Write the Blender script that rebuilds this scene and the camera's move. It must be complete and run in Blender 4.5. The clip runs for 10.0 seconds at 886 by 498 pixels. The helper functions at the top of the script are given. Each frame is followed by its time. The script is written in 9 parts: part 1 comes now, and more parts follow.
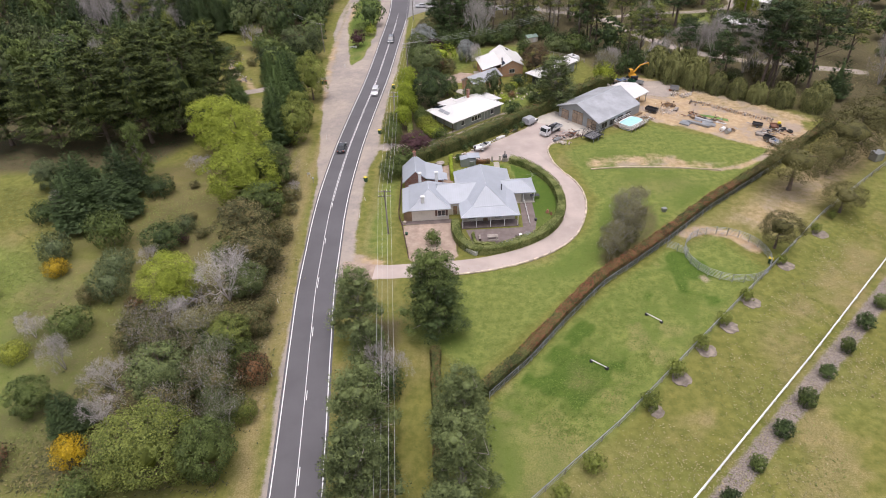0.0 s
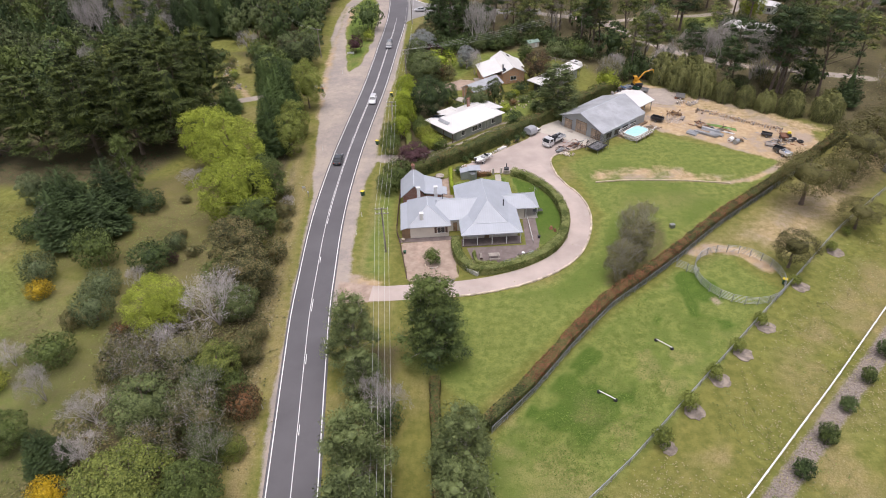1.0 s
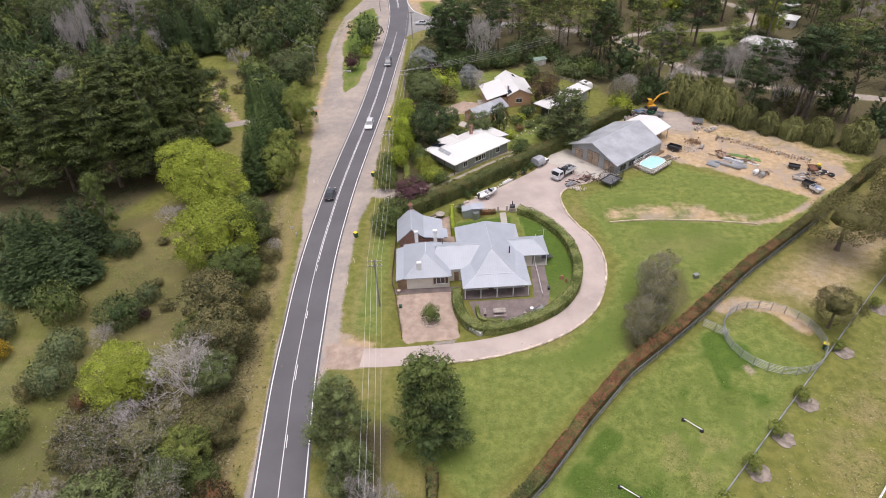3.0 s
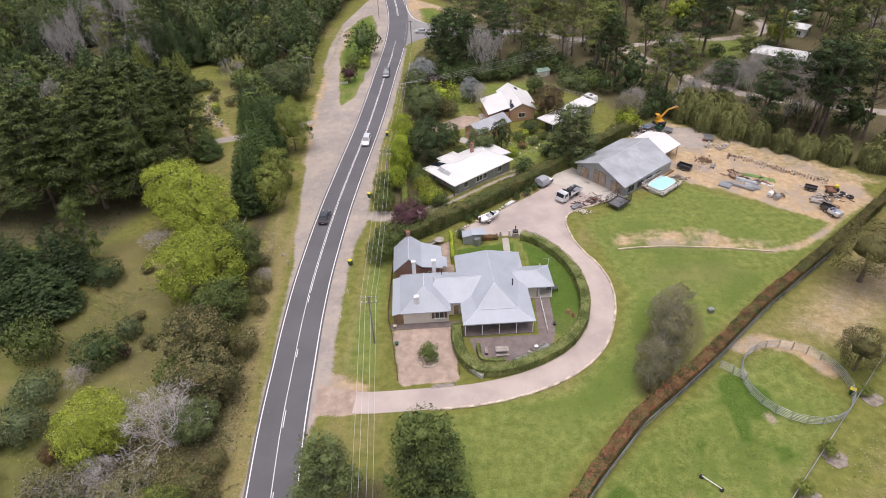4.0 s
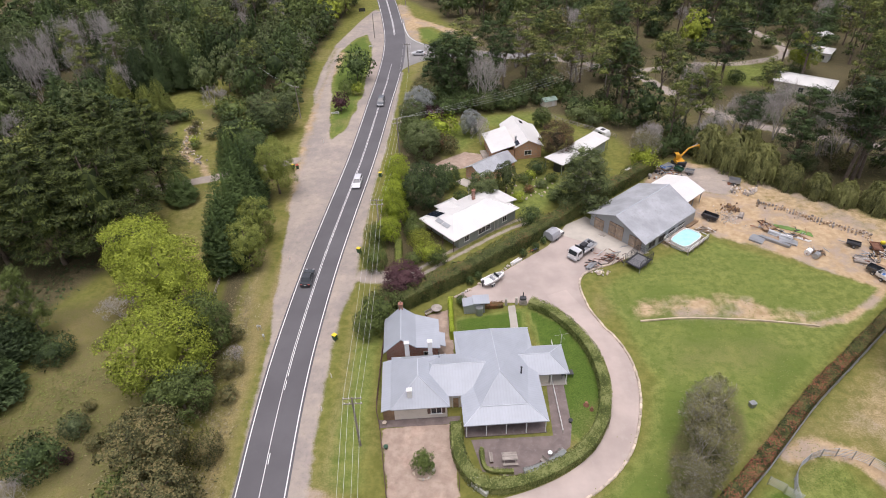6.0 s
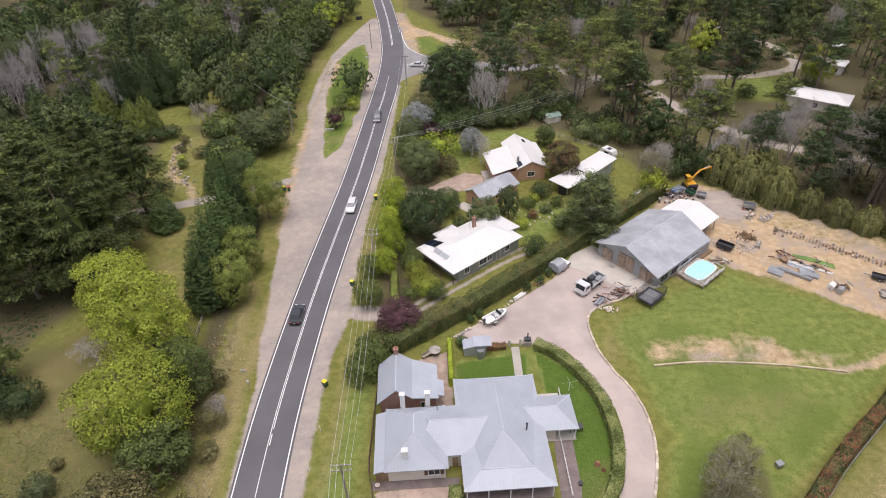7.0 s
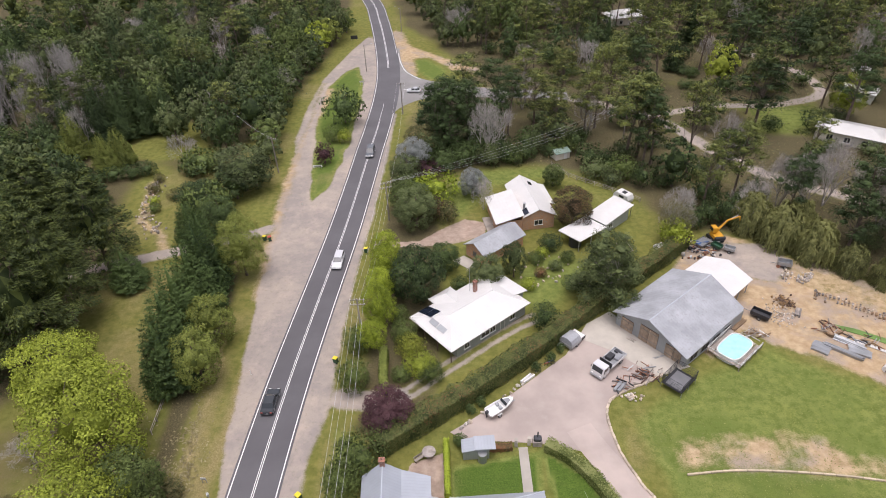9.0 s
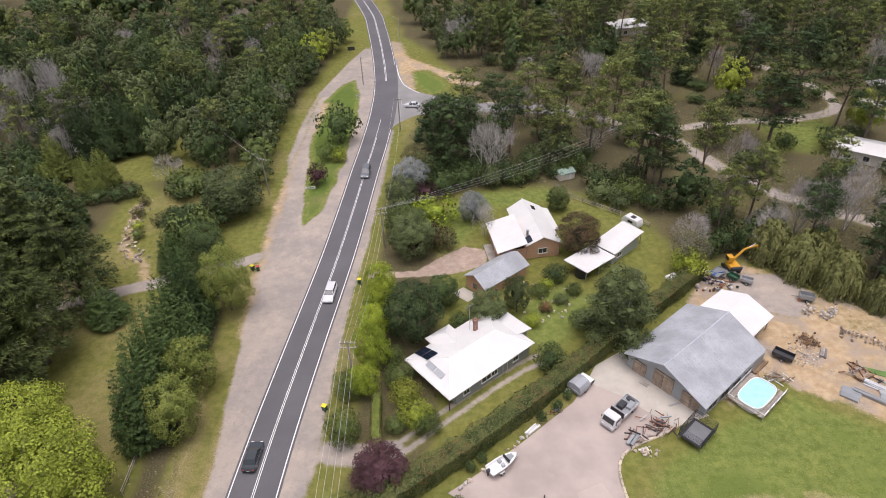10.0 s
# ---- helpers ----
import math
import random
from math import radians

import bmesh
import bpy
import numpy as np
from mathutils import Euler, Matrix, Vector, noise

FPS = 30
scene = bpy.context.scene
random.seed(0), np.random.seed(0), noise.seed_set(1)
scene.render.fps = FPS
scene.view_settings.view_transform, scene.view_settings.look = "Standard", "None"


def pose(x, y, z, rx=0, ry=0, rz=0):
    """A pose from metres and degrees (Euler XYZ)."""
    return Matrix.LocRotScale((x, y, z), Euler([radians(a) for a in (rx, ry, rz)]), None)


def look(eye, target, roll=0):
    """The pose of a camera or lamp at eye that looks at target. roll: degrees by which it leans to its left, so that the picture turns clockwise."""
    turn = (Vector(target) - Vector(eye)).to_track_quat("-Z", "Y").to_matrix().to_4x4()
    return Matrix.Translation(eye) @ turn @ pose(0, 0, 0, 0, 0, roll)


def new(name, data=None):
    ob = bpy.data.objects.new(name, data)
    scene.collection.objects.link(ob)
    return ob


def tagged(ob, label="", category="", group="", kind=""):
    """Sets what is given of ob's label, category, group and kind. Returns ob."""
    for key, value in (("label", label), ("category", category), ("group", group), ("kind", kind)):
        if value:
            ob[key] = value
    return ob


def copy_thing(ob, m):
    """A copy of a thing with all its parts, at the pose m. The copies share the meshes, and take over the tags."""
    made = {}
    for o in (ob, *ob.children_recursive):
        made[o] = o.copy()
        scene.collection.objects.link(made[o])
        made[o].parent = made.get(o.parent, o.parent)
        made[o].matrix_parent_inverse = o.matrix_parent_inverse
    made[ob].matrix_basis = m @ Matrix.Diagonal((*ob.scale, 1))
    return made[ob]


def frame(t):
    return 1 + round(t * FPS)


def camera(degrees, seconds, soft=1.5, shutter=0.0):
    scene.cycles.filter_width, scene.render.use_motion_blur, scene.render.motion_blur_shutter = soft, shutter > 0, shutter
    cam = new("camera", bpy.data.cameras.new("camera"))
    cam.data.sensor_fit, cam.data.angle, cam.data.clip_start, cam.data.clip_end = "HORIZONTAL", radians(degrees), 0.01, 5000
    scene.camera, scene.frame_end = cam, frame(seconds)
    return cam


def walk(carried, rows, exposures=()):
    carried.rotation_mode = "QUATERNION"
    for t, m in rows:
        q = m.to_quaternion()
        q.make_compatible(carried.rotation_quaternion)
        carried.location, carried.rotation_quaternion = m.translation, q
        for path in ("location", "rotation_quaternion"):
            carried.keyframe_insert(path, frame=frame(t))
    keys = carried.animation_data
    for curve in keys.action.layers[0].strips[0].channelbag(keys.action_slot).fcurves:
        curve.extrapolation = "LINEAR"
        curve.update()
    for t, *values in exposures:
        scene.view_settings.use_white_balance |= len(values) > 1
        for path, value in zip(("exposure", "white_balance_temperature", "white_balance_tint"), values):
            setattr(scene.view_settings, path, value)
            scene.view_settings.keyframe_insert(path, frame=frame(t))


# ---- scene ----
cam = camera(72.7, 10.0, soft=0.95)
PATH = [
    (0, (0.527, 1.878, 63.471), (0.441, 3.485, 62.283), -2.1),
    (0.5, (0.452, 4.524, 63.595), (0.367, 6.13, 62.406), -2.2),
    (1, (0.418, 7.333, 63.716), (0.332, 8.939, 62.526), -2.2),
    (1.5, (0.403, 10.285, 63.795), (0.316, 11.891, 62.607), -2.2),
    (2, (0.415, 13.47, 63.930), (0.325, 15.076, 62.743), -2.2),
    (2.5, (0.499, 16.941, 64.166), (0.405, 18.548, 62.979), -2.3),
    (4, (0.643, 28.207, 65.095), (0.543, 29.814, 63.909), -2.4),
    (4.5, (0.605, 32.362, 65.233), (0.503, 33.972, 64.050), -2.4),
    (5, (0.515, 36.553, 65.383), (0.414, 38.164, 64.203), -2.3),
    (5.5, (0.43, 40.79, 65.573), (0.33, 42.404, 64.396), -2.3),
    (7, (0.18, 53.823, 66.320), (0.082, 55.44, 65.148), -2.3),
    (7.5, (0.217, 58.019, 66.551), (0.117, 59.639, 65.381), -2.3),
    (8, (0.161, 62.193, 66.809), (0.062, 63.813, 65.640), -2.3),
    (8.5, (0.169, 66.261, 66.958), (0.069, 67.885, 65.794), -2.3),
    (9, (0.29, 70.492, 66.930), (0.188, 72.118, 65.771), -2.3),
    (9.5, (0.436, 74.707, 66.937), (0.331, 76.337, 65.782), -2.4),
    (10, (0.536, 78.876, 66.977), (0.429, 80.509, 65.828), -2.5),
]
walk(cam, [(t, look(eye, target, roll)) for t, eye, target, roll in PATH], ((0, -0.23, 6400, 18), (10, -0.29, 6400, 18)))

# world: bright, thin overcast
world = bpy.data.worlds.new("overcast_sky")
scene.world = world
world.use_nodes = True
wn = world.node_tree
sky = wn.nodes.new("ShaderNodeTexSky")
sky.sky_type, sky.sun_disc = "NISHITA", False
sky.sun_elevation, sky.sun_rotation = radians(86), radians(172)
sky.dust_density, sky.ozone_density = 4.0, 1.0
grey = wn.nodes.new("ShaderNodeHueSaturation")
grey.inputs["Saturation"].default_value = 0.35
wn.links.new(sky.outputs[0], grey.inputs["Color"])
wn.links.new(grey.outputs[0], wn.nodes["Background"].inputs[0])
wn.nodes["Background"].inputs[1].default_value = 0.205
sun_data = bpy.data.lights.new("sun", "SUN")
sun_data.energy, sun_data.angle, sun_data.color = 2.05, radians(50), (1.0, 0.965, 0.935)
sun = new("sun", sun_data)
sun.rotation_euler = (radians(4), 0, radians(8))
scene.view_settings.exposure = 0.0

# ---- materials ----
RNG = np.random.default_rng(7)


def node(nt, kind, **values):
    n = nt.nodes.new(kind)
    for key, v in values.items():
        n.inputs[key].default_value = v
    return n


def math_node(nt, op, a, b=0.5):
    n = nt.nodes.new("ShaderNodeMath")
    n.operation = op
    for i, v in enumerate((a, b)):
        if isinstance(v, (int, float)):
            n.inputs[i].default_value = v
        else:
            nt.links.new(v, n.inputs[i])
    return n.outputs[0]


def mix_node(nt, fac, a, b, blend="MIX"):
    n = nt.nodes.new("ShaderNodeMix")
    n.data_type, n.blend_type = "RGBA", blend
    for i, v in ((0, fac), (6, a), (7, b)):
        if isinstance(v, (int, float)):
            n.inputs[i].default_value = v
        elif isinstance(v, tuple):
            n.inputs[i].default_value = (*v, 1)
        else:
            nt.links.new(v, n.inputs[i])
    return n.outputs[2]


def noise_node(nt, place, scale, detail=4.0, rough=0.55):
    n = node(nt, "ShaderNodeTexNoise", Scale=scale, Detail=detail, Roughness=rough)
    nt.links.new(place, n.inputs["Vector"])
    return n.outputs[0]


def step_node(nt, value, low, high):
    n = nt.nodes.new("ShaderNodeMapRange")
    n.interpolation_type = "SMOOTHSTEP"
    n.inputs[1].default_value, n.inputs[2].default_value = low, high
    nt.links.new(value, n.inputs[0])
    return n.outputs[0]


def start(name):
    m = bpy.data.materials.new(name)
    m.use_nodes = True
    nt = m.node_tree
    return m, nt, nt.nodes["Principled BSDF"], nt.nodes.new("ShaderNodeNewGeometry")


def surf(name, color, rough=0.8, metal=0.0, var=0.2, coarse=0.35, fine=9.0, bump=0.25, rand=0.12, stain=None, stain_amount=0.3):
    """A worn, uneven surface: broad patches, fine grain, relief and a tone of its own for each piece."""
    m, nt, bsdf, geo = start(name)
    place = geo.outputs["Position"]
    a, b = noise_node(nt, place, coarse, 5), noise_node(nt, place, fine, 3)
    info = nt.nodes.new("ShaderNodeObjectInfo")
    dark = tuple(c * (1 - 1.6 * var) for c in color)
    light = tuple(min(1, c * (1 + 1.1 * var)) for c in color)
    tone = mix_node(nt, step_node(nt, a, 0.3, 0.7), dark, light)
    tone = mix_node(nt, math_node(nt, "MULTIPLY", b, 0.5), tone, color)
    if stain:
        s = step_node(nt, noise_node(nt, place, coarse * 2.7, 6, 0.7), 0.52, 0.68)
        tone = mix_node(nt, math_node(nt, "MULTIPLY", s, stain_amount), tone, stain)
    shade = math_node(nt, "ADD", math_node(nt, "MULTIPLY", info.outputs["Random"], 2 * rand), 1 - rand)
    tone = mix_node(nt, 1.0, tone, shade, "MULTIPLY")
    nt.links.new(tone, bsdf.inputs["Base Color"])
    bsdf.inputs["Roughness"].default_value, bsdf.inputs["Metallic"].default_value = rough, metal
    if bump:
        bp = node(nt, "ShaderNodeBump", Strength=bump, Distance=0.03)
        nt.links.new(b, bp.inputs["Height"])
        nt.links.new(bp.outputs[0], bsdf.inputs["Normal"])
    return m


def sheet_metal(name, color, rough=0.45, metal=0.0, pitch=0.38, var=0.12, stain=(0.3, 0.27, 0.24), stain_amount=0.2):
    """Ribbed roofing: the ribs run down whatever slope the sheet lies on."""
    m, nt, bsdf, geo = start(name)
    place = geo.outputs["Position"]
    cross = nt.nodes.new("ShaderNodeVectorMath")
    cross.operation = "CROSS_PRODUCT"
    nt.links.new(geo.outputs["True Normal"], cross.inputs[0])
    cross.inputs[1].default_value = (0, 0, 1)
    unit = nt.nodes.new("ShaderNodeVectorMath")
    unit.operation = "NORMALIZE"
    nt.links.new(cross.outputs[0], unit.inputs[0])
    dot = nt.nodes.new("ShaderNodeVectorMath")
    dot.operation = "DOT_PRODUCT"
    nt.links.new(unit.outputs[0], dot.inputs[0])
    nt.links.new(place, dot.inputs[1])
    across = dot.outputs["Value"]
    rib = math_node(nt, "SINE", math_node(nt, "MULTIPLY", across, 2 * math.pi / pitch))
    sheet = math_node(nt, "FLOOR", math_node(nt, "MULTIPLY", across, 1 / 0.78))
    white = nt.nodes.new("ShaderNodeTexWhiteNoise")
    white.noise_dimensions = "1D"
    nt.links.new(sheet, white.inputs["W"])
    a, b = noise_node(nt, place, 0.3, 6, 0.6), noise_node(nt, place, 3.0, 4)
    dark, light = tuple(c * (1 - var) for c in color), tuple(min(1, c * (1 + var)) for c in color)
    tone = mix_node(nt, step_node(nt, a, 0.3, 0.7), dark, light)
    tone = mix_node(nt, math_node(nt, "MULTIPLY", white.outputs["Value"], 0.35), tone, tuple(c * 0.94 for c in color))
    tone = mix_node(nt, math_node(nt, "MULTIPLY", step_node(nt, b, 0.5, 0.75), stain_amount), tone, stain)
    tone = mix_node(nt, step_node(nt, rib, 0.6, 1.0), tone, mix_node(nt, 0.05, tone, (0.02, 0.02, 0.02)))
    nt.links.new(tone, bsdf.inputs["Base Color"])
    bsdf.inputs["Roughness"].default_value, bsdf.inputs["Metallic"].default_value = rough, metal
    bp = node(nt, "ShaderNodeBump", Strength=0.05, Distance=0.03)
    nt.links.new(rib, bp.inputs["Height"])
    nt.links.new(bp.outputs[0], bsdf.inputs["Normal"])
    return m


def leafy(name, dark, light, tip=None, sheer=0.14):
    """Foliage: each leaf, each plant and each part of the crown has its own green."""
    m, nt, bsdf, geo = start(name)
    info = nt.nodes.new("ShaderNodeObjectInfo")
    patch = noise_node(nt, geo.outputs["Position"], 0.55, 3)
    f = math_node(nt, "ADD", math_node(nt, "MULTIPLY", geo.outputs["Random Per Island"], 0.42), math_node(nt, "MULTIPLY", patch, 0.9))
    f = math_node(nt, "ADD", f, math_node(nt, "MULTIPLY", info.outputs["Random"], 0.3))
    # dark tone cut to 0.72: deeper leaf shadow put into the colour
    tone = mix_node(nt, step_node(nt, f, 0.36, 1.16), tuple(c * 0.72 for c in dark), light)
    if tip:
        tone = mix_node(nt, step_node(nt, math_node(nt, "ADD", patch, math_node(nt, "MULTIPLY", geo.outputs["Random Per Island"], 0.5)), 0.72, 0.95), tone, tip)
    nt.links.new(tone, bsdf.inputs["Base Color"])
    bsdf.inputs["Roughness"].default_value = 0.65
    bsdf.inputs["Specular IOR Level"].default_value = 0.25
    tr = nt.nodes.new("ShaderNodeBsdfTranslucent")
    nt.links.new(tone, tr.inputs[0])
    mx = nt.nodes.new("ShaderNodeMixShader")
    mx.inputs[0].default_value = sheer
    nt.links.new(bsdf.outputs[0], mx.inputs[1])
    nt.links.new(tr.outputs[0], mx.inputs[2])
    nt.links.new(mx.outputs[0], nt.nodes["Material Output"].inputs[0])
    return m


def brickwork(name, color, mortar=(0.45, 0.42, 0.38)):
    m, nt, bsdf, geo = start(name)
    mp = nt.nodes.new("ShaderNodeTexCoord")
    sep = nt.nodes.new("ShaderNodeSeparateXYZ")
    nt.links.new(mp.outputs["Object"], sep.inputs[0])
    com = nt.nodes.new("ShaderNodeCombineXYZ")
    nt.links.new(math_node(nt, "ADD", sep.outputs[0], sep.outputs[1]), com.inputs[0])
    nt.links.new(sep.outputs[2], com.inputs[1])
    bt = node(nt, "ShaderNodeTexBrick", Scale=1.0)
    bt.inputs["Brick Width"].default_value, bt.inputs["Row Height"].default_value, bt.inputs["Mortar Size"].default_value = 0.24, 0.086, 0.01
    bt.inputs["Color1"].default_value = (*(c * 1.15 for c in color), 1)
    bt.inputs["Color2"].default_value = (*(c * 0.8 for c in color), 1)
    bt.inputs["Mortar"].default_value = (*mortar, 1)
    nt.links.new(com.outputs[0], bt.inputs["Vector"])
    n = noise_node(nt, geo.outputs["Position"], 1.2, 4)
    nt.links.new(mix_node(nt, math_node(nt, "MULTIPLY", n, 0.35), bt.outputs[0], tuple(c * 0.6 for c in color)), bsdf.inputs["Base Color"])
    bsdf.inputs["Roughness"].default_value = 0.9
    return m


ASPHALT = surf("asphalt", (0.135, 0.128, 0.135), 0.85, var=0.1, coarse=0.12, fine=14, stain=(0.118, 0.114, 0.118), stain_amount=0.4)
ASPHALT_OLD = surf("old_asphalt", (0.25, 0.24, 0.23), 0.9, var=0.1, coarse=0.2, stain=(0.3, 0.26, 0.22))
LINE = surf("line_paint", (0.78, 0.78, 0.76), 0.7, var=0.06, coarse=1.5, stain=(0.35, 0.35, 0.35), stain_amount=0.35)
DRIVE = surf("pink_gravel", (0.425, 0.352, 0.312), 0.95, var=0.14, coarse=0.14, fine=16, bump=0.4, stain=(0.42, 0.36, 0.32), stain_amount=0.6)
CONCRETE = surf("concrete", (0.47, 0.43, 0.37), 0.85, var=0.1, coarse=0.3, fine=8, stain=(0.36, 0.33, 0.29))
PAVING = surf("paving", (0.18, 0.142, 0.13), 0.85, var=0.15, coarse=0.7, stain=(0.32, 0.28, 0.26))
STONE = surf("edge_stone", (0.56, 0.47, 0.37), 0.9, var=0.2, coarse=1.2, rand=0.25)
ROOF_GREY = sheet_metal("grey_roof", (0.385, 0.41, 0.45), 0.45, 0.0, 0.4, 0.07, (0.36, 0.37, 0.38), 0.25)
ROOF_SHED = sheet_metal("galvanised_roof", (0.385, 0.395, 0.415), 0.45, 0.0, 0.55, 0.2, (0.27, 0.265, 0.25), 0.55)
ROOF_WHITE = sheet_metal("white_roof", (0.70, 0.685, 0.66), 0.45, 0.0, 0.4, 0.05, (0.6, 0.56, 0.5), 0.3)
RIDGE = surf("ridge_capping", (0.5, 0.53, 0.57), 0.4, var=0.06)
RIDGE_WHITE = surf("white_capping", (0.74, 0.73, 0.71), 0.45, var=0.05)
CREAM = surf("cream_render", (0.72, 0.67, 0.58), 0.85, var=0.06, stain=(0.5, 0.45, 0.38), stain_amount=0.25)
WHITE = surf("white_paint", (0.78, 0.77, 0.75), 0.55, var=0.05, stain=(0.5, 0.47, 0.42), stain_amount=0.2)
CLADDING = surf("grey_green_cladding", (0.33, 0.35, 0.32), 0.75, var=0.1)
GALV = sheet_metal("galvanised_cladding", (0.36, 0.38, 0.39), 0.5, 0.2, 0.3)
BRICK = brickwork("orange_brick", (0.62, 0.33, 0.17))
BRICK_DARK = brickwork("red_brick", (0.36, 0.15, 0.1))
TIMBER = surf("brown_timber", (0.3, 0.2, 0.12), 0.8, var=0.25, coarse=0.9, rand=0.2)
TIMBER_GREY = surf("weathered_timber", (0.33, 0.29, 0.25), 0.85, var=0.2, coarse=0.9, rand=0.25)
DOOR_BOARD = surf("pale_door_boards", (0.42, 0.315, 0.23), 0.85, var=0.2, coarse=1.2, rand=0.2)
TIMBER_DARK = surf("dark_timber", (0.13, 0.08, 0.06), 0.85, var=0.2)
STEEL = surf("grey_steel", (0.4, 0.41, 0.42), 0.45, 0.6, var=0.15, rand=0.2)
STEEL_DARK = surf("dark_steel", (0.06, 0.06, 0.065), 0.55, 0.3, var=0.2, rand=0.3)
RUST = surf("rusty_steel", (0.27, 0.13, 0.08), 0.85, 0.1, var=0.3, coarse=1.5, rand=0.35)
RUBBER = surf("black_rubber", (0.03, 0.03, 0.032), 0.8, var=0.2)
# flat near-black colour, painted as the shade inside openings
GAP_SHADE = surf("shaded_interior", (0.05, 0.045, 0.04), 0.9, var=0.2)
RED = surf("red_paint", (0.5, 0.08, 0.05), 0.5, var=0.1)
BLUE = surf("blue_plastic", (0.05, 0.14, 0.36), 0.5, var=0.1)
YELLOW = surf("yellow_plastic", (0.75, 0.6, 0.03), 0.5, var=0.06)
ORANGE = surf("excavator_paint", (0.62, 0.31, 0.02), 0.5, var=0.1)
GREEN_BIN = surf("green_plastic", (0.03, 0.09, 0.05), 0.5, var=0.1)
SOIL = surf("garden_soil", (0.17, 0.11, 0.08), 0.95, var=0.25, coarse=0.8)
MULCH = surf("pale_mulch", (0.27, 0.225, 0.185), 0.95, var=0.32, coarse=1.2, fine=14, bump=0.5)
BARK = surf("bark", (0.17, 0.13, 0.1), 0.95, var=0.25, coarse=1.2, bump=0.5)
BARK_PALE = surf("pale_bark", (0.38, 0.34, 0.3), 0.9, var=0.25, coarse=1.2, bump=0.4)
TWIG = surf("grey_twigs", (0.41, 0.375, 0.35), 0.9, var=0.2, coarse=0.6, bump=0)


def glass_mat(name, tint, rough=0.08):
    m, nt, bsdf, geo = start(name)
    bsdf.inputs["Base Color"].default_value = (*tint, 1)
    bsdf.inputs["Roughness"].default_value = rough
    bsdf.inputs["Specular IOR Level"].default_value = 0.8
    return m


GLASS = glass_mat("window_glass", (0.03, 0.035, 0.04))
SOLAR = glass_mat("solar_cells", (0.012, 0.016, 0.03), 0.15)


def water_mat():
    m, nt, bsdf, geo = start("pool_water")
    n = noise_node(nt, geo.outputs["Position"], 0.9, 3)
    nt.links.new(mix_node(nt, n, (0.3, 0.62, 0.64), (0.5, 0.78, 0.78)), bsdf.inputs["Base Color"])
    bsdf.inputs["Roughness"].default_value = 0.06
    bp = node(nt, "ShaderNodeBump", Strength=0.15, Distance=0.05)
    nt.links.new(noise_node(nt, geo.outputs["Position"], 4.0, 2), bp.inputs["Height"])
    nt.links.new(bp.outputs[0], bsdf.inputs["Normal"])
    return m


WATER = water_mat()


def car_paint(name, color):
    m, nt, bsdf, geo = start(name)
    bsdf.inputs["Base Color"].default_value = (*color, 1)
    bsdf.inputs["Roughness"].default_value = 0.25
    bsdf.inputs["Coat Weight"].default_value = 0.7
    bsdf.inputs["Metallic"].default_value = 0.2
    return m


PAINT_WHITE = car_paint("white_car_paint", (0.75, 0.75, 0.76))
PAINT_DARK = car_paint("charcoal_car_paint", (0.05, 0.055, 0.06))
PAINT_GREY = car_paint("grey_car_paint", (0.16, 0.17, 0.18))

L_GREEN = leafy("mid_green_leaves", (0.05, 0.075, 0.02), (0.17, 0.22, 0.06))
L_LIME = leafy("lime_leaves", (0.19, 0.235, 0.024), (0.43, 0.5, 0.066))
L_YELLOW = leafy("yellow_green_leaves", (0.12, 0.15, 0.015), (0.42, 0.45, 0.07))
L_GOLD = leafy("golden_flowers", (0.26, 0.18, 0.012), (0.7, 0.48, 0.025))
L_DARK = leafy("dark_green_leaves", (0.032, 0.056, 0.02), (0.112, 0.16, 0.05))
L_CONIFER = leafy("conifer_needles", (0.024, 0.044, 0.016), (0.088, 0.132, 0.044))
L_MACRO = leafy("cypress_sprays", (0.03, 0.05, 0.017), (0.12, 0.155, 0.046), (0.16, 0.195, 0.05))
L_OLIVE = leafy("olive_leaves", (0.062, 0.066, 0.026), (0.19, 0.195, 0.076), (0.24, 0.2, 0.085))
L_GUM = leafy("grey_green_leaves", (0.05, 0.07, 0.026), (0.17, 0.21, 0.078))
L_PINE = leafy("olive_pine_needles", (0.06, 0.08, 0.026), (0.21, 0.245, 0.075), (0.27, 0.3, 0.075))
L_SAGE = leafy("sage_leaves", (0.06, 0.082, 0.036), (0.19, 0.235, 0.105))
L_SILVER = leafy("silver_leaves", (0.14, 0.15, 0.14), (0.34, 0.36, 0.34))
L_PURPLE = leafy("purple_leaves", (0.04, 0.018, 0.022), (0.125, 0.06, 0.066))
L_RED = leafy("red_tipped_leaves", (0.05, 0.055, 0.022), (0.155, 0.13, 0.058), (0.26, 0.11, 0.07))
L_RUST = leafy("rusty_leaves", (0.06, 0.05, 0.024), (0.19, 0.14, 0.06), (0.26, 0.13, 0.06))
L_HEDGE = leafy("hedge_leaves", (0.04, 0.06, 0.018), (0.135, 0.165, 0.048), (0.17, 0.172, 0.06))
L_WILLOW = leafy("willow_leaves", (0.07, 0.078, 0.024), (0.225, 0.23, 0.075))
L_BOX = leafy("clipped_leaves", (0.075, 0.105, 0.024), (0.24, 0.28, 0.075), (0.32, 0.34, 0.13))
L_FLOWER = leafy("white_flowers", (0.25, 0.27, 0.2), (0.75, 0.75, 0.68))
L_STRAW = leafy("dry_grass_blades", (0.2, 0.17, 0.085), (0.36, 0.31, 0.17))
L_BLADE = leafy("grass_blades", (0.13, 0.155, 0.038), (0.235, 0.26, 0.075))
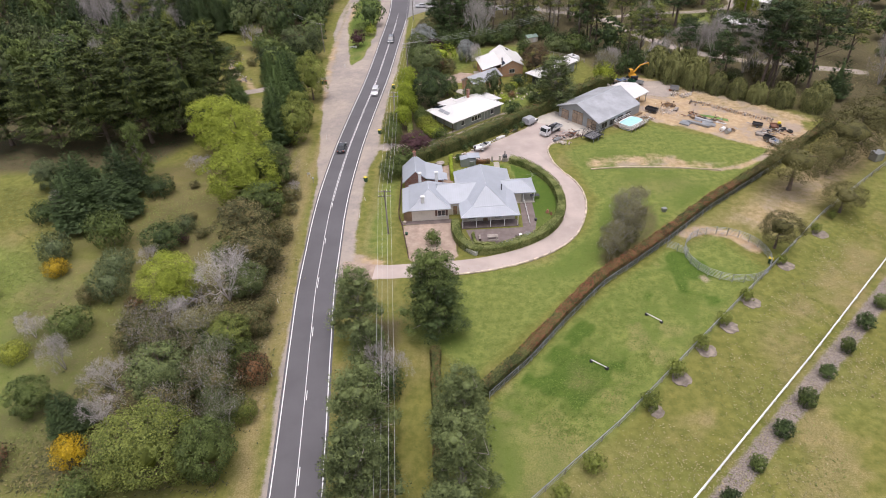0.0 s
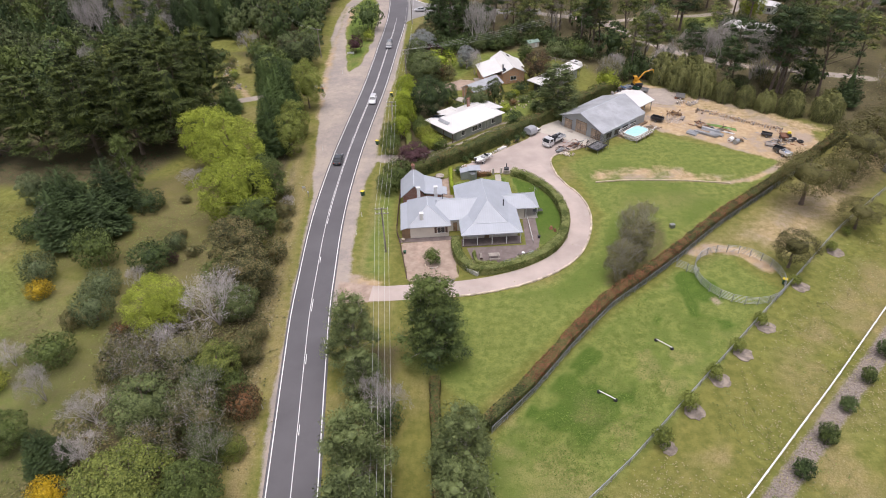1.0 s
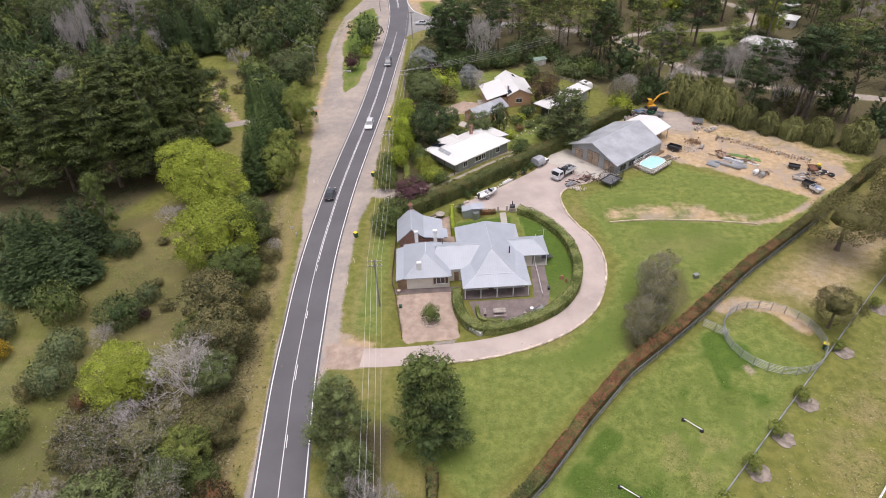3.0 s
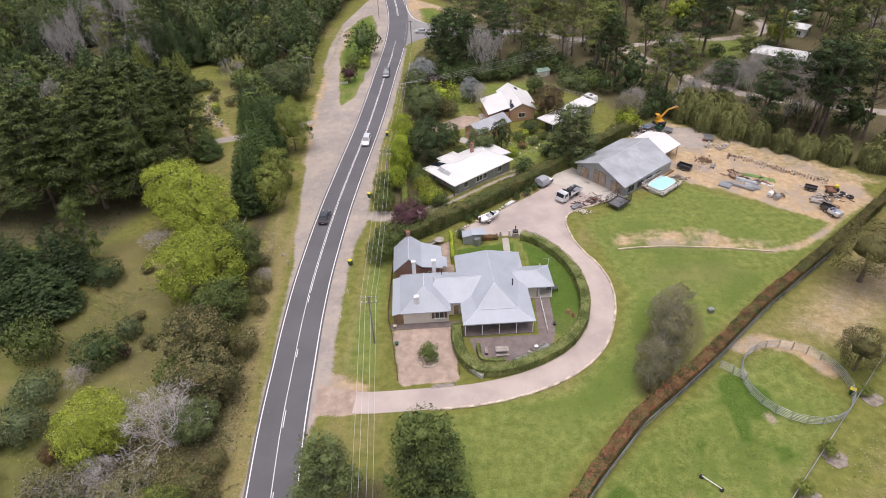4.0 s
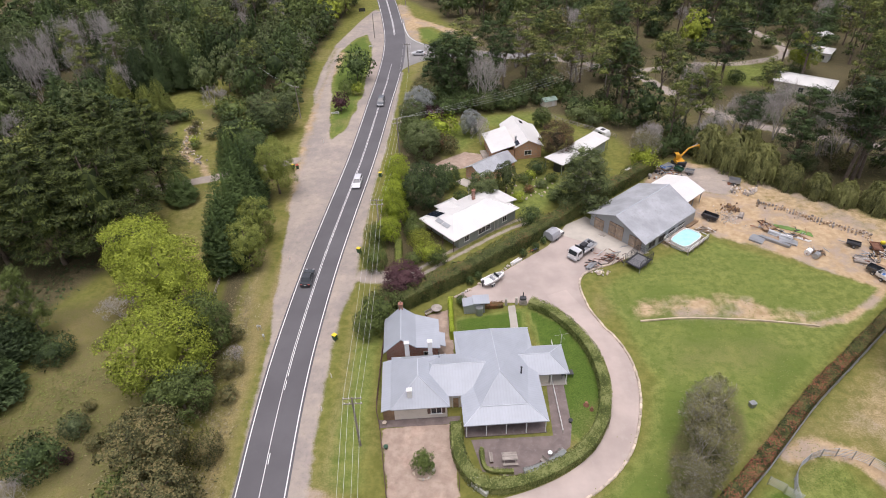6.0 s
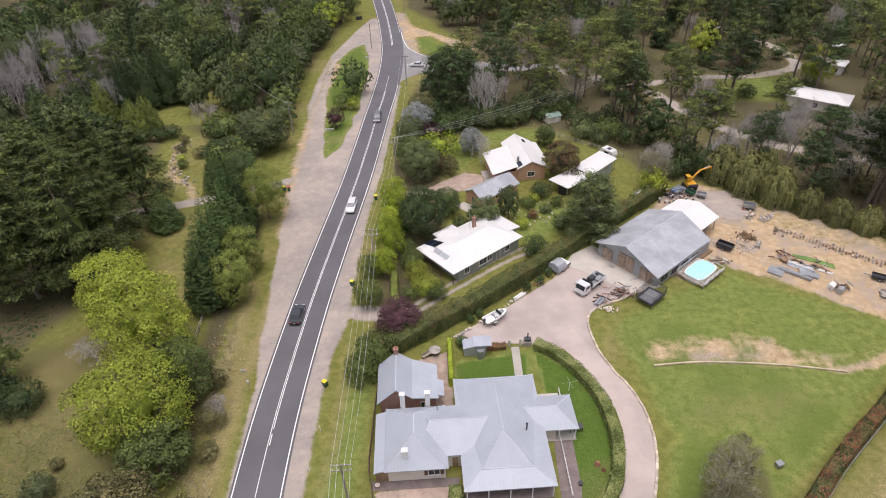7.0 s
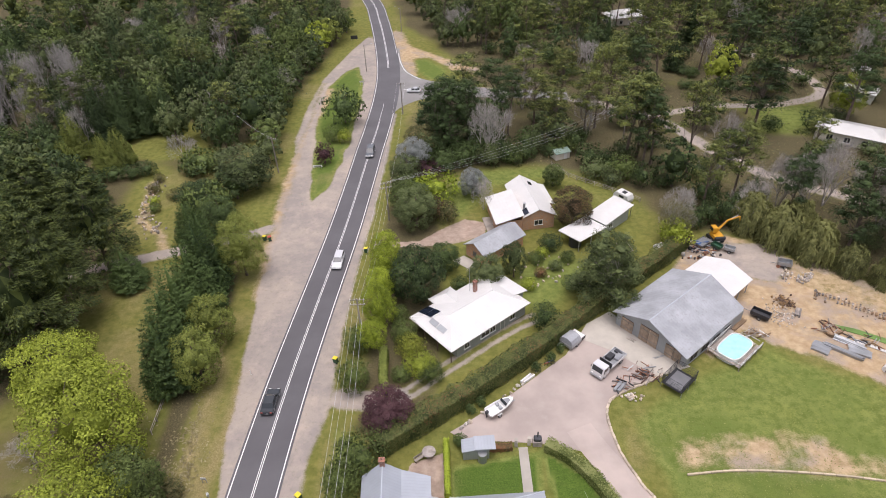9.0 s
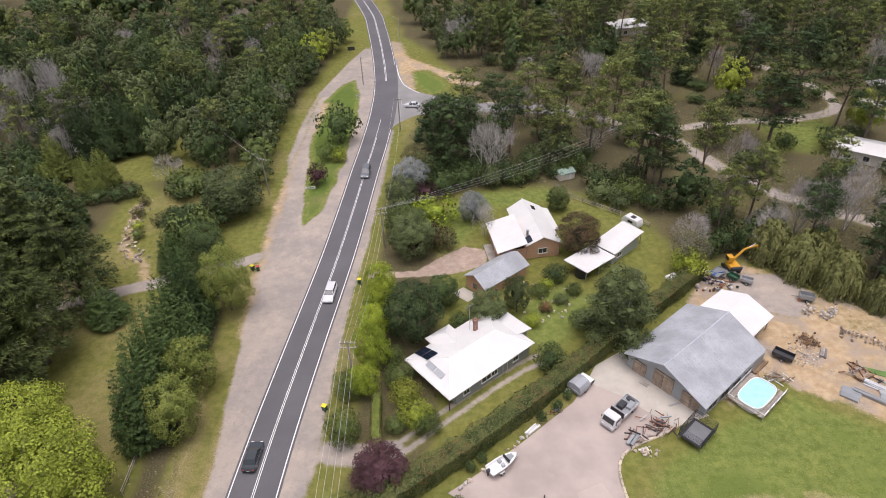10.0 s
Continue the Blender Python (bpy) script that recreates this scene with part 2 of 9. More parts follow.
L_WISP = leafy("thin_pale_leaves", (0.14, 0.135, 0.052), (0.31, 0.3, 0.13))
L_RUSSET = leafy("dark_russet_leaves", (0.045, 0.04, 0.02), (0.14, 0.11, 0.05), (0.17, 0.1, 0.05))
L_PADDOCK = leafy("olive_gum_leaves", (0.05, 0.05, 0.018), (0.17, 0.158, 0.055))
CABLE = surf("pale_cable", (0.55, 0.55, 0.54), 0.6, var=0.05, bump=0)
L_DARKBLADE = leafy("lush_grass_blades", (0.1, 0.16, 0.022), (0.2, 0.28, 0.05))
L_CYPRESS = leafy("cypress_green", (0.034, 0.066, 0.02), (0.14, 0.205, 0.06))
L_VIVID = leafy("vivid_lime_leaves", (0.16, 0.22, 0.016), (0.44, 0.53, 0.055))
L_FRESH = leafy("fresh_green_leaves", (0.07, 0.098, 0.02), (0.28, 0.32, 0.072))
L_ROADSIDE = leafy("roadside_gum_leaves", (0.058, 0.08, 0.03), (0.205, 0.25, 0.09))
L_NEWGROWTH = leafy("red_new_growth", (0.17, 0.055, 0.035), (0.4, 0.13, 0.08), (0.38, 0.19, 0.1))


# ---- mesh helpers ----
def thing(name, m=None, label="", category="", group="", kind=""):
    ob = new(name)
    if m is not None:
        ob.matrix_basis = m
    return tagged(ob, label, category, group, kind)


def link_mesh(name, mesh, material, parent=None, label=""):
    if material and not mesh.materials:
        mesh.materials.append(material)
    ob = new(name, mesh)
    ob.parent = parent
    return tagged(ob, label)


def part(name, bm, material, parent, label=""):
    mesh = bpy.data.meshes.new(name)
    bm.to_mesh(mesh)
    bm.free()
    return link_mesh(name, mesh, material, parent, label)


def raw(name, verts, faces, material, parent=None, label="", smooth=False):
    mesh = bpy.data.meshes.new(name)
    mesh.from_pydata([tuple(v) for v in verts], [], [tuple(f) for f in faces])
    if smooth:
        mesh.polygons.foreach_set("use_smooth", [True] * len(mesh.polygons))
    mesh.update()
    return link_mesh(name, mesh, material, parent, label)


def box(sx, sy, sz, x=0, y=0, z=0, rz=0, bevel=0.0, bm=None, rx=0, ry=0):
    """A box of that size whose base centre is at x, y, z."""
    own = bmesh.new()
    bmesh.ops.create_cube(own, size=1)
    bmesh.ops.transform(own, matrix=pose(x, y, z, rx, ry, rz) @ pose(0, 0, sz / 2) @ Matrix.Diagonal((sx, sy, sz, 1)), verts=own.verts)
    if bevel:
        bmesh.ops.bevel(own, geom=own.edges[:], offset=bevel, segments=1, affect="EDGES")
    if bm is None:
        return own
    join(bm, own)
    return bm


def join(bm, other):
    tmp = bpy.data.meshes.new("tmp")
    other.to_mesh(tmp)
    other.free()
    bm.from_mesh(tmp)
    bpy.data.meshes.remove(tmp)
    return bm


def rod(a, b, r0, r1=None, sides=8, bm=None):
    """A tapered round bar from a to b."""
    a, b = Vector(a), Vector(b)
    own = bmesh.new()
    d = b - a
    bmesh.ops.create_cone(own, cap_ends=True, segments=sides, radius1=r0, radius2=r0 if r1 is None else r1, depth=d.length)
    bmesh.ops.transform(own, matrix=Matrix.Translation((a + b) / 2) @ d.to_track_quat("Z", "Y").to_matrix().to_4x4(), verts=own.verts)
    if bm is None:
        return own
    return join(bm, own)


def prism(outline, z0, z1, bm=None):
    """A solid on a flat outline."""
    own = bm or bmesh.new()
    low = [own.verts.new((x, y, z0)) for x, y in outline]
    top = [own.verts.new((x, y, z1)) for x, y in outline]
    n = len(outline)
    own.faces.new(top)
    own.faces.new(low[::-1])
    for i in range(n):
        own.faces.new((low[i], low[(i + 1) % n], top[(i + 1) % n], top[i]))
    return own


def profile(points, x0, x1, bm=None):
    """A solid with a side outline in y and z, from x0 to x1."""
    own = bm or bmesh.new()
    a = [own.verts.new((x0, y, z)) for y, z in points]
    b = [own.verts.new((x1, y, z)) for y, z in points]
    n = len(points)
    own.faces.new(a[::-1])
    own.faces.new(b)
    for i in range(n):
        own.faces.new((a[i], a[(i + 1) % n], b[(i + 1) % n], b[i]))
    bmesh.ops.recalc_face_normals(own, faces=own.faces)
    return own


def spline(points, step=1.0):
    """A smooth line through a few plan points."""
    p = [Vector((*q, 0)[:3]) for q in points]
    out = []
    for i in range(len(p) - 1):
        a, b, c, d = p[max(i - 1, 0)], p[i], p[i + 1], p[min(i + 2, len(p) - 1)]
        n = max(2, int((c - b).length / step))
        for k in range(n):
            t = k / n
            out.append(0.5 * ((2 * b) + (c - a) * t + (2 * a - 5 * b + 4 * c - d) * t * t + (3 * b - a - 3 * c + d) * t ** 3))
    out.append(p[-1])
    return [(v.x, v.y) for v in out]


def offset_line(line, d):
    out = []
    for i, (x, y) in enumerate(line):
        x0, y0 = line[max(i - 1, 0)]
        x1, y1 = line[min(i + 1, len(line) - 1)]
        l = math.hypot(x1 - x0, y1 - y0) or 1
        out.append((x - d * (y1 - y0) / l, y + d * (x1 - x0) / l))
    return out


def strip(name, left, right, z, material, parent=None, label="", skirt=0.0):
    n = len(left)
    v = [(x, y, z) for x, y in left] + [(x, y, z) for x, y in right]
    f = [(i, n + i, n + i + 1, i + 1) for i in range(n - 1)]
    if skirt:
        v += [(x, y, z - skirt) for x, y in left] + [(x, y, z - skirt) for x, y in right]
        f += [(2 * n + i, i, i + 1, 2 * n + i + 1) for i in range(n - 1)] + [(n + i, 3 * n + i, 3 * n + i + 1, n + i + 1) for i in range(n - 1)]
    return raw(name, v, f, material, parent, label)


def tube(verts, faces, pts, radii, sides=6):
    base = len(verts)
    for i, (p, r) in enumerate(zip(pts, radii)):
        p = np.asarray(p, float)
        d = np.asarray(pts[min(i + 1, len(pts) - 1)], float) - np.asarray(pts[max(i - 1, 0)], float)
        d /= np.linalg.norm(d) + 1e-9
        u = np.cross(d, [0.3, 0.9, 0.1])
        u /= np.linalg.norm(u) + 1e-9
        w = np.cross(d, u)
        for k in range(sides):
            a = 2 * math.pi * k / sides
            verts.append(tuple(p + (u * math.cos(a) + w * math.sin(a)) * r))
    for i in range(len(pts) - 1):
        for k in range(sides):
            a, b = base + i * sides + k, base + i * sides + (k + 1) % sides
            faces.append((a, b, b + sides, a + sides))
    faces.append(tuple(base + (len(pts) - 1) * sides + k for k in range(sides)))


def at_sample(line, values, y):
    return float(np.interp(y, line, values))


# ---- plan noise and distances ----
LATTICE = RNG.random((257, 257))


def plan_noise(x, y, size):
    u, v = np.asarray(x) / size + 100.3, np.asarray(y) / size + 57.7
    i, j = np.floor(u).astype(int), np.floor(v).astype(int)
    fu, fv = u - i, v - j
    fu, fv = fu * fu * (3 - 2 * fu), fv * fv * (3 - 2 * fv)
    g = lambda a, b: LATTICE[a % 257, b % 257]
    return (g(i, j) * (1 - fu) + g(i + 1, j) * fu) * (1 - fv) + (g(i, j + 1) * (1 - fu) + g(i + 1, j + 1) * fu) * fv


def fractal(x, y, size):
    return 0.5 * plan_noise(x, y, size) + 0.3 * plan_noise(x, y, size / 2.3) + 0.2 * plan_noise(x, y, size / 5.1)


def line_distance(x, y, line):
    best = np.full(np.shape(x), 1e9)
    for (ax, ay), (bx, by) in zip(line[:-1], line[1:]):
        dx, dy = bx - ax, by - ay
        t = np.clip(((x - ax) * dx + (y - ay) * dy) / (dx * dx + dy * dy + 1e-9), 0, 1)
        best = np.minimum(best, np.hypot(x - ax - t * dx, y - ay - t * dy))
    return best


def inside(x, y, poly):
    hit = np.zeros(np.shape(x), bool)
    for (ax, ay), (bx, by) in zip(poly, poly[1:] + poly[:1]):
        cut = ((ay > y) != (by > y)) & (x < (bx - ax) * (y - ay) / (by - ay + 1e-12) + ax)
        hit ^= cut
    return hit


def area(x, y, poly, soft):
    """1 well inside an outline, 0 well outside, 0.5 on it."""
    d = line_distance(x, y, poly + poly[:1])
    return np.clip(0.5 + np.where(inside(x, y, poly), d, -d) / (2 * soft), 0, 1)


def band(x, y, line, half, soft):
    return np.clip(0.5 + (half - line_distance(x, y, line)) / (2 * soft), 0, 1)


# ---- the road's line ----
ROAD_Y = [-160, -100, -60, -30, -12, 4, 20, 43, 65, 77, 88, 96, 106, 117, 131, 147, 170, 190, 207, 222, 243, 266, 295, 332, 361, 420, 520]
ROAD_X = [7.4, -0.7, -6.1, -10.15, -12.6, -14.74, -16.9, -19.9, -23, -24.6, -25.6, -26.3, -26.9, -27.15, -27.15, -26.7, -25.9, -25.7, -25.7, -25.55, -25.9, -27.7, -32.2, -39.3, -46.1, -66, -110]
ROAD_LINE = spline(list(zip(ROAD_X, ROAD_Y)), 3.0)
HALF_Y, HALF_W = [0, 100, 150, 200, 240, 300, 520], [3.0, 3.0, 3.05, 3.2, 3.45, 3.6, 4.1]
road_left = [offset_line(ROAD_LINE, at_sample(HALF_Y, HALF_W, y) + 0.35)[i] for i, (x, y) in enumerate(ROAD_LINE)]
road_right = [offset_line(ROAD_LINE, -at_sample(HALF_Y, HALF_W, y) - 0.35)[i] for i, (x, y) in enumerate(ROAD_LINE)]


def road_x(y):
    return np.interp(y, ROAD_Y, ROAD_X)


# ---- plan of the ground ----
SHOULDER = [(-21, 20), (-23.6, 42), (-26.5, 61), (-28.9, 85), (-31, 108), (-36, 140), (-40, 163), (-42.6, 194), (-46.5, 215), (-47.8, 231), (-48.3, 257), (-43.5, 289), (-40, 305), (-32, 305), (-30, 270), (-27, 200), (-26, 120), (-22, 60), (-17, 20)]
ISLAND = [(-35.3, 182), (-37.4, 192), (-39.4, 204), (-41.6, 218), (-43.8, 234), (-44.8, 252), (-42, 266), (-38.5, 271), (-34.6, 258), (-32.8, 240), (-31.6, 215), (-32, 190)]
RIGHT_GRAVEL = [(-22, 70), (-19.6, 84), (-20.9, 100), (-21.2, 118), (-20.2, 126), (-20.6, 134), (-21, 158), (-20.6, 188), (-21.5, 230), (-27, 230), (-26, 120), (-24, 80)]
DIRT_YARD = [(41, 166), (49, 169), (55.7, 165), (60.9, 156), (70.6, 150), (80, 140), (79.5, 132), (68, 123.5), (59.2, 129.5), (51.8, 136.5), (46, 138.5), (43, 142), (36, 136), (33, 140), (36, 158)]
BOWL = [(24, 117), (27, 121.5), (34, 122.5), (43, 123.5), (51, 120), (58, 118.5), (62, 122), (56, 115.5), (52, 114.6), (38, 116.6), (28, 115.8)]
PADDOCK = [(38, 90), (46, 93.5), (52, 90), (58, 89.5), (80, 110), (100, 128), (92, 141), (68, 118.5), (46, 98.5)]
MAIN_DRIVE = spline([(-15.6, 81.3), (-13, 81.3), (-6, 82.0), (1.5, 83.0), (8.5, 85.2), (14, 88.3), (18, 92.4), (20.3, 97.5), (21.5, 103), (21.2, 108.5), (19, 114.2), (16, 119.5), (14.3, 123)], 1.0)
YARD = [(8.8, 120.4), (-1, 120.8), (-3, 122), (0, 124.2), (6.3, 129.3), (10.4, 133), (14.2, 136.4), (16.2, 139.6), (20, 140), (27.6, 133), (25.6, 131.5), (22.4, 129.9), (19.9, 128.5), (18.5, 126.6), (18.2, 123.8), (18.9, 119), (20.1, 115.6), (19.5, 113.6), (15.5, 119)]
COURT = [(-11.9, 95.3), (-2.6, 96.2), (-1.3, 85.2), (-9.7, 84.2)]
WOOD_TRACK = spline([(-12, 252), (8, 246), (26, 240), (47.4, 226), (59.3, 202.5), (68.7, 190), (82, 181), (110, 170)], 4)
WOOD_TRACK_2 = spline([(50, 227), (68, 232), (84.4, 232.7), (99.7, 240.6), (100, 260), (88, 285)], 4)
DRIVE_2 = spline([(-18.5, 127.6), (-13, 127.2), (-9, 128.8), (-5.6, 132.2), (-1.6, 135.6), (2.8, 139.6), (7.2, 143), (10.6, 145)], 2)
DRIVE_3 = [(-19, 164.5), (-10.5, 165.2), (-3, 166.2), (2.5, 169), (3.4, 173.5), (-1.5, 175), (-6, 171.5), (-10.5, 167), (-19, 166.8)]


def axis(cuts):
    out = []
    for (a, b, step) in cuts:
        out += list(np.linspace(a, b, max(1, int(round((b - a) / step))), endpoint=False))
    return np.array(out + [cuts[-1][1]])


gx = axis([(-2600, -400, 220), (-400, -160, 12), (-160, -75, 1.8), (-75, 75, 0.7), (75, 130, 1.8), (130, 400, 12), (400, 2600, 220)])
gy = axis([(-2600, -60, 230), (-60, 25, 5), (25, 190, 0.7), (190, 300, 1.6), (300, 460, 5), (460, 2600, 210)])
GX, GY = np.meshgrid(gx, gy)
wob = (fractal(GX, GY, 5.0) - 0.5) * 1.6
wob2 = (fractal(GX + 300, GY - 200, 9.0) - 0.5) * 2.4
gravel = area(GX + wob * 0.5, GY + wob, SHOULDER, 0.8) * (1 - area(GX + wob, GY + wob, ISLAND, 0.8))
gravel = np.maximum(gravel, area(GX + wob * 0.6, GY + wob, RIGHT_GRAVEL, 1.0))
gravel = np.maximum(gravel, 0.85 * band(GX + wob, GY + wob, WOOD_TRACK, 2.0, 0.9))
gravel = np.maximum(gravel, 0.85 * band(GX + wob, GY + wob, WOOD_TRACK_2, 1.8, 0.9))
gravel = np.maximum(gravel, 0.9 * band(GX + wob, GY + wob, [(-40, 172), (-50, 167.5), (-59.5, 163), (-67, 160), (-78, 156)], 1.7, 0.8))
for side in (-0.85, 0.85):
    gravel = np.maximum(gravel, 0.8 * band(GX + wob * 0.2, GY + wob * 0.2, offset_line(DRIVE_2, side), 0.5, 0.5))
gravel = np.maximum(gravel, 0.9 * band(GX + wob * 0.3, GY + wob * 0.3, DRIVE_2[:4], 2.0, 0.8))
gravel *= 1 - 0.55 * band(GX + wob, GY + wob, [(-38.5, 158), (-40, 172), (-41.6, 190), (-44, 212), (-45.6, 235), (-47, 255)], 1.3, 1.4)
dirt = 0.95 * area(GX + wob, GY + wob, DIRT_YARD, 1.2) * (1 - 0.55 * area(GX + wob2, GY + wob2, [(55, 154.5), (61, 150.5), (68, 145), (76, 138.5), (84, 140), (70, 154), (58, 160)], 1.5) * np.clip(fractal(GX, GY, 4) * 1.5, 0, 1))
gravel = np.maximum(gravel, 0.95 * area(GX + wob, GY + wob, [(43, 160), (47, 166), (55, 166), (57.5, 160), (52.5, 154), (47, 155.5)], 1.2))
dirt *= 1 - 0.8 * area(GX + wob, GY + wob, [(43, 160), (47, 166), (55, 166), (57.5, 160), (52.5, 154), (47, 155.5)], 1.2)
dirt = np.maximum(dirt, 0.75 * area(GX + wob2, GY + wob, BOWL, 2.2) * np.clip(0.25 + 1.1 * fractal(GX, GY, 3.5), 0, 1))
dirt = np.maximum(dirt, 0.8 * band(GX + wob, GY + wob, [(52.6, 115.4), (58, 116.6), (64, 120.4), (69, 125)], 0.9, 0.9))
dirt = np.maximum(dirt, 0.7 * band(GX + wob, GY + wob, [(-21, 262), (-24, 285), (-30, 310)], 4, 2))
dirt = np.maximum(dirt, 0.8 * area(GX + wob, GY + wob, [(-31, 322), (-27, 302), (-21, 291), (-13, 283), (-2, 271), (4, 266), (0, 260), (-7, 266), (-14.4, 279), (-20.8, 278.5), (-24.5, 282), (-29.5, 312)], 1.5))
dirt = np.maximum(dirt, 0.8 * band(GX + wob, GY + wob, [(-37, 150), (-40, 172), (-42.5, 195), (-44, 225), (-44.5, 250)], 1.7, 1.6))
dirt = np.maximum(dirt, 0.75 * area(GX + wob, GY + wob, [(-21, 79.6), (-14, 79.4), (-14, 84.6), (-20.5, 87)], 0.9))
dirt = np.maximum(dirt, 0.5 * band(GX + wob2, GY + wob2, [(-32.6, 78), (-35.2, 98), (-37.4, 116), (-40, 140)], 1.6, 1.8) * np.clip(0.35 + 1.1 * fractal(GX, GY, 5), 0, 1))
dirt = np.maximum(dirt, 0.62 * band(GX + wob2, GY + wob2, [(-74, 192), (-72, 184), (-69.4, 175.6), (-63, 169), (-60, 164)], 1.8, 1.4))
dirt = np.maximum(dirt, 0.6 * area(GX + wob, GY + wob, [(37.5, 80), (38.5, 77.5), (40.3, 79), (39.5, 81)], 0.5))
dirt = np.maximum(dirt, 0.85 * band(GX + wob * 0.5, GY + wob * 0.5, [(39.5, 92), (43, 93.5), (48, 91.5), (50, 87.5)], 1.5, 0.9))
dirt = np.maximum(dirt, 0.5 * area(GX + wob2, GY + wob2, PADDOCK, 5))
dirt = np.maximum(dirt, 0.8 * area(GX + wob, GY + wob, [(47, 205), (60, 198), (62, 180), (50, 176), (42, 186)], 5) * 0.5)
pink = area(GX, GY, COURT, 0.3)
pink = np.maximum(pink, 0.8 * area(GX + wob * 0.4, GY + wob * 0.4, [(-21.2, 78.6), (-13, 79.4), (-13, 83.3), (-21.6, 84.6)], 0.8))
pink = np.maximum(pink, 0.95 * area(GX + wob * 0.4, GY + wob * 0.4, DRIVE_3, 0.8))
pink = np.maximum(pink, area(GX, GY, [(-8.5, 107.5), (-2.6, 108), (-3.2, 119), (-8, 117)], 0.4))
lush_field = np.clip((fractal(GX, GY, 17) - 0.38) * 3.0, 0, 1)
lush = 0.25 * lush_field
lush = np.maximum(lush, 0.6 * area(GX + wob2, GY + wob2, [(73.7, 233.6), (94.5, 232.5), (85.4, 212.4), (72.0, 214.8)], 2.5))
lush = np.maximum(lush, 0.22 * area(GX + wob2, GY + wob2, [(-96, 224), (-80, 224), (-68, 196), (-66, 172), (-58, 140), (-52, 140), (-60, 172), (-80, 190), (-88, 204)], 3))
home = area(GX + wob, GY + wob, [(-1, 60), (1, 57), (20, 79), (44, 101.5), (67, 121), (80, 132), (66, 125), (45, 138), (30, 131), (22, 124), (24, 112), (26, 104), (22, 93), (14, 84), (-8, 78.5), (-8, 66)], 1.5)
lush = np.maximum(lush, home * (0.56 + 0.3 * lush_field))
strip_a = area(GX + wob2, GY + wob2, [(3.6, 53.5), (0, 46), (-3, 34), (1.5, 33), (19.4, 49.6), (50, 82), (44, 92), (36, 88), (22, 76), (9, 60.5)], 1.2)
lush = np.maximum(lush, strip_a * (0.6 + 0.24 * np.clip((fractal(GX, GY, 4) - 0.4) * 4, 0, 1) + 0.5 * np.clip((fractal(GX + 40, GY, 8) - 0.54) * 7, 0, 1)))
lush = np.maximum(lush, area(GX, GY, [(9, 119.6), (12.4, 95), (14, 93), (17.2, 97.5), (18.4, 103), (17.5, 109.5), (14.5, 115.5)], 0.4))
lush = np.maximum(lush, area(GX, GY, [(-2.3, 112), (8.4, 112.4), (8.6, 119), (-2.6, 116.5)], 0.4))
lush = np.maximum(lush, 0.9 * area(GX + wob, GY + wob, ISLAND, 1.5))
lush = np.maximum(lush, 0.75 * area(GX + wob2, GY + wob2, [(-120, 30), (-62, 34), (-50, 52), (-60, 74), (-80, 88), (-120, 100)], 5))
lush = np.maximum(lush, 0.7 * area(GX + wob, GY + wob, [(-18.5, 86), (-13.5, 86), (-14.5, 120), (-18.5, 122)], 1.2))
lush = np.maximum(lush, 0.85 * area(GX + wob, GY + wob, [(-19.1, 277), (-15.4, 277.8), (-8.3, 264.5), (-10.5, 256.5), (-14.1, 258.6), (-17.9, 266)], 0.8))
lush = np.maximum(lush, 0.6 * area(GX + wob2, GY + wob2, [(8, 148), (14, 147), (22, 158), (16, 164), (8, 158)], 2))
lush = np.maximum(lush, 0.6 * area(GX + wob2, GY + wob2, [(-12, 168), (-2, 175), (4, 188), (28, 195), (30, 200), (0, 196), (-14, 178)], 2))
lush = np.maximum(lush, 0.5 * area(GX + wob2, GY + wob2, [(72, 205), (100, 222), (88, 230), (66, 222)], 4))
lush = np.maximum(lush, 0.34 * area(GX + wob2, GY + wob2, [(-66, 36), (-32, 36), (-33, 80), (-46, 100), (-62, 92), (-80, 88)], 6))
dry = np.clip((fractal(GX + 50, GY, 13) - 0.42) * 3.2, 0, 1) * 0.55
dry *= 1 - 0.5 * home
dry = np.maximum(dry, 0.5 * strip_a * np.clip((fractal(GX - 70, GY + 30, 6) - 0.55) * 6, 0, 1))
field = area(GX + wob2, GY + wob2, [(12, 38), (80, 104), (120, 140), (120, 20), (30, 20)], 3)
dry = np.maximum(dry, 0.62 * area(GX + wob2, GY + wob2, [(-66, 84), (-44, 80), (-40, 110), (-46, 130), (-52, 160), (-64, 162), (-62, 128), (-70, 112)], 4) * np.clip(0.4 + fractal(GX, GY, 8), 0, 1))
dry = np.maximum(dry, field * (0.12 + 0.62 * np.clip((fractal(GX + 90, GY + 40, 8) - 0.45) * 3.6, 0, 1)))
dry = np.maximum(dry, 0.85 * area(GX + wob2, GY + wob2, PADDOCK, 6))
verge = np.clip(1 - np.abs(GX - (road_x(GY) - 6.6) - wob) / 3.4, 0, 1)
dry = np.maximum(dry, verge * 0.9 * (GY < 150))
dry = np.maximum(dry, 0.7 * band(GX + wob, GY + wob, [(-22, 55), (-26.5, 62), (-31, 82), (-34.5, 108), (-39, 135)], 2.6, 2))
dry = np.maximum(dry, 0.55 * band(GX + wob, GY + wob, [(-18, 88), (-18.5, 120)], 1.4, 1.2))
dry = np.maximum(dry, 0.45 * area(GX + wob2, GY + wob2, [(28, 103), (40, 103), (54, 112), (45, 115), (30, 113), (26, 106)], 4))
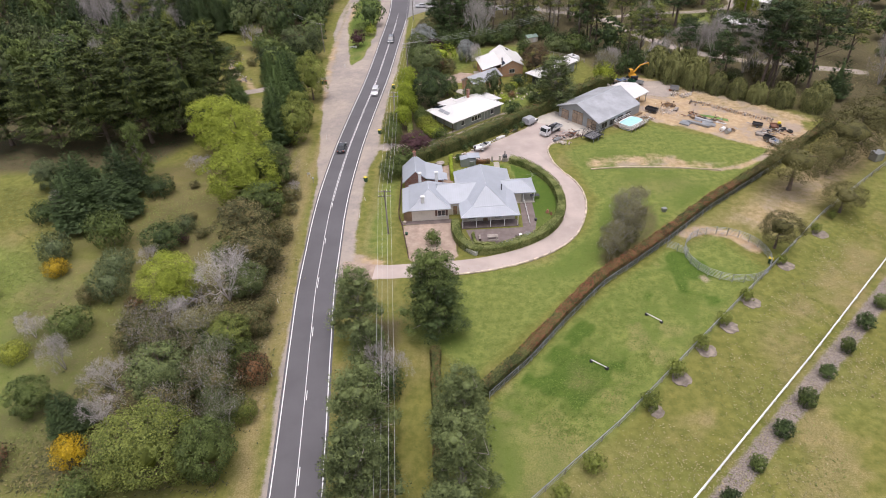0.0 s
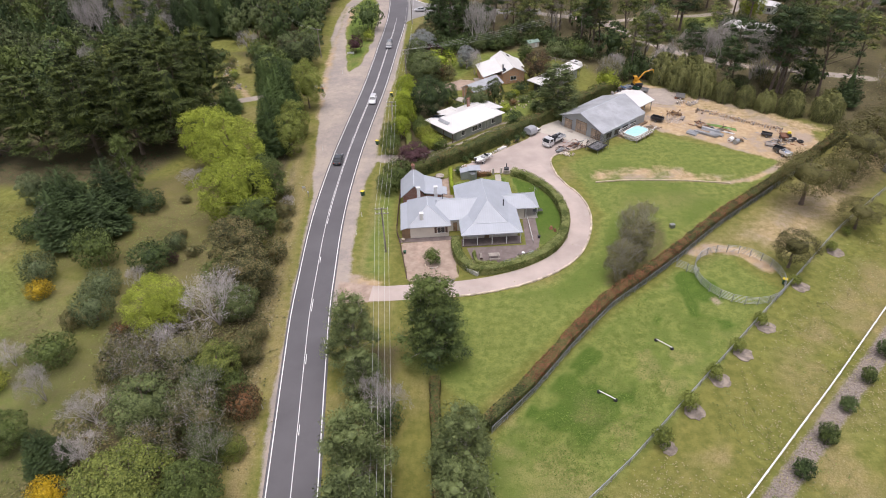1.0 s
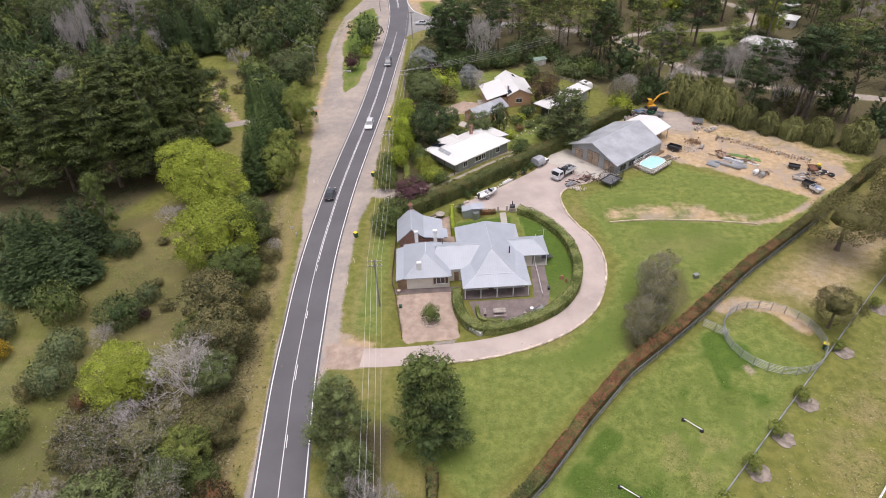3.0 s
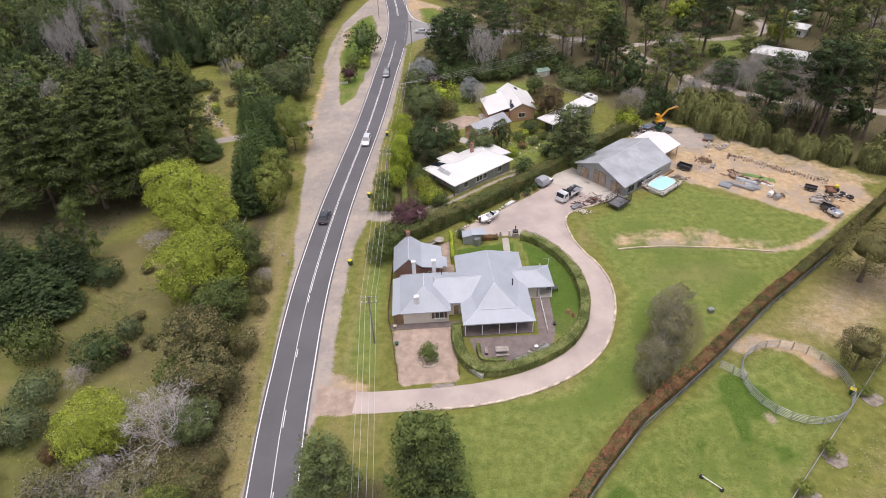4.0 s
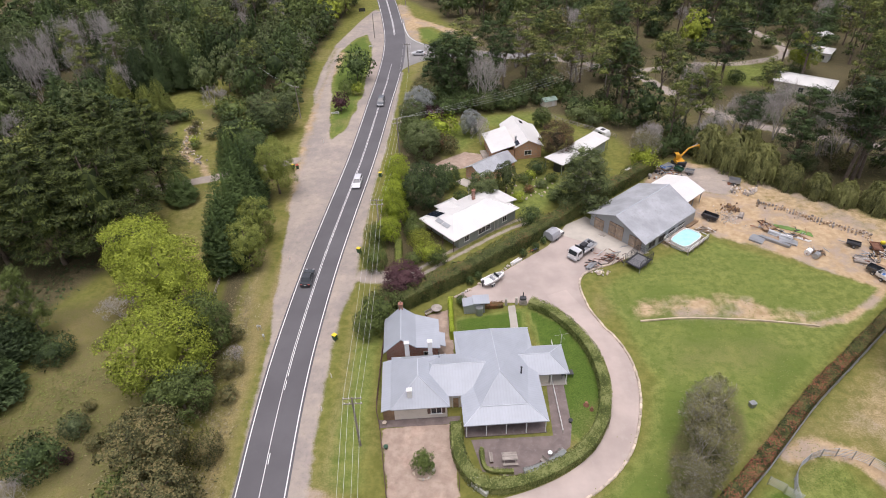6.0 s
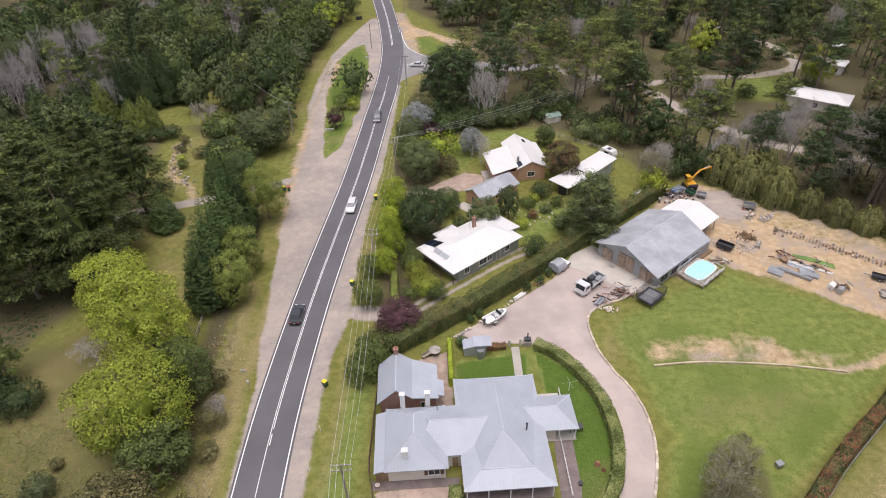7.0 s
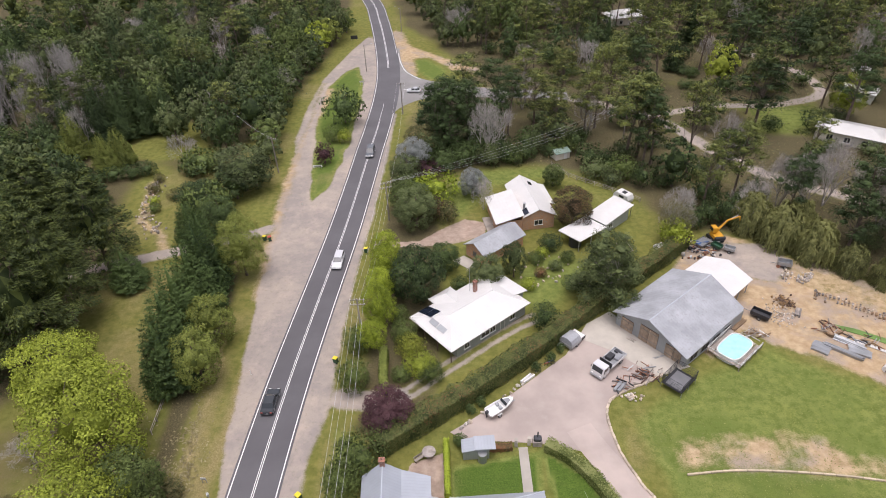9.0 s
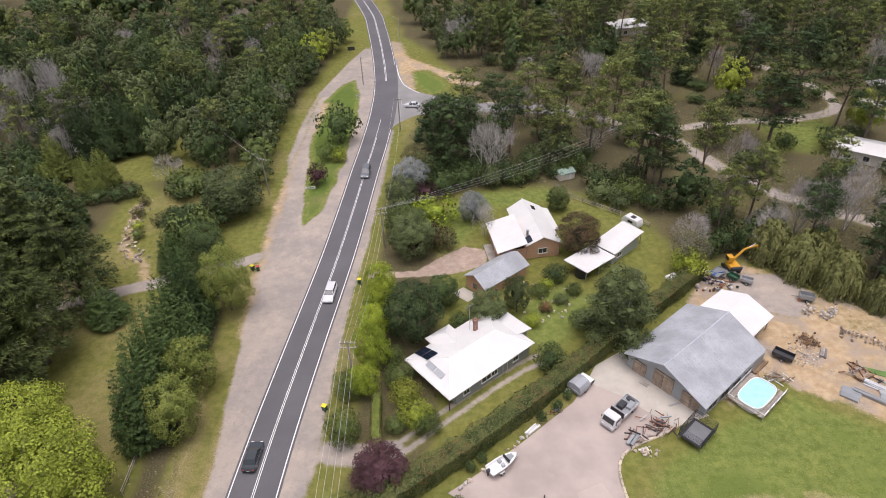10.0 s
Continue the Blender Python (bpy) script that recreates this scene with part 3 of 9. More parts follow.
litter = np.maximum.reduce([
    area(GX + wob2, GY + wob2, [(-130, 116), (-70, 118), (-66, 132), (-70, 154), (-78, 172), (-90, 188), (-98, 224), (-78, 226), (-60, 200), (-54, 240), (-50, 300), (-60, 420), (-400, 420), (-400, 112)], 4),
    0.9 * area(GX + wob2, GY + wob2, [(-20, 190), (-12, 190), (0, 196), (14, 198), (27, 193), (33, 184), (38, 171), (44, 169.5), (55, 167.5), (60, 159), (70, 150), (82, 140), (100, 130), (400, 160), (400, 460), (-60, 460), (-28, 320), (-10, 285), (0, 262), (-12, 244), (-18, 225)], 4) * np.clip(0.6 + fractal(GX, GY, 13) * 0.8, 0, 1),
    0.85 * area(GX + wob2, GY + wob2, [(-52, 40), (-30, 42), (-28.5, 55), (-31, 75), (-34, 92), (-46, 78), (-52, 60)], 3),
    0.8 * area(GX + wob, GY + wob, [(-14, 40), (-9, 40), (-9, 70), (-15, 70)], 2),
    0.8 * area(GX + wob, GY + wob, [(-16.5, 122), (-12, 118), (-8, 122), (-4, 132), (-5, 160), (-10, 200), (-19, 200), (-17, 150)], 1.5),
    0.85 * area(GX + wob, GY + wob, [(22, 83), (23.7, 81.6), (31, 87.8), (35.7, 94), (37, 102.5), (31, 102.5), (24.7, 93)], 1.0) * 0.75])
dirt = np.maximum(dirt, 0.62 * area(GX + wob2, GY + wob2, [(55, 158), (61, 151), (68, 145), (76, 138), (86, 138), (74, 151), (60, 161)], 1.6))
litter = np.maximum(litter, 0.8 * area(GX + wob2, GY + wob2, [(-100, 150), (-66, 150), (-64, 176), (-60, 186), (-68, 204), (-100, 204)], 3))
litter *= 1 - 0.9 * area(GX + wob2, GY + wob2, [(-96, 224), (-80, 224), (-76, 204), (-88, 204)], 2)
litter *= 1 - 0.85 * area(GX + wob2, GY + wob2, [(73.7, 233.6), (94.5, 232.5), (85.4, 212.4), (72.0, 214.8)], 2.5)
litter *= 1 - 0.75 * area(GX + wob2, GY + wob2, [(-80, 202), (-64, 192), (-55, 164), (-66, 156), (-76, 174)], 3)
litter = np.maximum(litter, 0.58 * area(GX + wob2, GY + wob2, [(-66, 36), (-32, 36), (-33, 80), (-40, 112), (-56, 126), (-92, 118), (-80, 88)], 5) * np.clip(0.5 + 0.8 * fractal(GX, GY, 9), 0, 1))
litter = np.maximum(litter, 0.9 * band(GX + wob, GY + wob, [(-37.6, 98), (-39.2, 106), (-40.8, 121), (-42.6, 132), (-43.6, 149), (-45, 155)], 2.0, 1.2))
litter *= 1 - 0.8 * np.maximum(gravel, dirt)
mulch = 0.95 * band(GX + wob, GY + wob, [(13, 26), (26, 37.6), (46, 56.9), (66, 76.2), (92, 101.5)], 1.25, 0.9)


def colour_layer(mesh, name, *channels):
    att = mesh.attributes.new(name, "FLOAT_COLOR", "POINT")
    data = np.stack([np.clip(c, 0, 1).ravel() for c in channels], 1).astype(np.float32)
    att.data.foreach_set("color", data.ravel())


def ground_material():
    m, nt, bsdf, geo = start("ground_cover")
    place = geo.outputs["Position"]
    a1, a2 = nt.nodes.new("ShaderNodeAttribute"), nt.nodes.new("ShaderNodeAttribute")
    a1.attribute_name, a2.attribute_name = "cover", "cover_more"
    s1, s2 = nt.nodes.new("ShaderNodeSeparateColor"), nt.nodes.new("ShaderNodeSeparateColor")
    nt.links.new(a1.outputs["Color"], s1.inputs[0])
    nt.links.new(a2.outputs["Color"], s2.inputs[0])
    fine, mid, broad = noise_node(nt, place, 5.0, 5, 0.65), noise_node(nt, place, 0.8, 5, 0.6), noise_node(nt, place, 0.09, 4)
    speck = noise_node(nt, place, 16.0, 3, 0.7)
    rag = math_node(nt, "MULTIPLY", math_node(nt, "SUBTRACT", math_node(nt, "ADD", math_node(nt, "MULTIPLY", fine, 0.5), math_node(nt, "MULTIPLY", mid, 0.5)), 0.5), 0.9)

    def mask(value, low=0.3, high=0.7):
        return step_node(nt, math_node(nt, "ADD", value, rag), low, high)

    grass = mix_node(nt, step_node(nt, mid, 0.3, 0.7), (0.14, 0.148, 0.034), (0.212, 0.203, 0.055))
    lawn_c = mix_node(nt, step_node(nt, math_node(nt, "ADD", math_node(nt, "MULTIPLY", mid, 0.6), math_node(nt, "MULTIPLY", fine, 0.4)), 0.36, 0.64), (0.122, 0.162, 0.034), (0.22, 0.252, 0.068))
    lush_c = mix_node(nt, step_node(nt, fine, 0.3, 0.7), (0.055, 0.102, 0.015), (0.11, 0.172, 0.03))
    dry_c = mix_node(nt, step_node(nt, fine, 0.3, 0.7), (0.215, 0.175, 0.075), (0.345, 0.28, 0.135))
    tone = mix_node(nt, mask(s1.outputs[2], 0.05, 0.7), grass, lawn_c)
    tone = mix_node(nt, mask(s1.outputs[2], 0.72, 1.02), tone, lush_c)
    tone = mix_node(nt, mask(a1.outputs["Alpha"], 0.2, 1.0), tone, dry_c)
    litter_c = mix_node(nt, step_node(nt, fine, 0.35, 0.65), (0.07, 0.064, 0.032), (0.155, 0.128, 0.068))
    tone = mix_node(nt, mask(s2.outputs[1], 0.25, 0.85), tone, litter_c)
    dirt_c = mix_node(nt, step_node(nt, mid, 0.3, 0.7), (0.42, 0.295, 0.17), (0.55, 0.415, 0.26))
    dirt_c = mix_node(nt, step_node(nt, noise_node(nt, place, 0.16, 5, 0.65), 0.46, 0.6), dirt_c, mix_node(nt, fine, (0.31, 0.24, 0.175), (0.44, 0.365, 0.295)))
    tone = mix_node(nt, mask(s1.outputs[1], 0.3, 0.75), tone, dirt_c)
    gravel_c = mix_node(nt, step_node(nt, math_node(nt, "ADD", math_node(nt, "MULTIPLY", broad, 0.55), math_node(nt, "MULTIPLY", noise_node(nt, place, 0.45, 6, 0.7), 0.45)), 0.4, 0.6), (0.345, 0.3, 0.268), (0.475, 0.4, 0.33))
    gravel_c = mix_node(nt, math_node(nt, "MULTIPLY", speck, 0.5), gravel_c, (0.275, 0.248, 0.228))
    tone = mix_node(nt, mask(s1.outputs[0], 0.3, 0.7), tone, gravel_c)
    pink_c = mix_node(nt, step_node(nt, mid, 0.3, 0.7), (0.34, 0.255, 0.205), (0.46, 0.36, 0.285))
    tone = mix_node(nt, mask(s2.outputs[0], 0.4, 0.6), tone, pink_c)
    mulch_c = mix_node(nt, step_node(nt, fine, 0.35, 0.65), (0.16, 0.132, 0.11), (0.35, 0.3, 0.26))
    tone = mix_node(nt, mask(s2.outputs[2], 0.35, 0.65), tone, mulch_c)
    blotch, blotch2 = noise_node(nt, place, 0.32, 7, 0.68), noise_node(nt, place, 1.7, 6, 0.7)
    tone = mix_node(nt, math_node(nt, "MULTIPLY", step_node(nt, blotch, 0.5, 0.62), 0.4), tone, mix_node(nt, 1.0, tone, (1.3, 1.22, 1.2), "MULTIPLY"))
    tone = mix_node(nt, math_node(nt, "MULTIPLY", step_node(nt, blotch2, 0.52, 0.7), 0.5), tone, mix_node(nt, 1.0, tone, (0.66, 0.7, 0.62), "MULTIPLY"))
    tone = mix_node(nt, math_node(nt, "MULTIPLY", speck, 0.22), tone, mix_node(nt, 1.0, tone, (0.55, 0.55, 0.55), "MULTIPLY"))
    nt.links.new(tone, bsdf.inputs["Base Color"])
    bsdf.inputs["Roughness"].default_value = 0.95
    bsdf.inputs["Specular IOR Level"].default_value = 0.15
    bp = node(nt, "ShaderNodeBump", Strength=0.5, Distance=0.12)
    nt.links.new(fine, bp.inputs["Height"])
    nt.links.new(bp.outputs[0], bsdf.inputs["Normal"])
    return m


ny, nx = GX.shape
relief = (fractal(GX, GY, 6) - 0.5) * 0.12
flat = np.clip(line_distance(GX, GY, ROAD_LINE) / 4 - 1.2, 0, 1) * np.clip(1 - area(GX, GY, [(-20, 78), (28, 80), (28, 150), (-20, 130)], 2), 0.15, 1)
GZ = relief * flat - 0.03
ground_mesh = bpy.data.meshes.new("ground")
ground_mesh.vertices.add(nx * ny)
ground_mesh.vertices.foreach_set("co", np.stack([GX, GY, GZ], 2).astype(np.float32).ravel())
ii, jj = np.meshgrid(np.arange(nx - 1), np.arange(ny - 1))
q = (jj * nx + ii).ravel()
loops = np.stack([q, q + 1, q + nx + 1, q + nx], 1).astype(np.int32)
ground_mesh.loops.add(loops.size)
ground_mesh.loops.foreach_set("vertex_index", loops.ravel())
ground_mesh.polygons.add(len(loops))
ground_mesh.polygons.foreach_set("loop_start", np.arange(len(loops), dtype=np.int32) * 4)
ground_mesh.update(calc_edges=True)
colour_layer(ground_mesh, "cover", gravel, dirt, lush, dry)
colour_layer(ground_mesh, "cover_more", pink, litter, mulch, mulch)
ground = link_mesh("ground", ground_mesh, ground_material())
tagged(ground, "uneven rural ground of green and dry grass, gravel and dirt", "ground", kind="structure")

# road, its markings and the side road
road = strip("road", road_left, road_right, 0.02, ASPHALT, skirt=0.08)
tagged(road, "two-lane dark grey asphalt country road with white markings", "road", kind="structure")


def painted(line, d, width, y0, y1, dash=None):
    side = offset_line(line, d)
    dense = spline(side, 0.8)
    acc, run, runs = 0.0, [], []
    for p0, p1 in zip(dense[:-1], dense[1:]):
        acc += math.hypot(p1[0] - p0[0], p1[1] - p0[1])
        on = y0 <= p0[1] <= y1 and (dash is None or acc % dash[0] < dash[1])
        if on:
            run.append(p0)
        elif len(run) > 1:
            runs.append(run)
            run = []
        else:
            run = []
    if len(run) > 1:
        runs.append(run)
    for r in runs:
        strip("road_marking", offset_line(r, width / 2), offset_line(r, -width / 2), 0.025, LINE, road)


def edge_line(sign):
    pts = [offset_line(ROAD_LINE, sign * at_sample(HALF_Y, HALF_W, y))[i] for i, (x, y) in enumerate(ROAD_LINE)]
    painted(pts, 0.0, 0.14, 0, 231 if sign < 0 else 420)
    if sign < 0:
        painted(pts, 0.0, 0.14, 284, 420)


edge_line(1)
edge_line(-1)
painted(ROAD_LINE, 0.08, 0.1, 0, 238)
painted(ROAD_LINE, -0.16, 0.11, 0, 104, (12, 3.2))
painted(ROAD_LINE, -0.16, 0.1, 104, 226)
painted(ROAD_LINE, 0.15, 0.13, 268, 420)
painted(ROAD_LINE, -0.2, 0.13, 268, 420)
MOUTH_N = spline([(-26.4, 290), (-24.6, 277.5), (-22, 267), (-19.6, 262.4), (-16, 258), (-11, 254.9), (-4, 252), (8, 247.6), (28, 245.6)], 1.5)
MOUTH_S = spline([(-23.4, 222), (-21.6, 232.6), (-17.3, 238.8), (-14.2, 240.7), (-6, 242.2), (8, 241.2), (28, 238.8)], 1.5)
side_road = part("side_road", prism([(-27.5, 222)] + MOUTH_S + MOUTH_N[::-1] + [(-29, 290)], -0.07, 0.012), ASPHALT_OLD, None)
tagged(side_road, "worn grey asphalt side road joining the main road", "road", kind="structure")
strip("road_marking", [(-20.9, 248.9), (-12, 247.0)], [(-20.9, 248.65), (-12, 246.75)], 0.018, LINE, side_road)
strip("road_marking", offset_line(MOUTH_N[4:22], -0.35), offset_line(MOUTH_N[4:22], -0.6), 0.026, LINE, side_road)

# gravel driveway with its yard, and the concrete apron
drive = strip("driveway", offset_line(MAIN_DRIVE, 1.85), offset_line(MAIN_DRIVE, -1.85), 0.012, DRIVE, skirt=0.06)
tagged(drive, "curving pale pink gravel driveway with a stone edge", "driveway", kind="structure")
yard_bm = prism(YARD, -0.05, 0.006)
yard = part("yard", yard_bm, DRIVE, None)
tagged(yard, "pale pink gravel yard in front of the shed", "yard", kind="structure")
apron = part("concrete_apron", prism([(16.6, 140.2), (18.4, 143.4), (22.6, 146.4), (32.2, 134.2), (27, 132.2), (21, 137.6)], -0.05, 0.03), CONCRETE, None)
tagged(apron, "pale concrete apron before the shed doors", "pavement", kind="structure")


# ---- buildings ----
def roof_part(name, verts, faces, material, parent, thick=0.14, label=""):
    """A roof skin with thickness, from its ridge and eave corners."""
    bm = bmesh.new()
    vs = [bm.verts.new(v) for v in verts]
    for f in faces:
        bm.faces.new([vs[i] for i in f])
    bmesh.ops.recalc_face_normals(bm, faces=bm.faces)
    if sum(f.normal.z for f in bm.faces) < 0:
        bmesh.ops.reverse_faces(bm, faces=bm.faces)
    bmesh.ops.triangulate(bm, faces=bm.faces)
    ext = bmesh.ops.extrude_face_region(bm, geom=bm.faces[:])
    bmesh.ops.translate(bm, vec=(0, 0, -thick), verts=[e for e in ext["geom"] if isinstance(e, bmesh.types.BMVert)])
    bmesh.ops.recalc_face_normals(bm, faces=bm.faces)
    return part(name, bm, material, parent, label)


def hip(parent, u0, u1, v0, v1, ze, zr, ridge, material, cap=None, cap_r=0.07, label=""):
    """A hipped or gabled roof: eaves round a rectangle, ridge from ridge[0] to ridge[1]."""
    (ru, rv), (su, sv) = ridge
    verts = [(u0, v0, ze), (u1, v0, ze), (u1, v1, ze), (u0, v1, ze), (ru, rv, zr), (su, sv, zr)]
    if abs(sv - rv) >= abs(su - ru):
        faces = [(0, 1, 4), (1, 2, 5, 4), (2, 3, 5), (3, 0, 4, 5)]
        hips = ((0, 4), (1, 4), (2, 5), (3, 5), (4, 5))
    else:
        faces = [(0, 1, 5, 4), (1, 2, 5), (2, 3, 4, 5), (3, 0, 4)]
        hips = ((0, 4), (3, 4), (1, 5), (2, 5), (4, 5))
    roof = roof_part("roof", verts, faces, material, parent, 0.14, label)
    if cap:
        for a, b in hips:
            part("ridge_cap", rod(Vector(verts[a]) + Vector((0, 0, 0.0)), Vector(verts[b]) + Vector((0, 0, 0.0)), cap_r, sides=6), cap, roof)
    return roof


def wall(parent, u0, u1, v0, v1, h, material, name="wall", z=0.0, label=""):
    return part(name, box(abs(u1 - u0), abs(v1 - v0), h, (u0 + u1) / 2, (v0 + v1) / 2, z), material, parent, label)


def walls(parent, u0, u1, v0, v1, h, material, t=0.2):
    """Four walls butted end to end; returns them as front, back, left, right."""
    return (wall(parent, u0, u1, v0, v0 + t, h, material), wall(parent, u0, u1, v1 - t, v1, h, material),
            wall(parent, u0, u0 + t, v0 + t, v1 - t, h, material), wall(parent, u1 - t, u1, v0 + t, v1 - t, h, material))


def opening(parent, u, v, z, w, h, along="u", door=False, frame_mat=None, fill=None):
    """A window or door: a recessed pane in a raised surround with a sill, set on the wall's outer face."""
    frame_mat = frame_mat or WHITE
    ob = part("door" if door else "window", box(w - 0.1, 0.06, h - 0.1, 0, 0, 0.05), fill or (TIMBER if door else GLASS), parent)
    bm = box(w + 0.12, 0.14, 0.08, 0, 0, h - 0.04)
    box(0.08, 0.14, h, -w / 2, 0, 0, bm=bm)
    box(0.08, 0.14, h, w / 2, 0, 0, bm=bm)
    if not door:
        box(0.05, 0.1, h, 0, 0, 0, bm=bm)
    part("frame", bm, frame_mat, ob)
    if not door:
        part("sill", box(w + 0.24, 0.24, 0.07, 0, -0.03, -0.07), frame_mat, ob)
    ob.matrix_basis = pose(u, v, z, 0, 0, 0 if along == "u" else 90)
    return ob


def chimney(parent, u, v, z0, z1, material, w=0.6, pots=1):
    ch = part("chimney", box(w, w * 0.85, z1 - z0, u, v, z0, bevel=0.015), material, parent)
    part("chimney_cap", box(w + 0.16, w * 0.85 + 0.16, 0.14, u, v, z1, bevel=0.02), material, ch)
    for k in range(pots):
        part("chimney_pot", rod((u + (k - (pots - 1) / 2) * 0.3, v, z1 + 0.1), (u + (k - (pots - 1) / 2) * 0.3, v, z1 + 0.5), 0.12, 0.1, 10), BRICK_DARK, ch)
    return ch


def gable_wall(parent, u0, u1, v0, v1, ze, apex_u, za, material):
    pts = [(u0, 0), (u1, 0), (u1, ze), (apex_u, za), (u0, ze)]
    bm = bmesh.new()
    a = [bm.verts.new((u, v0, z)) for u, z in pts]
    b = [bm.verts.new((u, v1, z)) for u, z in pts]
    bm.faces.new(a)
    bm.faces.new(b[::-1])
    for i in range(5):
        bm.faces.new((a[i], b[i], b[(i + 1) % 5], a[(i + 1) % 5]))
    bmesh.ops.recalc_face_normals(bm, faces=bm.faces)
    return part("wall", bm, material, parent)


# the homestead with its grey metal roofs
home_ob = thing("homestead", pose(-0.9, 93.8, 0, 0, 0, 5.2), "sprawling cream cottage homestead with grey metal hipped roofs", "house")
roof_part("roof", [(0, 0, 2.5), (10.95, 0, 2.5), (10.95, 17.1, 2.6), (-0.2, 17.1, 2.6), (2.3, 2.3, 3.3), (8.6, 2.3, 3.3), (5.3, 6.2, 5.6), (5.0, 14.2, 5.6)],
          [(0, 1, 5, 4), (4, 5, 6), (1, 2, 7, 6, 5), (2, 3, 7), (3, 0, 4, 6, 7)], ROOF_GREY, home_ob)
for a, b in (((0, 0, 2.5), (2.3, 2.3, 3.3)), ((10.95, 0, 2.5), (8.6, 2.3, 3.3)), ((2.3, 2.3, 3.3), (5.3, 6.2, 5.6)), ((8.6, 2.3, 3.3), (5.3, 6.2, 5.6)), ((5.3, 6.2, 5.6), (5.0, 14.2, 5.6)), ((5.0, 14.2, 5.6), (10.95, 17.1, 2.6)), ((5, 14.2, 5.6), (-0.2, 17.1, 2.6)), ((2.3, 2.3, 3.32), (8.6, 2.3, 3.32))):
    part("ridge_cap", rod(a, b, 0.07, sides=6), RIDGE, home_ob)
walls(home_ob, 0.5, 10.4, 2.3, 16.6, 2.45, CREAM)
wall(home_ob, 0.15, 10.8, 0.1, 2.3, 0.12, PAVING, "veranda_floor")
for u in (0.35, 2.9, 5.5, 8.1, 10.6):
    part("veranda_post", box(0.12, 0.12, 2.3, u, 0.25, 0.1, bevel=0.01), WHITE, home_ob)
part("veranda_beam", box(10.6, 0.1, 0.2, 5.47, 0.25, 2.2), WHITE, home_ob)
for u in (2.2, 7.2):
    opening(home_ob, u, 2.27, 0.7, 1.6, 1.4)
opening(home_ob, 4.8, 2.27, 0.02, 1.0, 2.05, door=True)
for v in (4.5, 6.6, 15):
    opening(home_ob, 10.43, v, 0.8, 1.2, 1.2, "v")
# west wing, its lean-to and the link
hip(home_ob, -9.4, -1.6, 3.2, 12.7, 2.6, 5.1, ((-5.6, 6.7), (-5.6, 9.7)), ROOF_GREY, RIDGE)
walls(home_ob, -9.0, -1.95, 3.7, 12.4, 2.5, CREAM)
opening(home_ob, -3.4, 3.66, 0.9, 1.4, 1.25)
for s in (-1, 1):
    part("shutter", box(0.42, 0.05, 1.25, -3.4 + s * 0.98, 3.64, 0.9), TIMBER_DARK, home_ob)
roof_part("roof", [(-10.7, 3.4, 2.15), (-9.2, 3.4, 2.62), (-9.2, 12.3, 2.62), (-10.7, 12.3, 2.15)], [(0, 1, 2, 3)], ROOF_GREY, home_ob)
wall(home_ob, -10.4, -9.0, 3.7, 3.85, 2.2, TIMBER, "lean_to_wall")
wall(home_ob, -10.5, -10.4, 3.7, 12.1, 2.1, TIMBER, "lean_to_wall")
hip(home_ob, -5.5, 4.6, 4.9, 12.6, 2.65, 4.7, ((-3.6, 8.8), (3.6, 8.8)), ROOF_GREY, RIDGE)
wall(home_ob, -1.95, 0.5, 5.2, 5.4, 2.5, CREAM)
opening(home_ob, -0.7, 5.17, 0.02, 0.85, 2.0, door=True)
# east wing with open end
hip(home_ob, 9.4, 15.3, 7.8, 13.4, 2.4, 3.75, ((6.5, 10.6), (12.9, 10.6)), ROOF_GREY, RIDGE)
wall(home_ob, 10.4, 12.6, 8.4, 12.9, 2.3, CREAM)
for u, v in ((15.0, 8.1), (15.0, 13.1), (12.9, 8.1), (12.9, 13.1)):
    part("veranda_post", box(0.12, 0.12, 2.3, u, v, 0, bevel=0.01), WHITE, home_ob)
wall(home_ob, 10.42, 15.2, 7.9, 13.3, 0.06, CONCRETE, "veranda_floor")
# north cottage
roof_part("roof", [(-10.6, 13.5, 2.7), (-7.9, 13.5, 5.2), (-7.9, 20.6, 5.2), (-10.6, 20.6, 2.7), (-5.8, 13.5, 3.5), (-5.8, 20.6, 3.5), (-2.3, 13.9, 2.7), (-2.3, 20.0, 2.7)],
          [(0, 1, 2, 3), (1, 4, 5, 2), (4, 6, 7, 5)], ROOF_GREY, home_ob)
part("ridge_cap", rod((-7.9, 13.5, 5.2), (-7.9, 20.6, 5.2), 0.08, sides=6), RIDGE, home_ob)
roof_part("roof", [(-2.5, 14.6, 2.62), (-1.5, 14.6, 2.3), (-1.5, 17.4, 2.3), (-2.5, 17.4, 2.62)], [(0, 1, 2, 3)], ROOF_GREY, home_ob)
gable_wall(home_ob, -10.2, -5.8, 14.0, 14.25, 2.6, -7.9, 5.0, BRICK_DARK)
gable_wall(home_ob, -10.2, -5.8, 20.0, 20.25, 2.6, -7.9, 5.0, BRICK_DARK)
wall(home_ob, -5.8, -2.7, 14.1, 14.3, 2.6, BRICK_DARK)
wall(home_ob, -10.2, -10.0, 14.25, 20.0, 2.5, BRICK_DARK)
wall(home_ob, -2.9, -2.7, 14.3, 19.8, 2.6, CREAM)
opening(home_ob, -4.3, 14.07, 0.9, 0.9, 1.1)
chimney(home_ob, -6.8, 4.6, 3.0, 4.7, WHITE, 0.62, 0)
chimney(home_ob, -7.1, 12.9, 2.6, 5.1, WHITE, 0.62, 0)
chimney(home_ob, -3.8, 12.9, 2.6, 5.1, WHITE, 0.62, 0)
chimney(home_ob, -7.9, 20.3, 4.9, 6.0, BRICK_DARK, 0.6, 1)
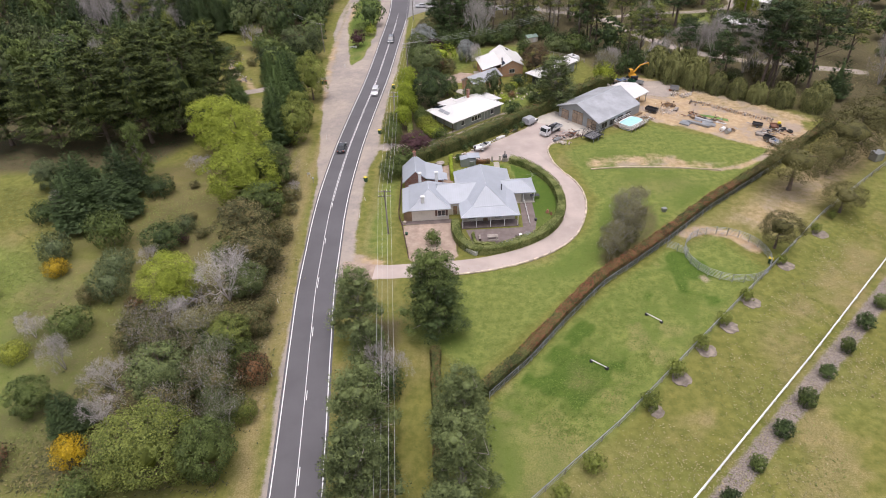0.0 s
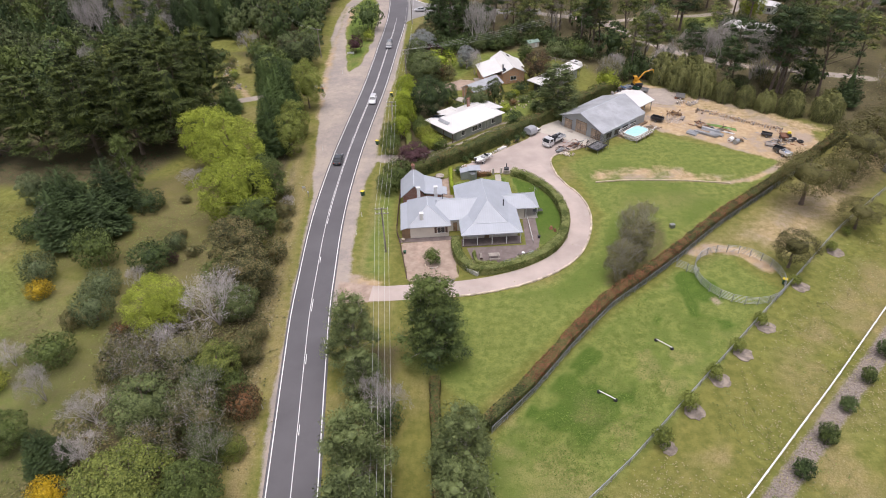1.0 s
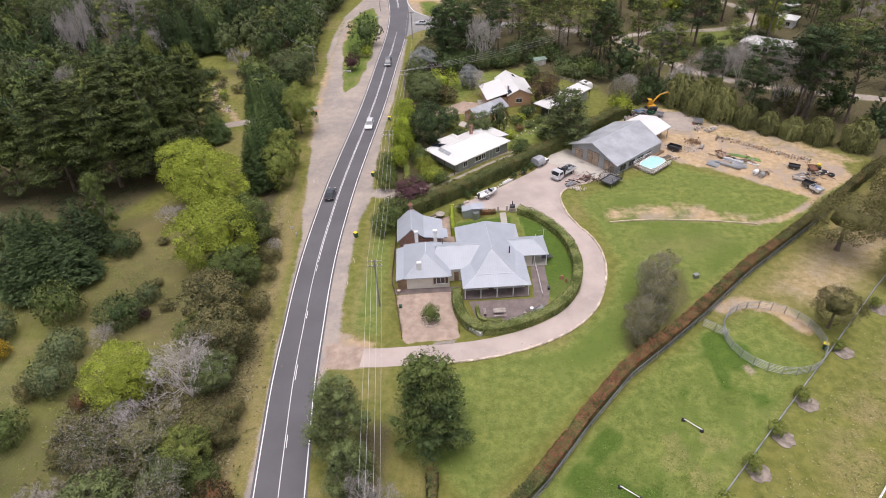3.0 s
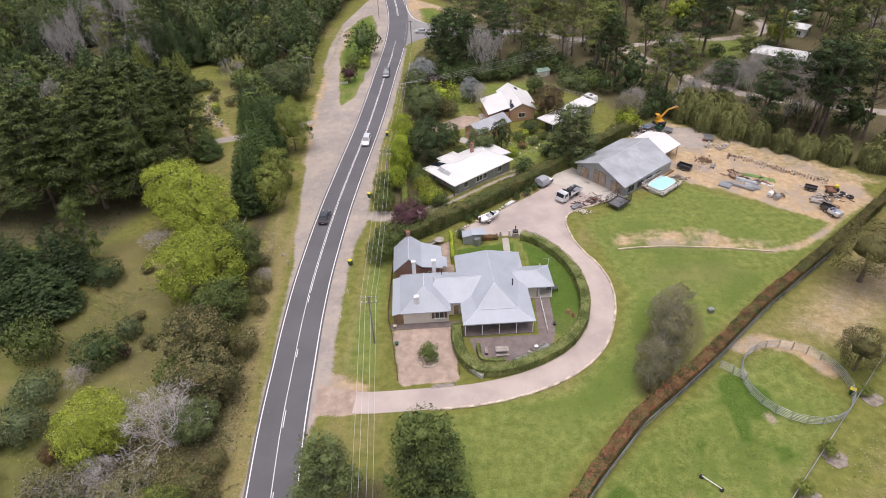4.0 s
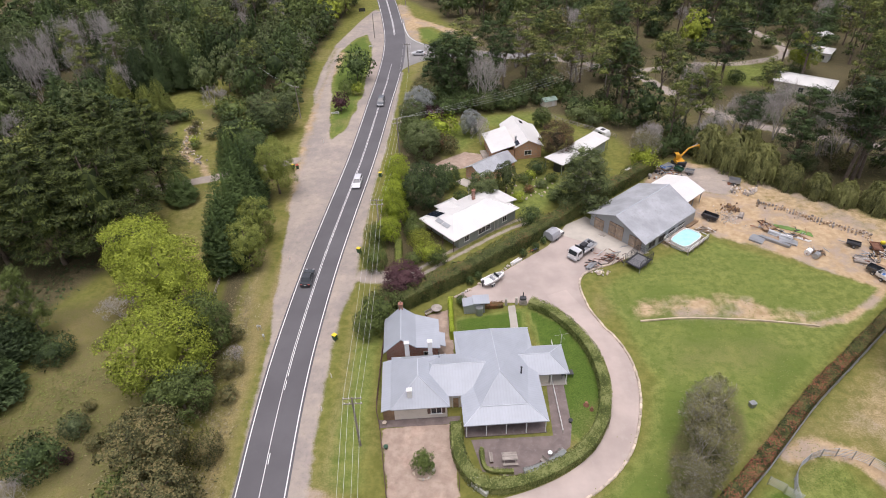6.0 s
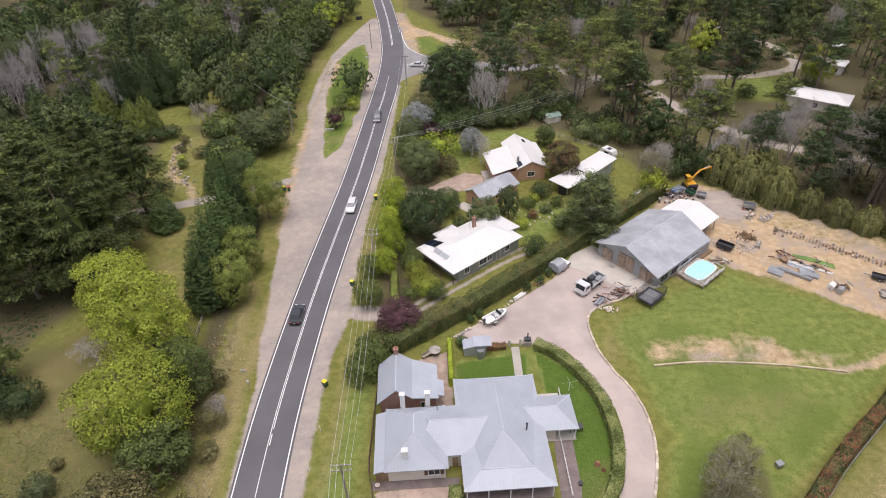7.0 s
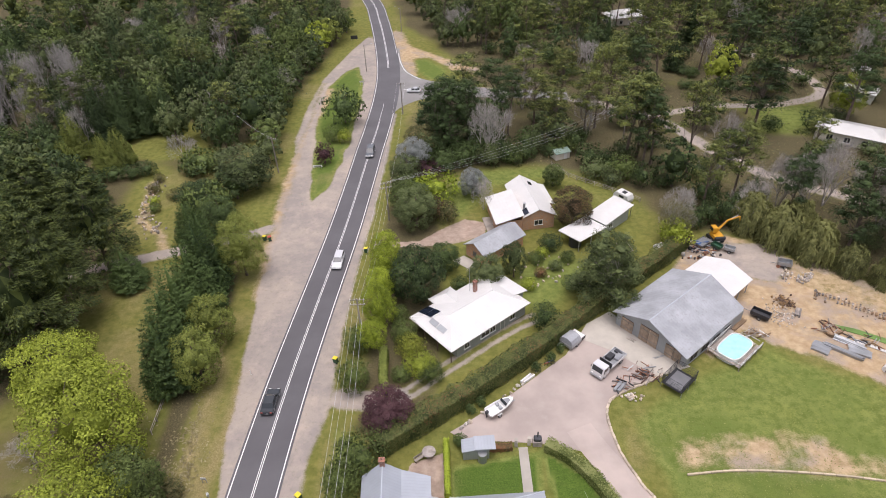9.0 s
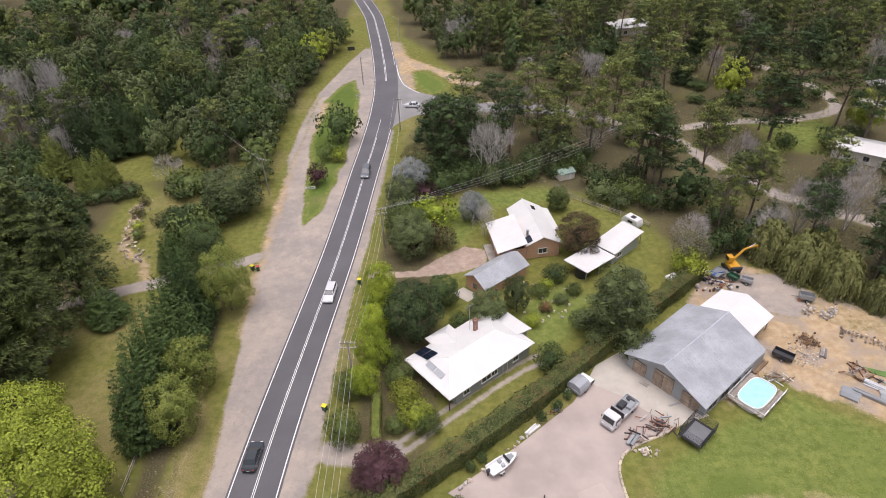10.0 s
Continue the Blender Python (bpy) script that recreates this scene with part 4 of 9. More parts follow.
flue = part("flue", rod((8.4, 7.2, 3.7), (8.4, 7.2, 4.9), 0.1, sides=10), STEEL_DARK, home_ob, "dark metal stove flue")
part("flue_cowl", rod((8.4, 7.2, 4.9), (8.4, 7.2, 5.02), 0.17, 0.05, 10), STEEL_DARK, flue)
part("vent_pipe", rod((-2.6, 11.4, 3.2), (-2.6, 11.4, 4.4), 0.05, sides=8), STEEL_DARK, home_ob)

# patio, paths and courtyard edges
patio = part("patio", prism([(0.0, 93.6), (1.4, 89.0), (4.5, 88.4), (8.6, 89.2), (12.6, 92.8), (13.2, 96), (13.0, 103), (10.6, 103), (10.6, 94.4)], -0.05, 0.02), PAVING, None)
tagged(patio, "dark red-brown paved patio before the veranda", "patio", kind="structure")
north_terrace = part("terrace", prism([(8.6, 108.2), (12.3, 108.5), (12.0, 110.8), (8.4, 110.5)], -0.05, 0.03), CONCRETE, None)
tagged(north_terrace, "pale concrete terrace behind the homestead", "patio", kind="structure")
path = part("garden_path", prism([(6.3, 111.5), (7.5, 111.6), (7.2, 119.8), (6.0, 119.7)], -0.05, 0.02), CONCRETE, None)
tagged(path, "narrow pale garden path to the yard", "path", kind="structure")
court_path = part("court_path", prism([(-12.2, 95.3), (-1.6, 96.2), (-1.4, 97.4), (-12.4, 96.6)], -0.05, 0.015), PAVING, None)
tagged(court_path, "red-brown brick path along the cottage front", "path", kind="structure")

# long white-roofed house across the hedge
white_ob = thing("white_roofed_house", pose(-3.1, 134.3, 0, 0, 0, 42), "long weatherboard house with a broad white metal roof", "house")
hip(white_ob, 0, 16.9, 0, 10.4, 2.6, 4.3, ((4.2, 5.0), (13.0, 5.0)), ROOF_WHITE, RIDGE_WHITE)
roof_part("roof", [(12.2, 3.0, 3.5), (18.7, 2.4, 2.75), (18.6, 8.4, 2.75), (12.2, 8.6, 3.3)], [(0, 1, 2, 3)], ROOF_WHITE, white_ob)
hip(white_ob, 5.0, 9.8, 7.5, 11.8, 2.7, 3.7, ((7.4, 5.0), (7.4, 9.8)), ROOF_WHITE, RIDGE_WHITE)
walls(white_ob, 1.6, 16.4, 0.6, 9.9, 2.55, CLADDING)
wall(white_ob, 16.4, 18.2, 2.9, 8.0, 2.6, CLADDING)
wall(white_ob, 5.4, 9.4, 9.9, 11.4, 2.6, CLADDING)
for u in (3.6, 7.4, 9.0, 13.4):
    opening(white_ob, u, 0.57, 0.8, 1.1 if u != 7.4 else 1.8, 1.2)
opening(white_ob, 11.2, 0.57, 0.02, 0.9, 2.05, door=True, fill=CLADDING)
for v in (0.4, 3.6, 6.8, 10.0):
    part("veranda_post", box(0.12, 0.12, 2.5, 0.25, v, 0), TIMBER_DARK, white_ob)
chimney(white_ob, 11.4, 7.3, 3.0, 5.6, BRICK_DARK, 0.6, 1)
for u in (2.35, 3.4):
    for v in (7.9, 9.55):
        part("solar_panel", box(1.0, 1.58, 0.05, u, v, 4.3 - (v - 5.0) * 0.315 + 0.07, rx=-17.5), SOLAR, white_ob, "dark blue solar panel")
for k in range(2):
    part("solar_panel", box(0.9, 1.7, 0.05, 1.7 + 0.0 * k, 4.2 + 1.9 * k, 3.36, ry=-22), STEEL, white_ob, "grey roof heater panel")
mast = part("antenna_mast", rod((11.0, 8.2, 3.2), (11.0, 8.2, 8.2), 0.03, sides=6), STEEL, white_ob, "tall thin television antenna")
bm = rod((10.2, 8.2, 8.0), (11.8, 8.2, 8.0), 0.02, sides=5)
for k in range(6):
    rod((10.3 + k * 0.28, 7.8, 8.0), (10.3 + k * 0.28, 8.6, 8.0), 0.012, sides=4, bm=bm)
part("antenna", bm, STEEL, mast)

# orange brick house
brick_ob = thing("brick_house", pose(9.8, 170.8, 0, 0, 0, 11), "orange brick house with white metal gabled roofs", "house")
B_E, B_R = 2.9, 4.7
roof_part("roof", [(-0.3, -0.5, B_E), (3.3, -0.5, B_R), (7.0, -0.5, B_E), (-0.3, 13.5, B_E), (3.0, 13.9, B_R), (6.6, 13.2, B_E)], [(0, 1, 4, 3), (1, 2, 5, 4)], ROOF_WHITE, brick_ob)
part("ridge_cap", rod((3.3, -0.5, B_R), (3.0, 13.9, B_R), 0.08, sides=6), RIDGE_WHITE, brick_ob)
roof_part("roof", [(6.4, 4.5, 3.0), (8.0, 4.5, 2.5), (8.0, 12.6, 2.5), (6.4, 12.6, 3.0)], [(0, 1, 2, 3)], ROOF_WHITE, brick_ob)
roof_part("roof", [(-5.6, -1.5, 3.0), (0.0, -1.5, 4.4), (0.0, 9.0, 4.4), (-5.6, 9.0, 3.0)], [(0, 1, 2, 3)], ROOF_WHITE, brick_ob)
walls(brick_ob, 0.2, 6.5, 0.0, 13.0, 2.85, BRICK)
gable_wall(brick_ob, 0.2, 6.5, -0.2, -0.004, 2.85, 3.3, 4.55, BRICK)
walls(brick_ob, -5.1, -0.1, -0.9, 8.5, 2.95, BRICK)
part("clerestory", box(0.2, 9.4, 1.3, -0.15, 3.8, 3.0), BRICK, brick_ob)
wall(brick_ob, 6.52, 7.7, 5.0, 12.2, 2.4, BRICK)
for u in (-3.9, -2.9, -1.9):
    opening(brick_ob, u, -0.93, 1.1, 0.8, 1.0)
opening(brick_ob, 3.3, -0.23, 1.0, 1.6, 1.1)
opening(brick_ob, -5.13, 3.5, 0.02, 1.0, 2.05, "v", door=True)
chimney(brick_ob, 1.0, 2.4, 3.4, 4.6, STEEL, 0.4, 0)
part("skylight", box(0.8, 1.3, 0.1, 4.4, 11.0, 4.06, ry=26), GLASS, brick_ob, "dark roof window")
part("roof_panel", box(1.1, 2.0, 0.06, 0.9, 1.0, 3.58, ry=-27), SOLAR, brick_ob, "dark solar panel")
part("ramp", box(1.6, 5.4, 0.25, -6.0, 3.0, 0), TIMBER_GREY, brick_ob, "grey timber entry ramp")

# brick garage with a grey gable roof
garage = thing("brick_garage", pose(-1.1, 162.4, 0, 0, 0, 42), "small orange brick garage with a grey gabled roof", "garage")
roof_part("roof", [(-0.3, 0.5, 2.4), (-0.3, -2.3, 4.0), (-0.3, -5.2, 2.4), (10.6, 0.5, 2.4), (10.4, -2.3, 4.0), (10.6, -5.2, 2.4)], [(0, 1, 4, 3), (1, 2, 5, 4)], ROOF_SHED, garage)
walls(garage, 0.1, 10.2, -4.8, 0.1, 2.35, BRICK)
bm = bmesh.new()
for u in (0.1, 0.3):
    [bm.verts.new((u, v, z)) for v, z in ((0.1, 2.35), (-2.3, 3.85), (-4.8, 2.35))]
bm.verts.ensure_lookup_table()
bm.faces.new([bm.verts[i] for i in (0, 1, 2)])
bm.faces.new([bm.verts[i] for i in (5, 4, 3)])
for a, b in ((0, 1), (1, 2), (2, 0)):
    bm.faces.new([bm.verts[i] for i in (b, a, a + 3, b + 3)])
part("gable", bm, BRICK, garage)
opening(garage, 0.07, -2.3, 0.9, 1.0, 1.1, "v", frame_mat=TIMBER)
slab = part("concrete_slab", prism([(-3.6, 160.6), (-0.8, 158.2), (1.0, 160.0), (-1.6, 162.2)], -0.05, 0.03), CONCRETE, None)
tagged(slab, "pale concrete slab beside the brick garage", "pavement", kind="structure")

# flat-roofed carport and outbuilding
carport = thing("carport", pose(20.4, 162.6, 0, 0, 0, 44), "long open carport and outbuilding with a flat white roof", "carport")
roof_part("roof", [(0, 0.6, 2.5), (7.4, 0.0, 2.6), (7.4, 5.2, 2.75), (0, 5.8, 2.6)], [(0, 1, 2, 3)], ROOF_WHITE, carport)
roof_part("roof", [(7.6, 0.3, 2.8), (17.5, 0.8, 2.9), (17.8, 5.7, 3.0), (7.6, 5.3, 2.95)], [(0, 1, 2, 3)], ROOF_WHITE, carport)
walls(carport, 7.9, 16.0, 0.9, 5.0, 2.6, CLADDING)
for u, v in ((0.2, 0.9), (0.2, 5.4), (3.7, 0.7), (3.7, 5.2), (17.2, 1.1), (17.2, 5.4)):
    part("post", box(0.1, 0.1, 2.5, u, v, 0), STEEL, carport)
opening(carport, 10, 0.87, 0.9, 1.4, 1.0)
tank = thing("water_tank", pose(19.6, 165.6, 0), "dark round water tank beneath the carport roof", "tank")
bm = rod((0, 0, 0), (0, 0, 1.9), 1.2, sides=24)
rod((0, 0, 1.9), (0, 0, 2.1), 1.2, 0.3, 24, bm)
part("tank_body", bm, STEEL_DARK, tank)

# big machinery shed
shed = thing("machinery_shed", pose(22.6, 143.0, 0, 0, 0, 41), "large galvanised iron shed with brown timber doors", "shed")
roof_part("roof", [(-0.2, 0.4, 2.9), (-0.2, -5.9, 5.3), (-0.2, -12.9, 2.5), (16.4, 0.8, 2.9), (16.6, -5.7, 5.3), (16.4, -12.3, 2.5)], [(0, 1, 4, 3), (1, 2, 5, 4)], ROOF_SHED, shed)
part("ridge_cap", rod((-0.2, -5.9, 5.3), (16.6, -5.7, 5.3), 0.1, sides=6), RIDGE, shed)
bm = bmesh.new()
for u in (0.7, 0.9):
    [bm.verts.new((u, v, z)) for v, z in ((0.1, 0), (0.1, 2.8), (-5.9, 5.1), (-12.5, 2.45), (-12.5, 0))]
bm.verts.ensure_lookup_table()
bm.faces.new([bm.verts[i] for i in range(5)])
bm.faces.new([bm.verts[i] for i in range(9, 4, -1)])
for i in range(5):
    bm.faces.new([bm.verts[k] for k in ((i + 1) % 5, i, i + 5, (i + 1) % 5 + 5)])
part("front_wall", bm, GALV, shed)
wall(shed, 0.9, 16.0, -12.5, -12.3, 2.4, GALV, "side_wall")
wall(shed, 0.9, 16.0, -0.1, 0.1, 2.8, GALV, "side_wall")
wall(shed, 15.8, 16.0, -12.3, -0.1, 2.4, GALV, "back_wall")


def shed_door(v0, v1, h):
    d = part("shed_door", box(0.06, abs(v1 - v0), h, 0.66, (v0 + v1) / 2, 0.03), TIMBER_DARK, shed)
    n = max(4, int(abs(v1 - v0) / 0.24))
    w = abs(v1 - v0) / n
    for k in range(n):
        part("plank", box(0.05, w - 0.025, h - 0.06, 0.605, min(v0, v1) + (k + 0.5) * w, 0.06), DOOR_BOARD, d)
    part("door_rail", box(0.04, abs(v1 - v0), 0.12, 0.56, (v0 + v1) / 2, h * 0.25), TIMBER_GREY, d)
    part("door_rail", box(0.04, abs(v1 - v0), 0.12, 0.56, (v0 + v1) / 2, h * 0.8), TIMBER_GREY, d)


for a, b, h in ((-0.9, -2.2, 2.3), (-2.25, -3.1, 2.3), (-4.3, -5.85, 3.0), (-5.9, -7.5, 3.0), (-8.9, -10.2, 2.3), (-10.25, -11.6, 2.3)):
    shed_door(a, b, h)
for k, v in enumerate((-12.55,)):
    for u in (2.5, 5.5, 8.5, 11.5):
        # dark panes stand in for the shade behind the open bays
        opening(shed, u, -12.53, 0.5, 2.0, 1.4, fill=GAP_SHADE, frame_mat=STEEL)

# white-roofed annex behind the shed
annex = thing("annex", pose(22.6, 143.0, 0, 0, 0, 41), "open-sided annex with a bright white metal roof", "shed")
roof_part("roof", [(16.8, -0.9, 3.0), (23.6, -0.9, 3.0), (25.2, -4.4, 3.3), (16.8, -4.6, 3.35), (23.8, -9.6, 2.8), (16.8, -9.9, 2.8)], [(0, 1, 2, 3), (3, 2, 4, 5)], ROOF_WHITE, annex)
for u, v in ((17.2, -1.2), (23.2, -1.2), (23.3, -9.2), (17.2, -9.5), (20.2, -9.4), (20.2, -1.2), (24.6, -4.4)):
    part("post", box(0.14, 0.14, 2.75, u, v, 0), STEEL, annex)
wall(annex, 17.0, 17.1, -9.3, -1.4, 2.5, GALV, "back_wall")

# small garden shed at the yard edge
hut = thing("garden_shed", pose(-1.2, 117.6, 0, 0, 0, 5), "small grey metal garden shed with a pale roof", "shed")
roof_part("roof", [(-0.1, 0, 1.7), (1.6, 0, 2.0), (1.6, 2.0, 2.0), (-0.1, 2.0, 1.7)], [(0, 1, 2, 3)], ROOF_GREY, hut)
roof_part("roof", [(1.5, -0.1, 2.2), (4.2, -0.1, 2.2), (4.2, 1.9, 2.35), (1.5, 1.9, 2.35)], [(0, 1, 2, 3)], ROOF_GREY, hut)
walls(hut, 0.05, 3.4, 0.1, 1.8, 1.75, GALV, 0.06)
part("tank", rod((2.5, -0.1, 0), (2.5, -0.1, 1.5), 0.6, sides=20), STEEL, hut, "small grey tank")

# farther small buildings
green_hut = thing("garden_hut", pose(19.9, 200.4, 0, 0, 0, 24) @ Matrix.Diagonal((0.85, 0.85, 0.85, 1)), "small cream hut with a pale green roof", "shed")
roof_part("roof", [(-0.2, -0.2, 2.0), (4.6, -0.2, 2.0), (4.6, 1.6, 2.7), (-0.2, 1.6, 2.7), (4.6, 3.4, 2.0), (-0.2, 3.4, 2.0)], [(0, 1, 2, 3), (3, 2, 4, 5)], surf("pale_green_roof", (0.24, 0.33, 0.27), 0.5), green_hut)
walls(green_hut, 0, 4.4, 0, 3.2, 2.0, CREAM)
opening(green_hut, 3.0, -0.03, 0.02, 1.0, 1.9, door=True, fill=WHITE)


def far_house(name, x, y, turn, w, d, h, zr, roof_mat, wall_mat, label):
    ob = thing(name, pose(x, y, 0, 0, 0, turn), label, "house")
    hip(ob, -w / 2, w / 2, -d / 2, d / 2, h, zr, ((-w / 4, 0), (w / 4, 0)), roof_mat)
    walls(ob, -w / 2 + 0.5, w / 2 - 0.5, -d / 2 + 0.5, d / 2 - 0.5, h - 0.05, wall_mat)
    for k in range(3):
        opening(ob, -w / 4 + k * w / 4, -d / 2 + 0.47, 0.7, 1.3, 1.3)
        opening(ob, -w / 2 + 0.47, -d / 4 + k * d / 4, 0.7, 1.2, 1.2, "v")
    return ob


far_house("far_house", 92, 210, -35, 15, 9, 2.8, 3.9, ROOF_WHITE, CREAM, "low cream house with a white metal roof among trees")
far_house("outbuilding", 107, 236, -38, 9, 6.5, 2.8, 3.8, ROOF_WHITE, WHITE, "small white outbuilding beside the wood track")
far_house("outbuilding", 116, 252, 20, 5, 4, 2.6, 3.4, ROOF_WHITE, CREAM, "small pale shed beyond the trees")
far_house("far_house", 60, 318, 15, 16, 10, 3, 5, ROOF_WHITE, CREAM, "distant pale house half hidden by trees")


# ---- loose and built things ----
def shape(bm, material):
    mesh = bpy.data.meshes.new("shape")
    bm.to_mesh(mesh)
    bm.free()
    mesh.materials.append(material)
    return mesh


def piece(name, mesh, parent, m, material=None):
    ob = new(name, mesh)
    ob.parent = parent
    ob.matrix_basis = m
    if material:
        ob.material_slots[0].link = "OBJECT"
        ob.material_slots[0].material = material
    return ob


def along(line, step):
    """Points, directions in degrees, at even steps along a line."""
    out, acc, need = [], 0.0, 0.0
    for (ax, ay), (bx, by) in zip(line[:-1], line[1:]):
        l = math.hypot(bx - ax, by - ay)
        while need <= acc + l and l > 0:
            t = (need - acc) / l
            out.append((ax + (bx - ax) * t, ay + (by - ay) * t, math.degrees(math.atan2(by - ay, bx - ax))))
            need += step
        acc += l
    return out


def fence(name, label, line, step, height, post_mesh, wire_z, wire_r, wire_mat, top=None):
    ob = thing(name, None, label, "fence")
    posts = along(line, step)
    for x, y, a in posts:
        piece("post", post_mesh, ob, pose(x, y, -0.1, 0, 0, a))
    for z in wire_z:
        bm = bmesh.new()
        for p, q in zip(posts[:-1], posts[1:]):
            if wire_r < 0.03:
                rod((p[0], p[1], z), (q[0], q[1], z), wire_r, sides=4, bm=bm)
            else:
                part("rail", rod((p[0], p[1], z), (q[0], q[1], z), wire_r, sides=4), wire_mat, ob)
        if wire_r < 0.03:
            part("wire", bm, wire_mat, ob)
    if top:
        for p, q in zip(posts[:-1], posts[1:]):
            part("top_rail", rod((p[0], p[1], height), (q[0], q[1], height), top[0], sides=6), top[1], ob)
    return ob


# edge stones along the drive and the lawn
edge = [p for p in offset_line(MAIN_DRIVE, -1.98)[10:] if p[1] < 113.5] + spline([(20.9, 114.2), (20.2, 116), (19.1, 119), (18.4, 123.8), (18.7, 126.5), (20.1, 128.4), (22.6, 129.8), (25.9, 131.4), (28.4, 133)], 1.0)
kerb = thing("stone_edging", None, "line of pale rough stones edging the gravel drive", "edging")
stone_meshes = []
for k in range(4):
    rng = np.random.default_rng(60 + k)
    bm = box(0.95, 0.34, 0.26, bevel=0.06)
    for v in bm.verts:
        v.co += Vector(rng.normal(size=3) * 0.025)
    stone_meshes.append(shape(bm, STONE))
for i, (x, y, a) in enumerate(along(edge, 0.98)):
    piece("stone", stone_meshes[i % 4], kerb, pose(x, y, -0.06 + 0.02 * math.sin(i * 1.7), 0, 0, a + 4 * math.sin(i * 2.3)))
sleeper = shape(box(1.45, 0.24, 0.26, bevel=0.02), surf("pale_sleeper", (0.55, 0.45, 0.32), 0.85, var=0.12, coarse=0.8, rand=0.15))
sleepers = thing("sleeper_wall", None, "low curved line of pale timber sleepers in the lawn", "edging")
for i, (x, y, a) in enumerate(along(spline([(27.3, 116.1), (33, 116.7), (39.6, 116.6), (46, 116.1), (52.8, 115.1)], 1.0), 1.5)):
    piece("sleeper", sleeper, sleepers, pose(x, y, -0.04, 0, 0, a))

# paddock fences
slim_post = shape(rod((0, 0, 0), (0, 0, 1.35), 0.06, sides=6), TIMBER_GREY)
steel_post = shape(box(0.05, 0.05, 1.5), STEEL)
white_post = shape(box(0.14, 0.14, 1.2, bevel=0.01), WHITE)
fence("wire_fence", "weathered post and wire fence between two paddocks", [(1.5, 34.2), (19.6, 50.4), (41.2, 72.3), (51.6, 82.8), (66, 97.6), (82, 111.5), (100, 127)], 3.4, 1.25, slim_post, (0.35, 0.7, 1.0), 0.02, STEEL, (0.055, STEEL))
fence("hedge_fence", "wire mesh fence on steel posts beside the hedge", offset_line([(2.4, 55), (8.2, 61.3), (14.6, 69.8), (21.5, 78), (28.3, 84), (35.2, 90.3), (44.8, 99.8), (54.6, 108.2), (66.5, 118.5)], -1.02), 3.0, 1.4, steel_post, (0.3, 0.6, 0.9, 1.2), 0.015, STEEL, (0.03, STEEL))
fence("white_rail_fence", "low white rail fence beside a mulched tree row", [(14, 29.2), (26, 40.5), (48.5, 62.3), (70.3, 84.1), (96, 110)], 3.6, 1.0, white_post, (0.5,), 0.05, WHITE, (0.11, WHITE))
fence("timber_fence", "dark brown paling fence beside the grassed verge", [(-13.4, 119), (-13.3, 108), (-12.9, 98), (-12.0, 95), (-10.9, 89.5), (-9.8, 84.0)], 1.8, 1.15, shape(box(0.1, 0.1, 1.35), TIMBER_DARK), (0.3, 0.55, 0.8, 1.05), 0.045, TIMBER_DARK)
fence("court_edge", "low dark timber edging beside the courtyard", [(-2.2, 96), (-1.6, 90.5), (-1.3, 85.2)], 1.6, 0.45, shape(box(0.08, 0.08, 0.5), TIMBER_DARK), (0.2, 0.4), 0.04, TIMBER_DARK)
fence("garden_fence", "grey timber garden fence behind the brick house", [(18.5, 198), (22, 192), (34, 182.6), (36.5, 179.5)], 2.2, 1.2, shape(box(0.1, 0.1, 1.3), TIMBER_GREY), (0.4, 0.8, 1.1), 0.05, TIMBER_GREY)
fence("lane_fence", "grey timber rail fence beside the white-roofed house", [(-16.6, 144.2), (-11.2, 146.4)], 1.8, 1.1, shape(box(0.1, 0.1, 1.2), TIMBER_GREY), (0.5, 1.0), 0.05, TIMBER_GREY)
fence("verge_fence", "short weathered rail fence beneath the cypress row", [(-43.6, 121), (-44.4, 128)], 2.2, 1.0, shape(box(0.1, 0.1, 1.1), TIMBER_GREY), (0.5, 0.95), 0.05, TIMBER_GREY)
for a, b in (((11.9, 94.8), (11.4, 103.2)), ((12.3, 108.4), (12.1, 111.6))):
    fence("garden_rail", "low pale timber garden rail beside the lawn", [a, b], 1.4, 0.75, shape(box(0.08, 0.08, 0.8), TIMBER_GREY), (0.4, 0.72), 0.035, WHITE)

# round yard of steel panels
ring = thing("round_yard", pose(44.3, 85.0, 0), "round horse yard of grey steel rail panels", "fence")
panel_post, panel_rail = shape(rod((0, 0, 0), (0, 0, 1.65), 0.035, sides=6), STEEL), shape(rod((-0.92, 0, 0), (0.92, 0, 0), 0.032, sides=6), STEEL)
N_PANEL, R_RING = 23, 6.75
for k in range(N_PANEL):
    a = 2 * math.pi * k / N_PANEL
    turn = math.degrees(a) + 90
    pan = thing("panel", pose(R_RING * math.cos(a), R_RING * math.sin(a), 0, 0, 0, turn))
    pan.parent = ring
    for s in (-0.9, 0.9):
        piece("post", panel_post, pan, pose(s, 0, 0))
    for j in range(6):
        piece("rail", panel_rail, pan, pose(0, 0, 0.3 + j * 0.26))
gate = thing("yard_gate", None, "grey steel gate panels beside the round yard", "gate")
for x, y in ((37.2, 86.0), (35.8, 87.3)):
    pan = thing("panel", pose(x, y, 0, 0, 0, -36))
    pan.parent = gate
    for s in (-0.9, 0.9):
        piece("post", panel_post, pan, pose(s, 0, 0))
    for j in range(6):
        piece("rail", panel_rail, pan, pose(0, 0, 0.3 + j * 0.26))

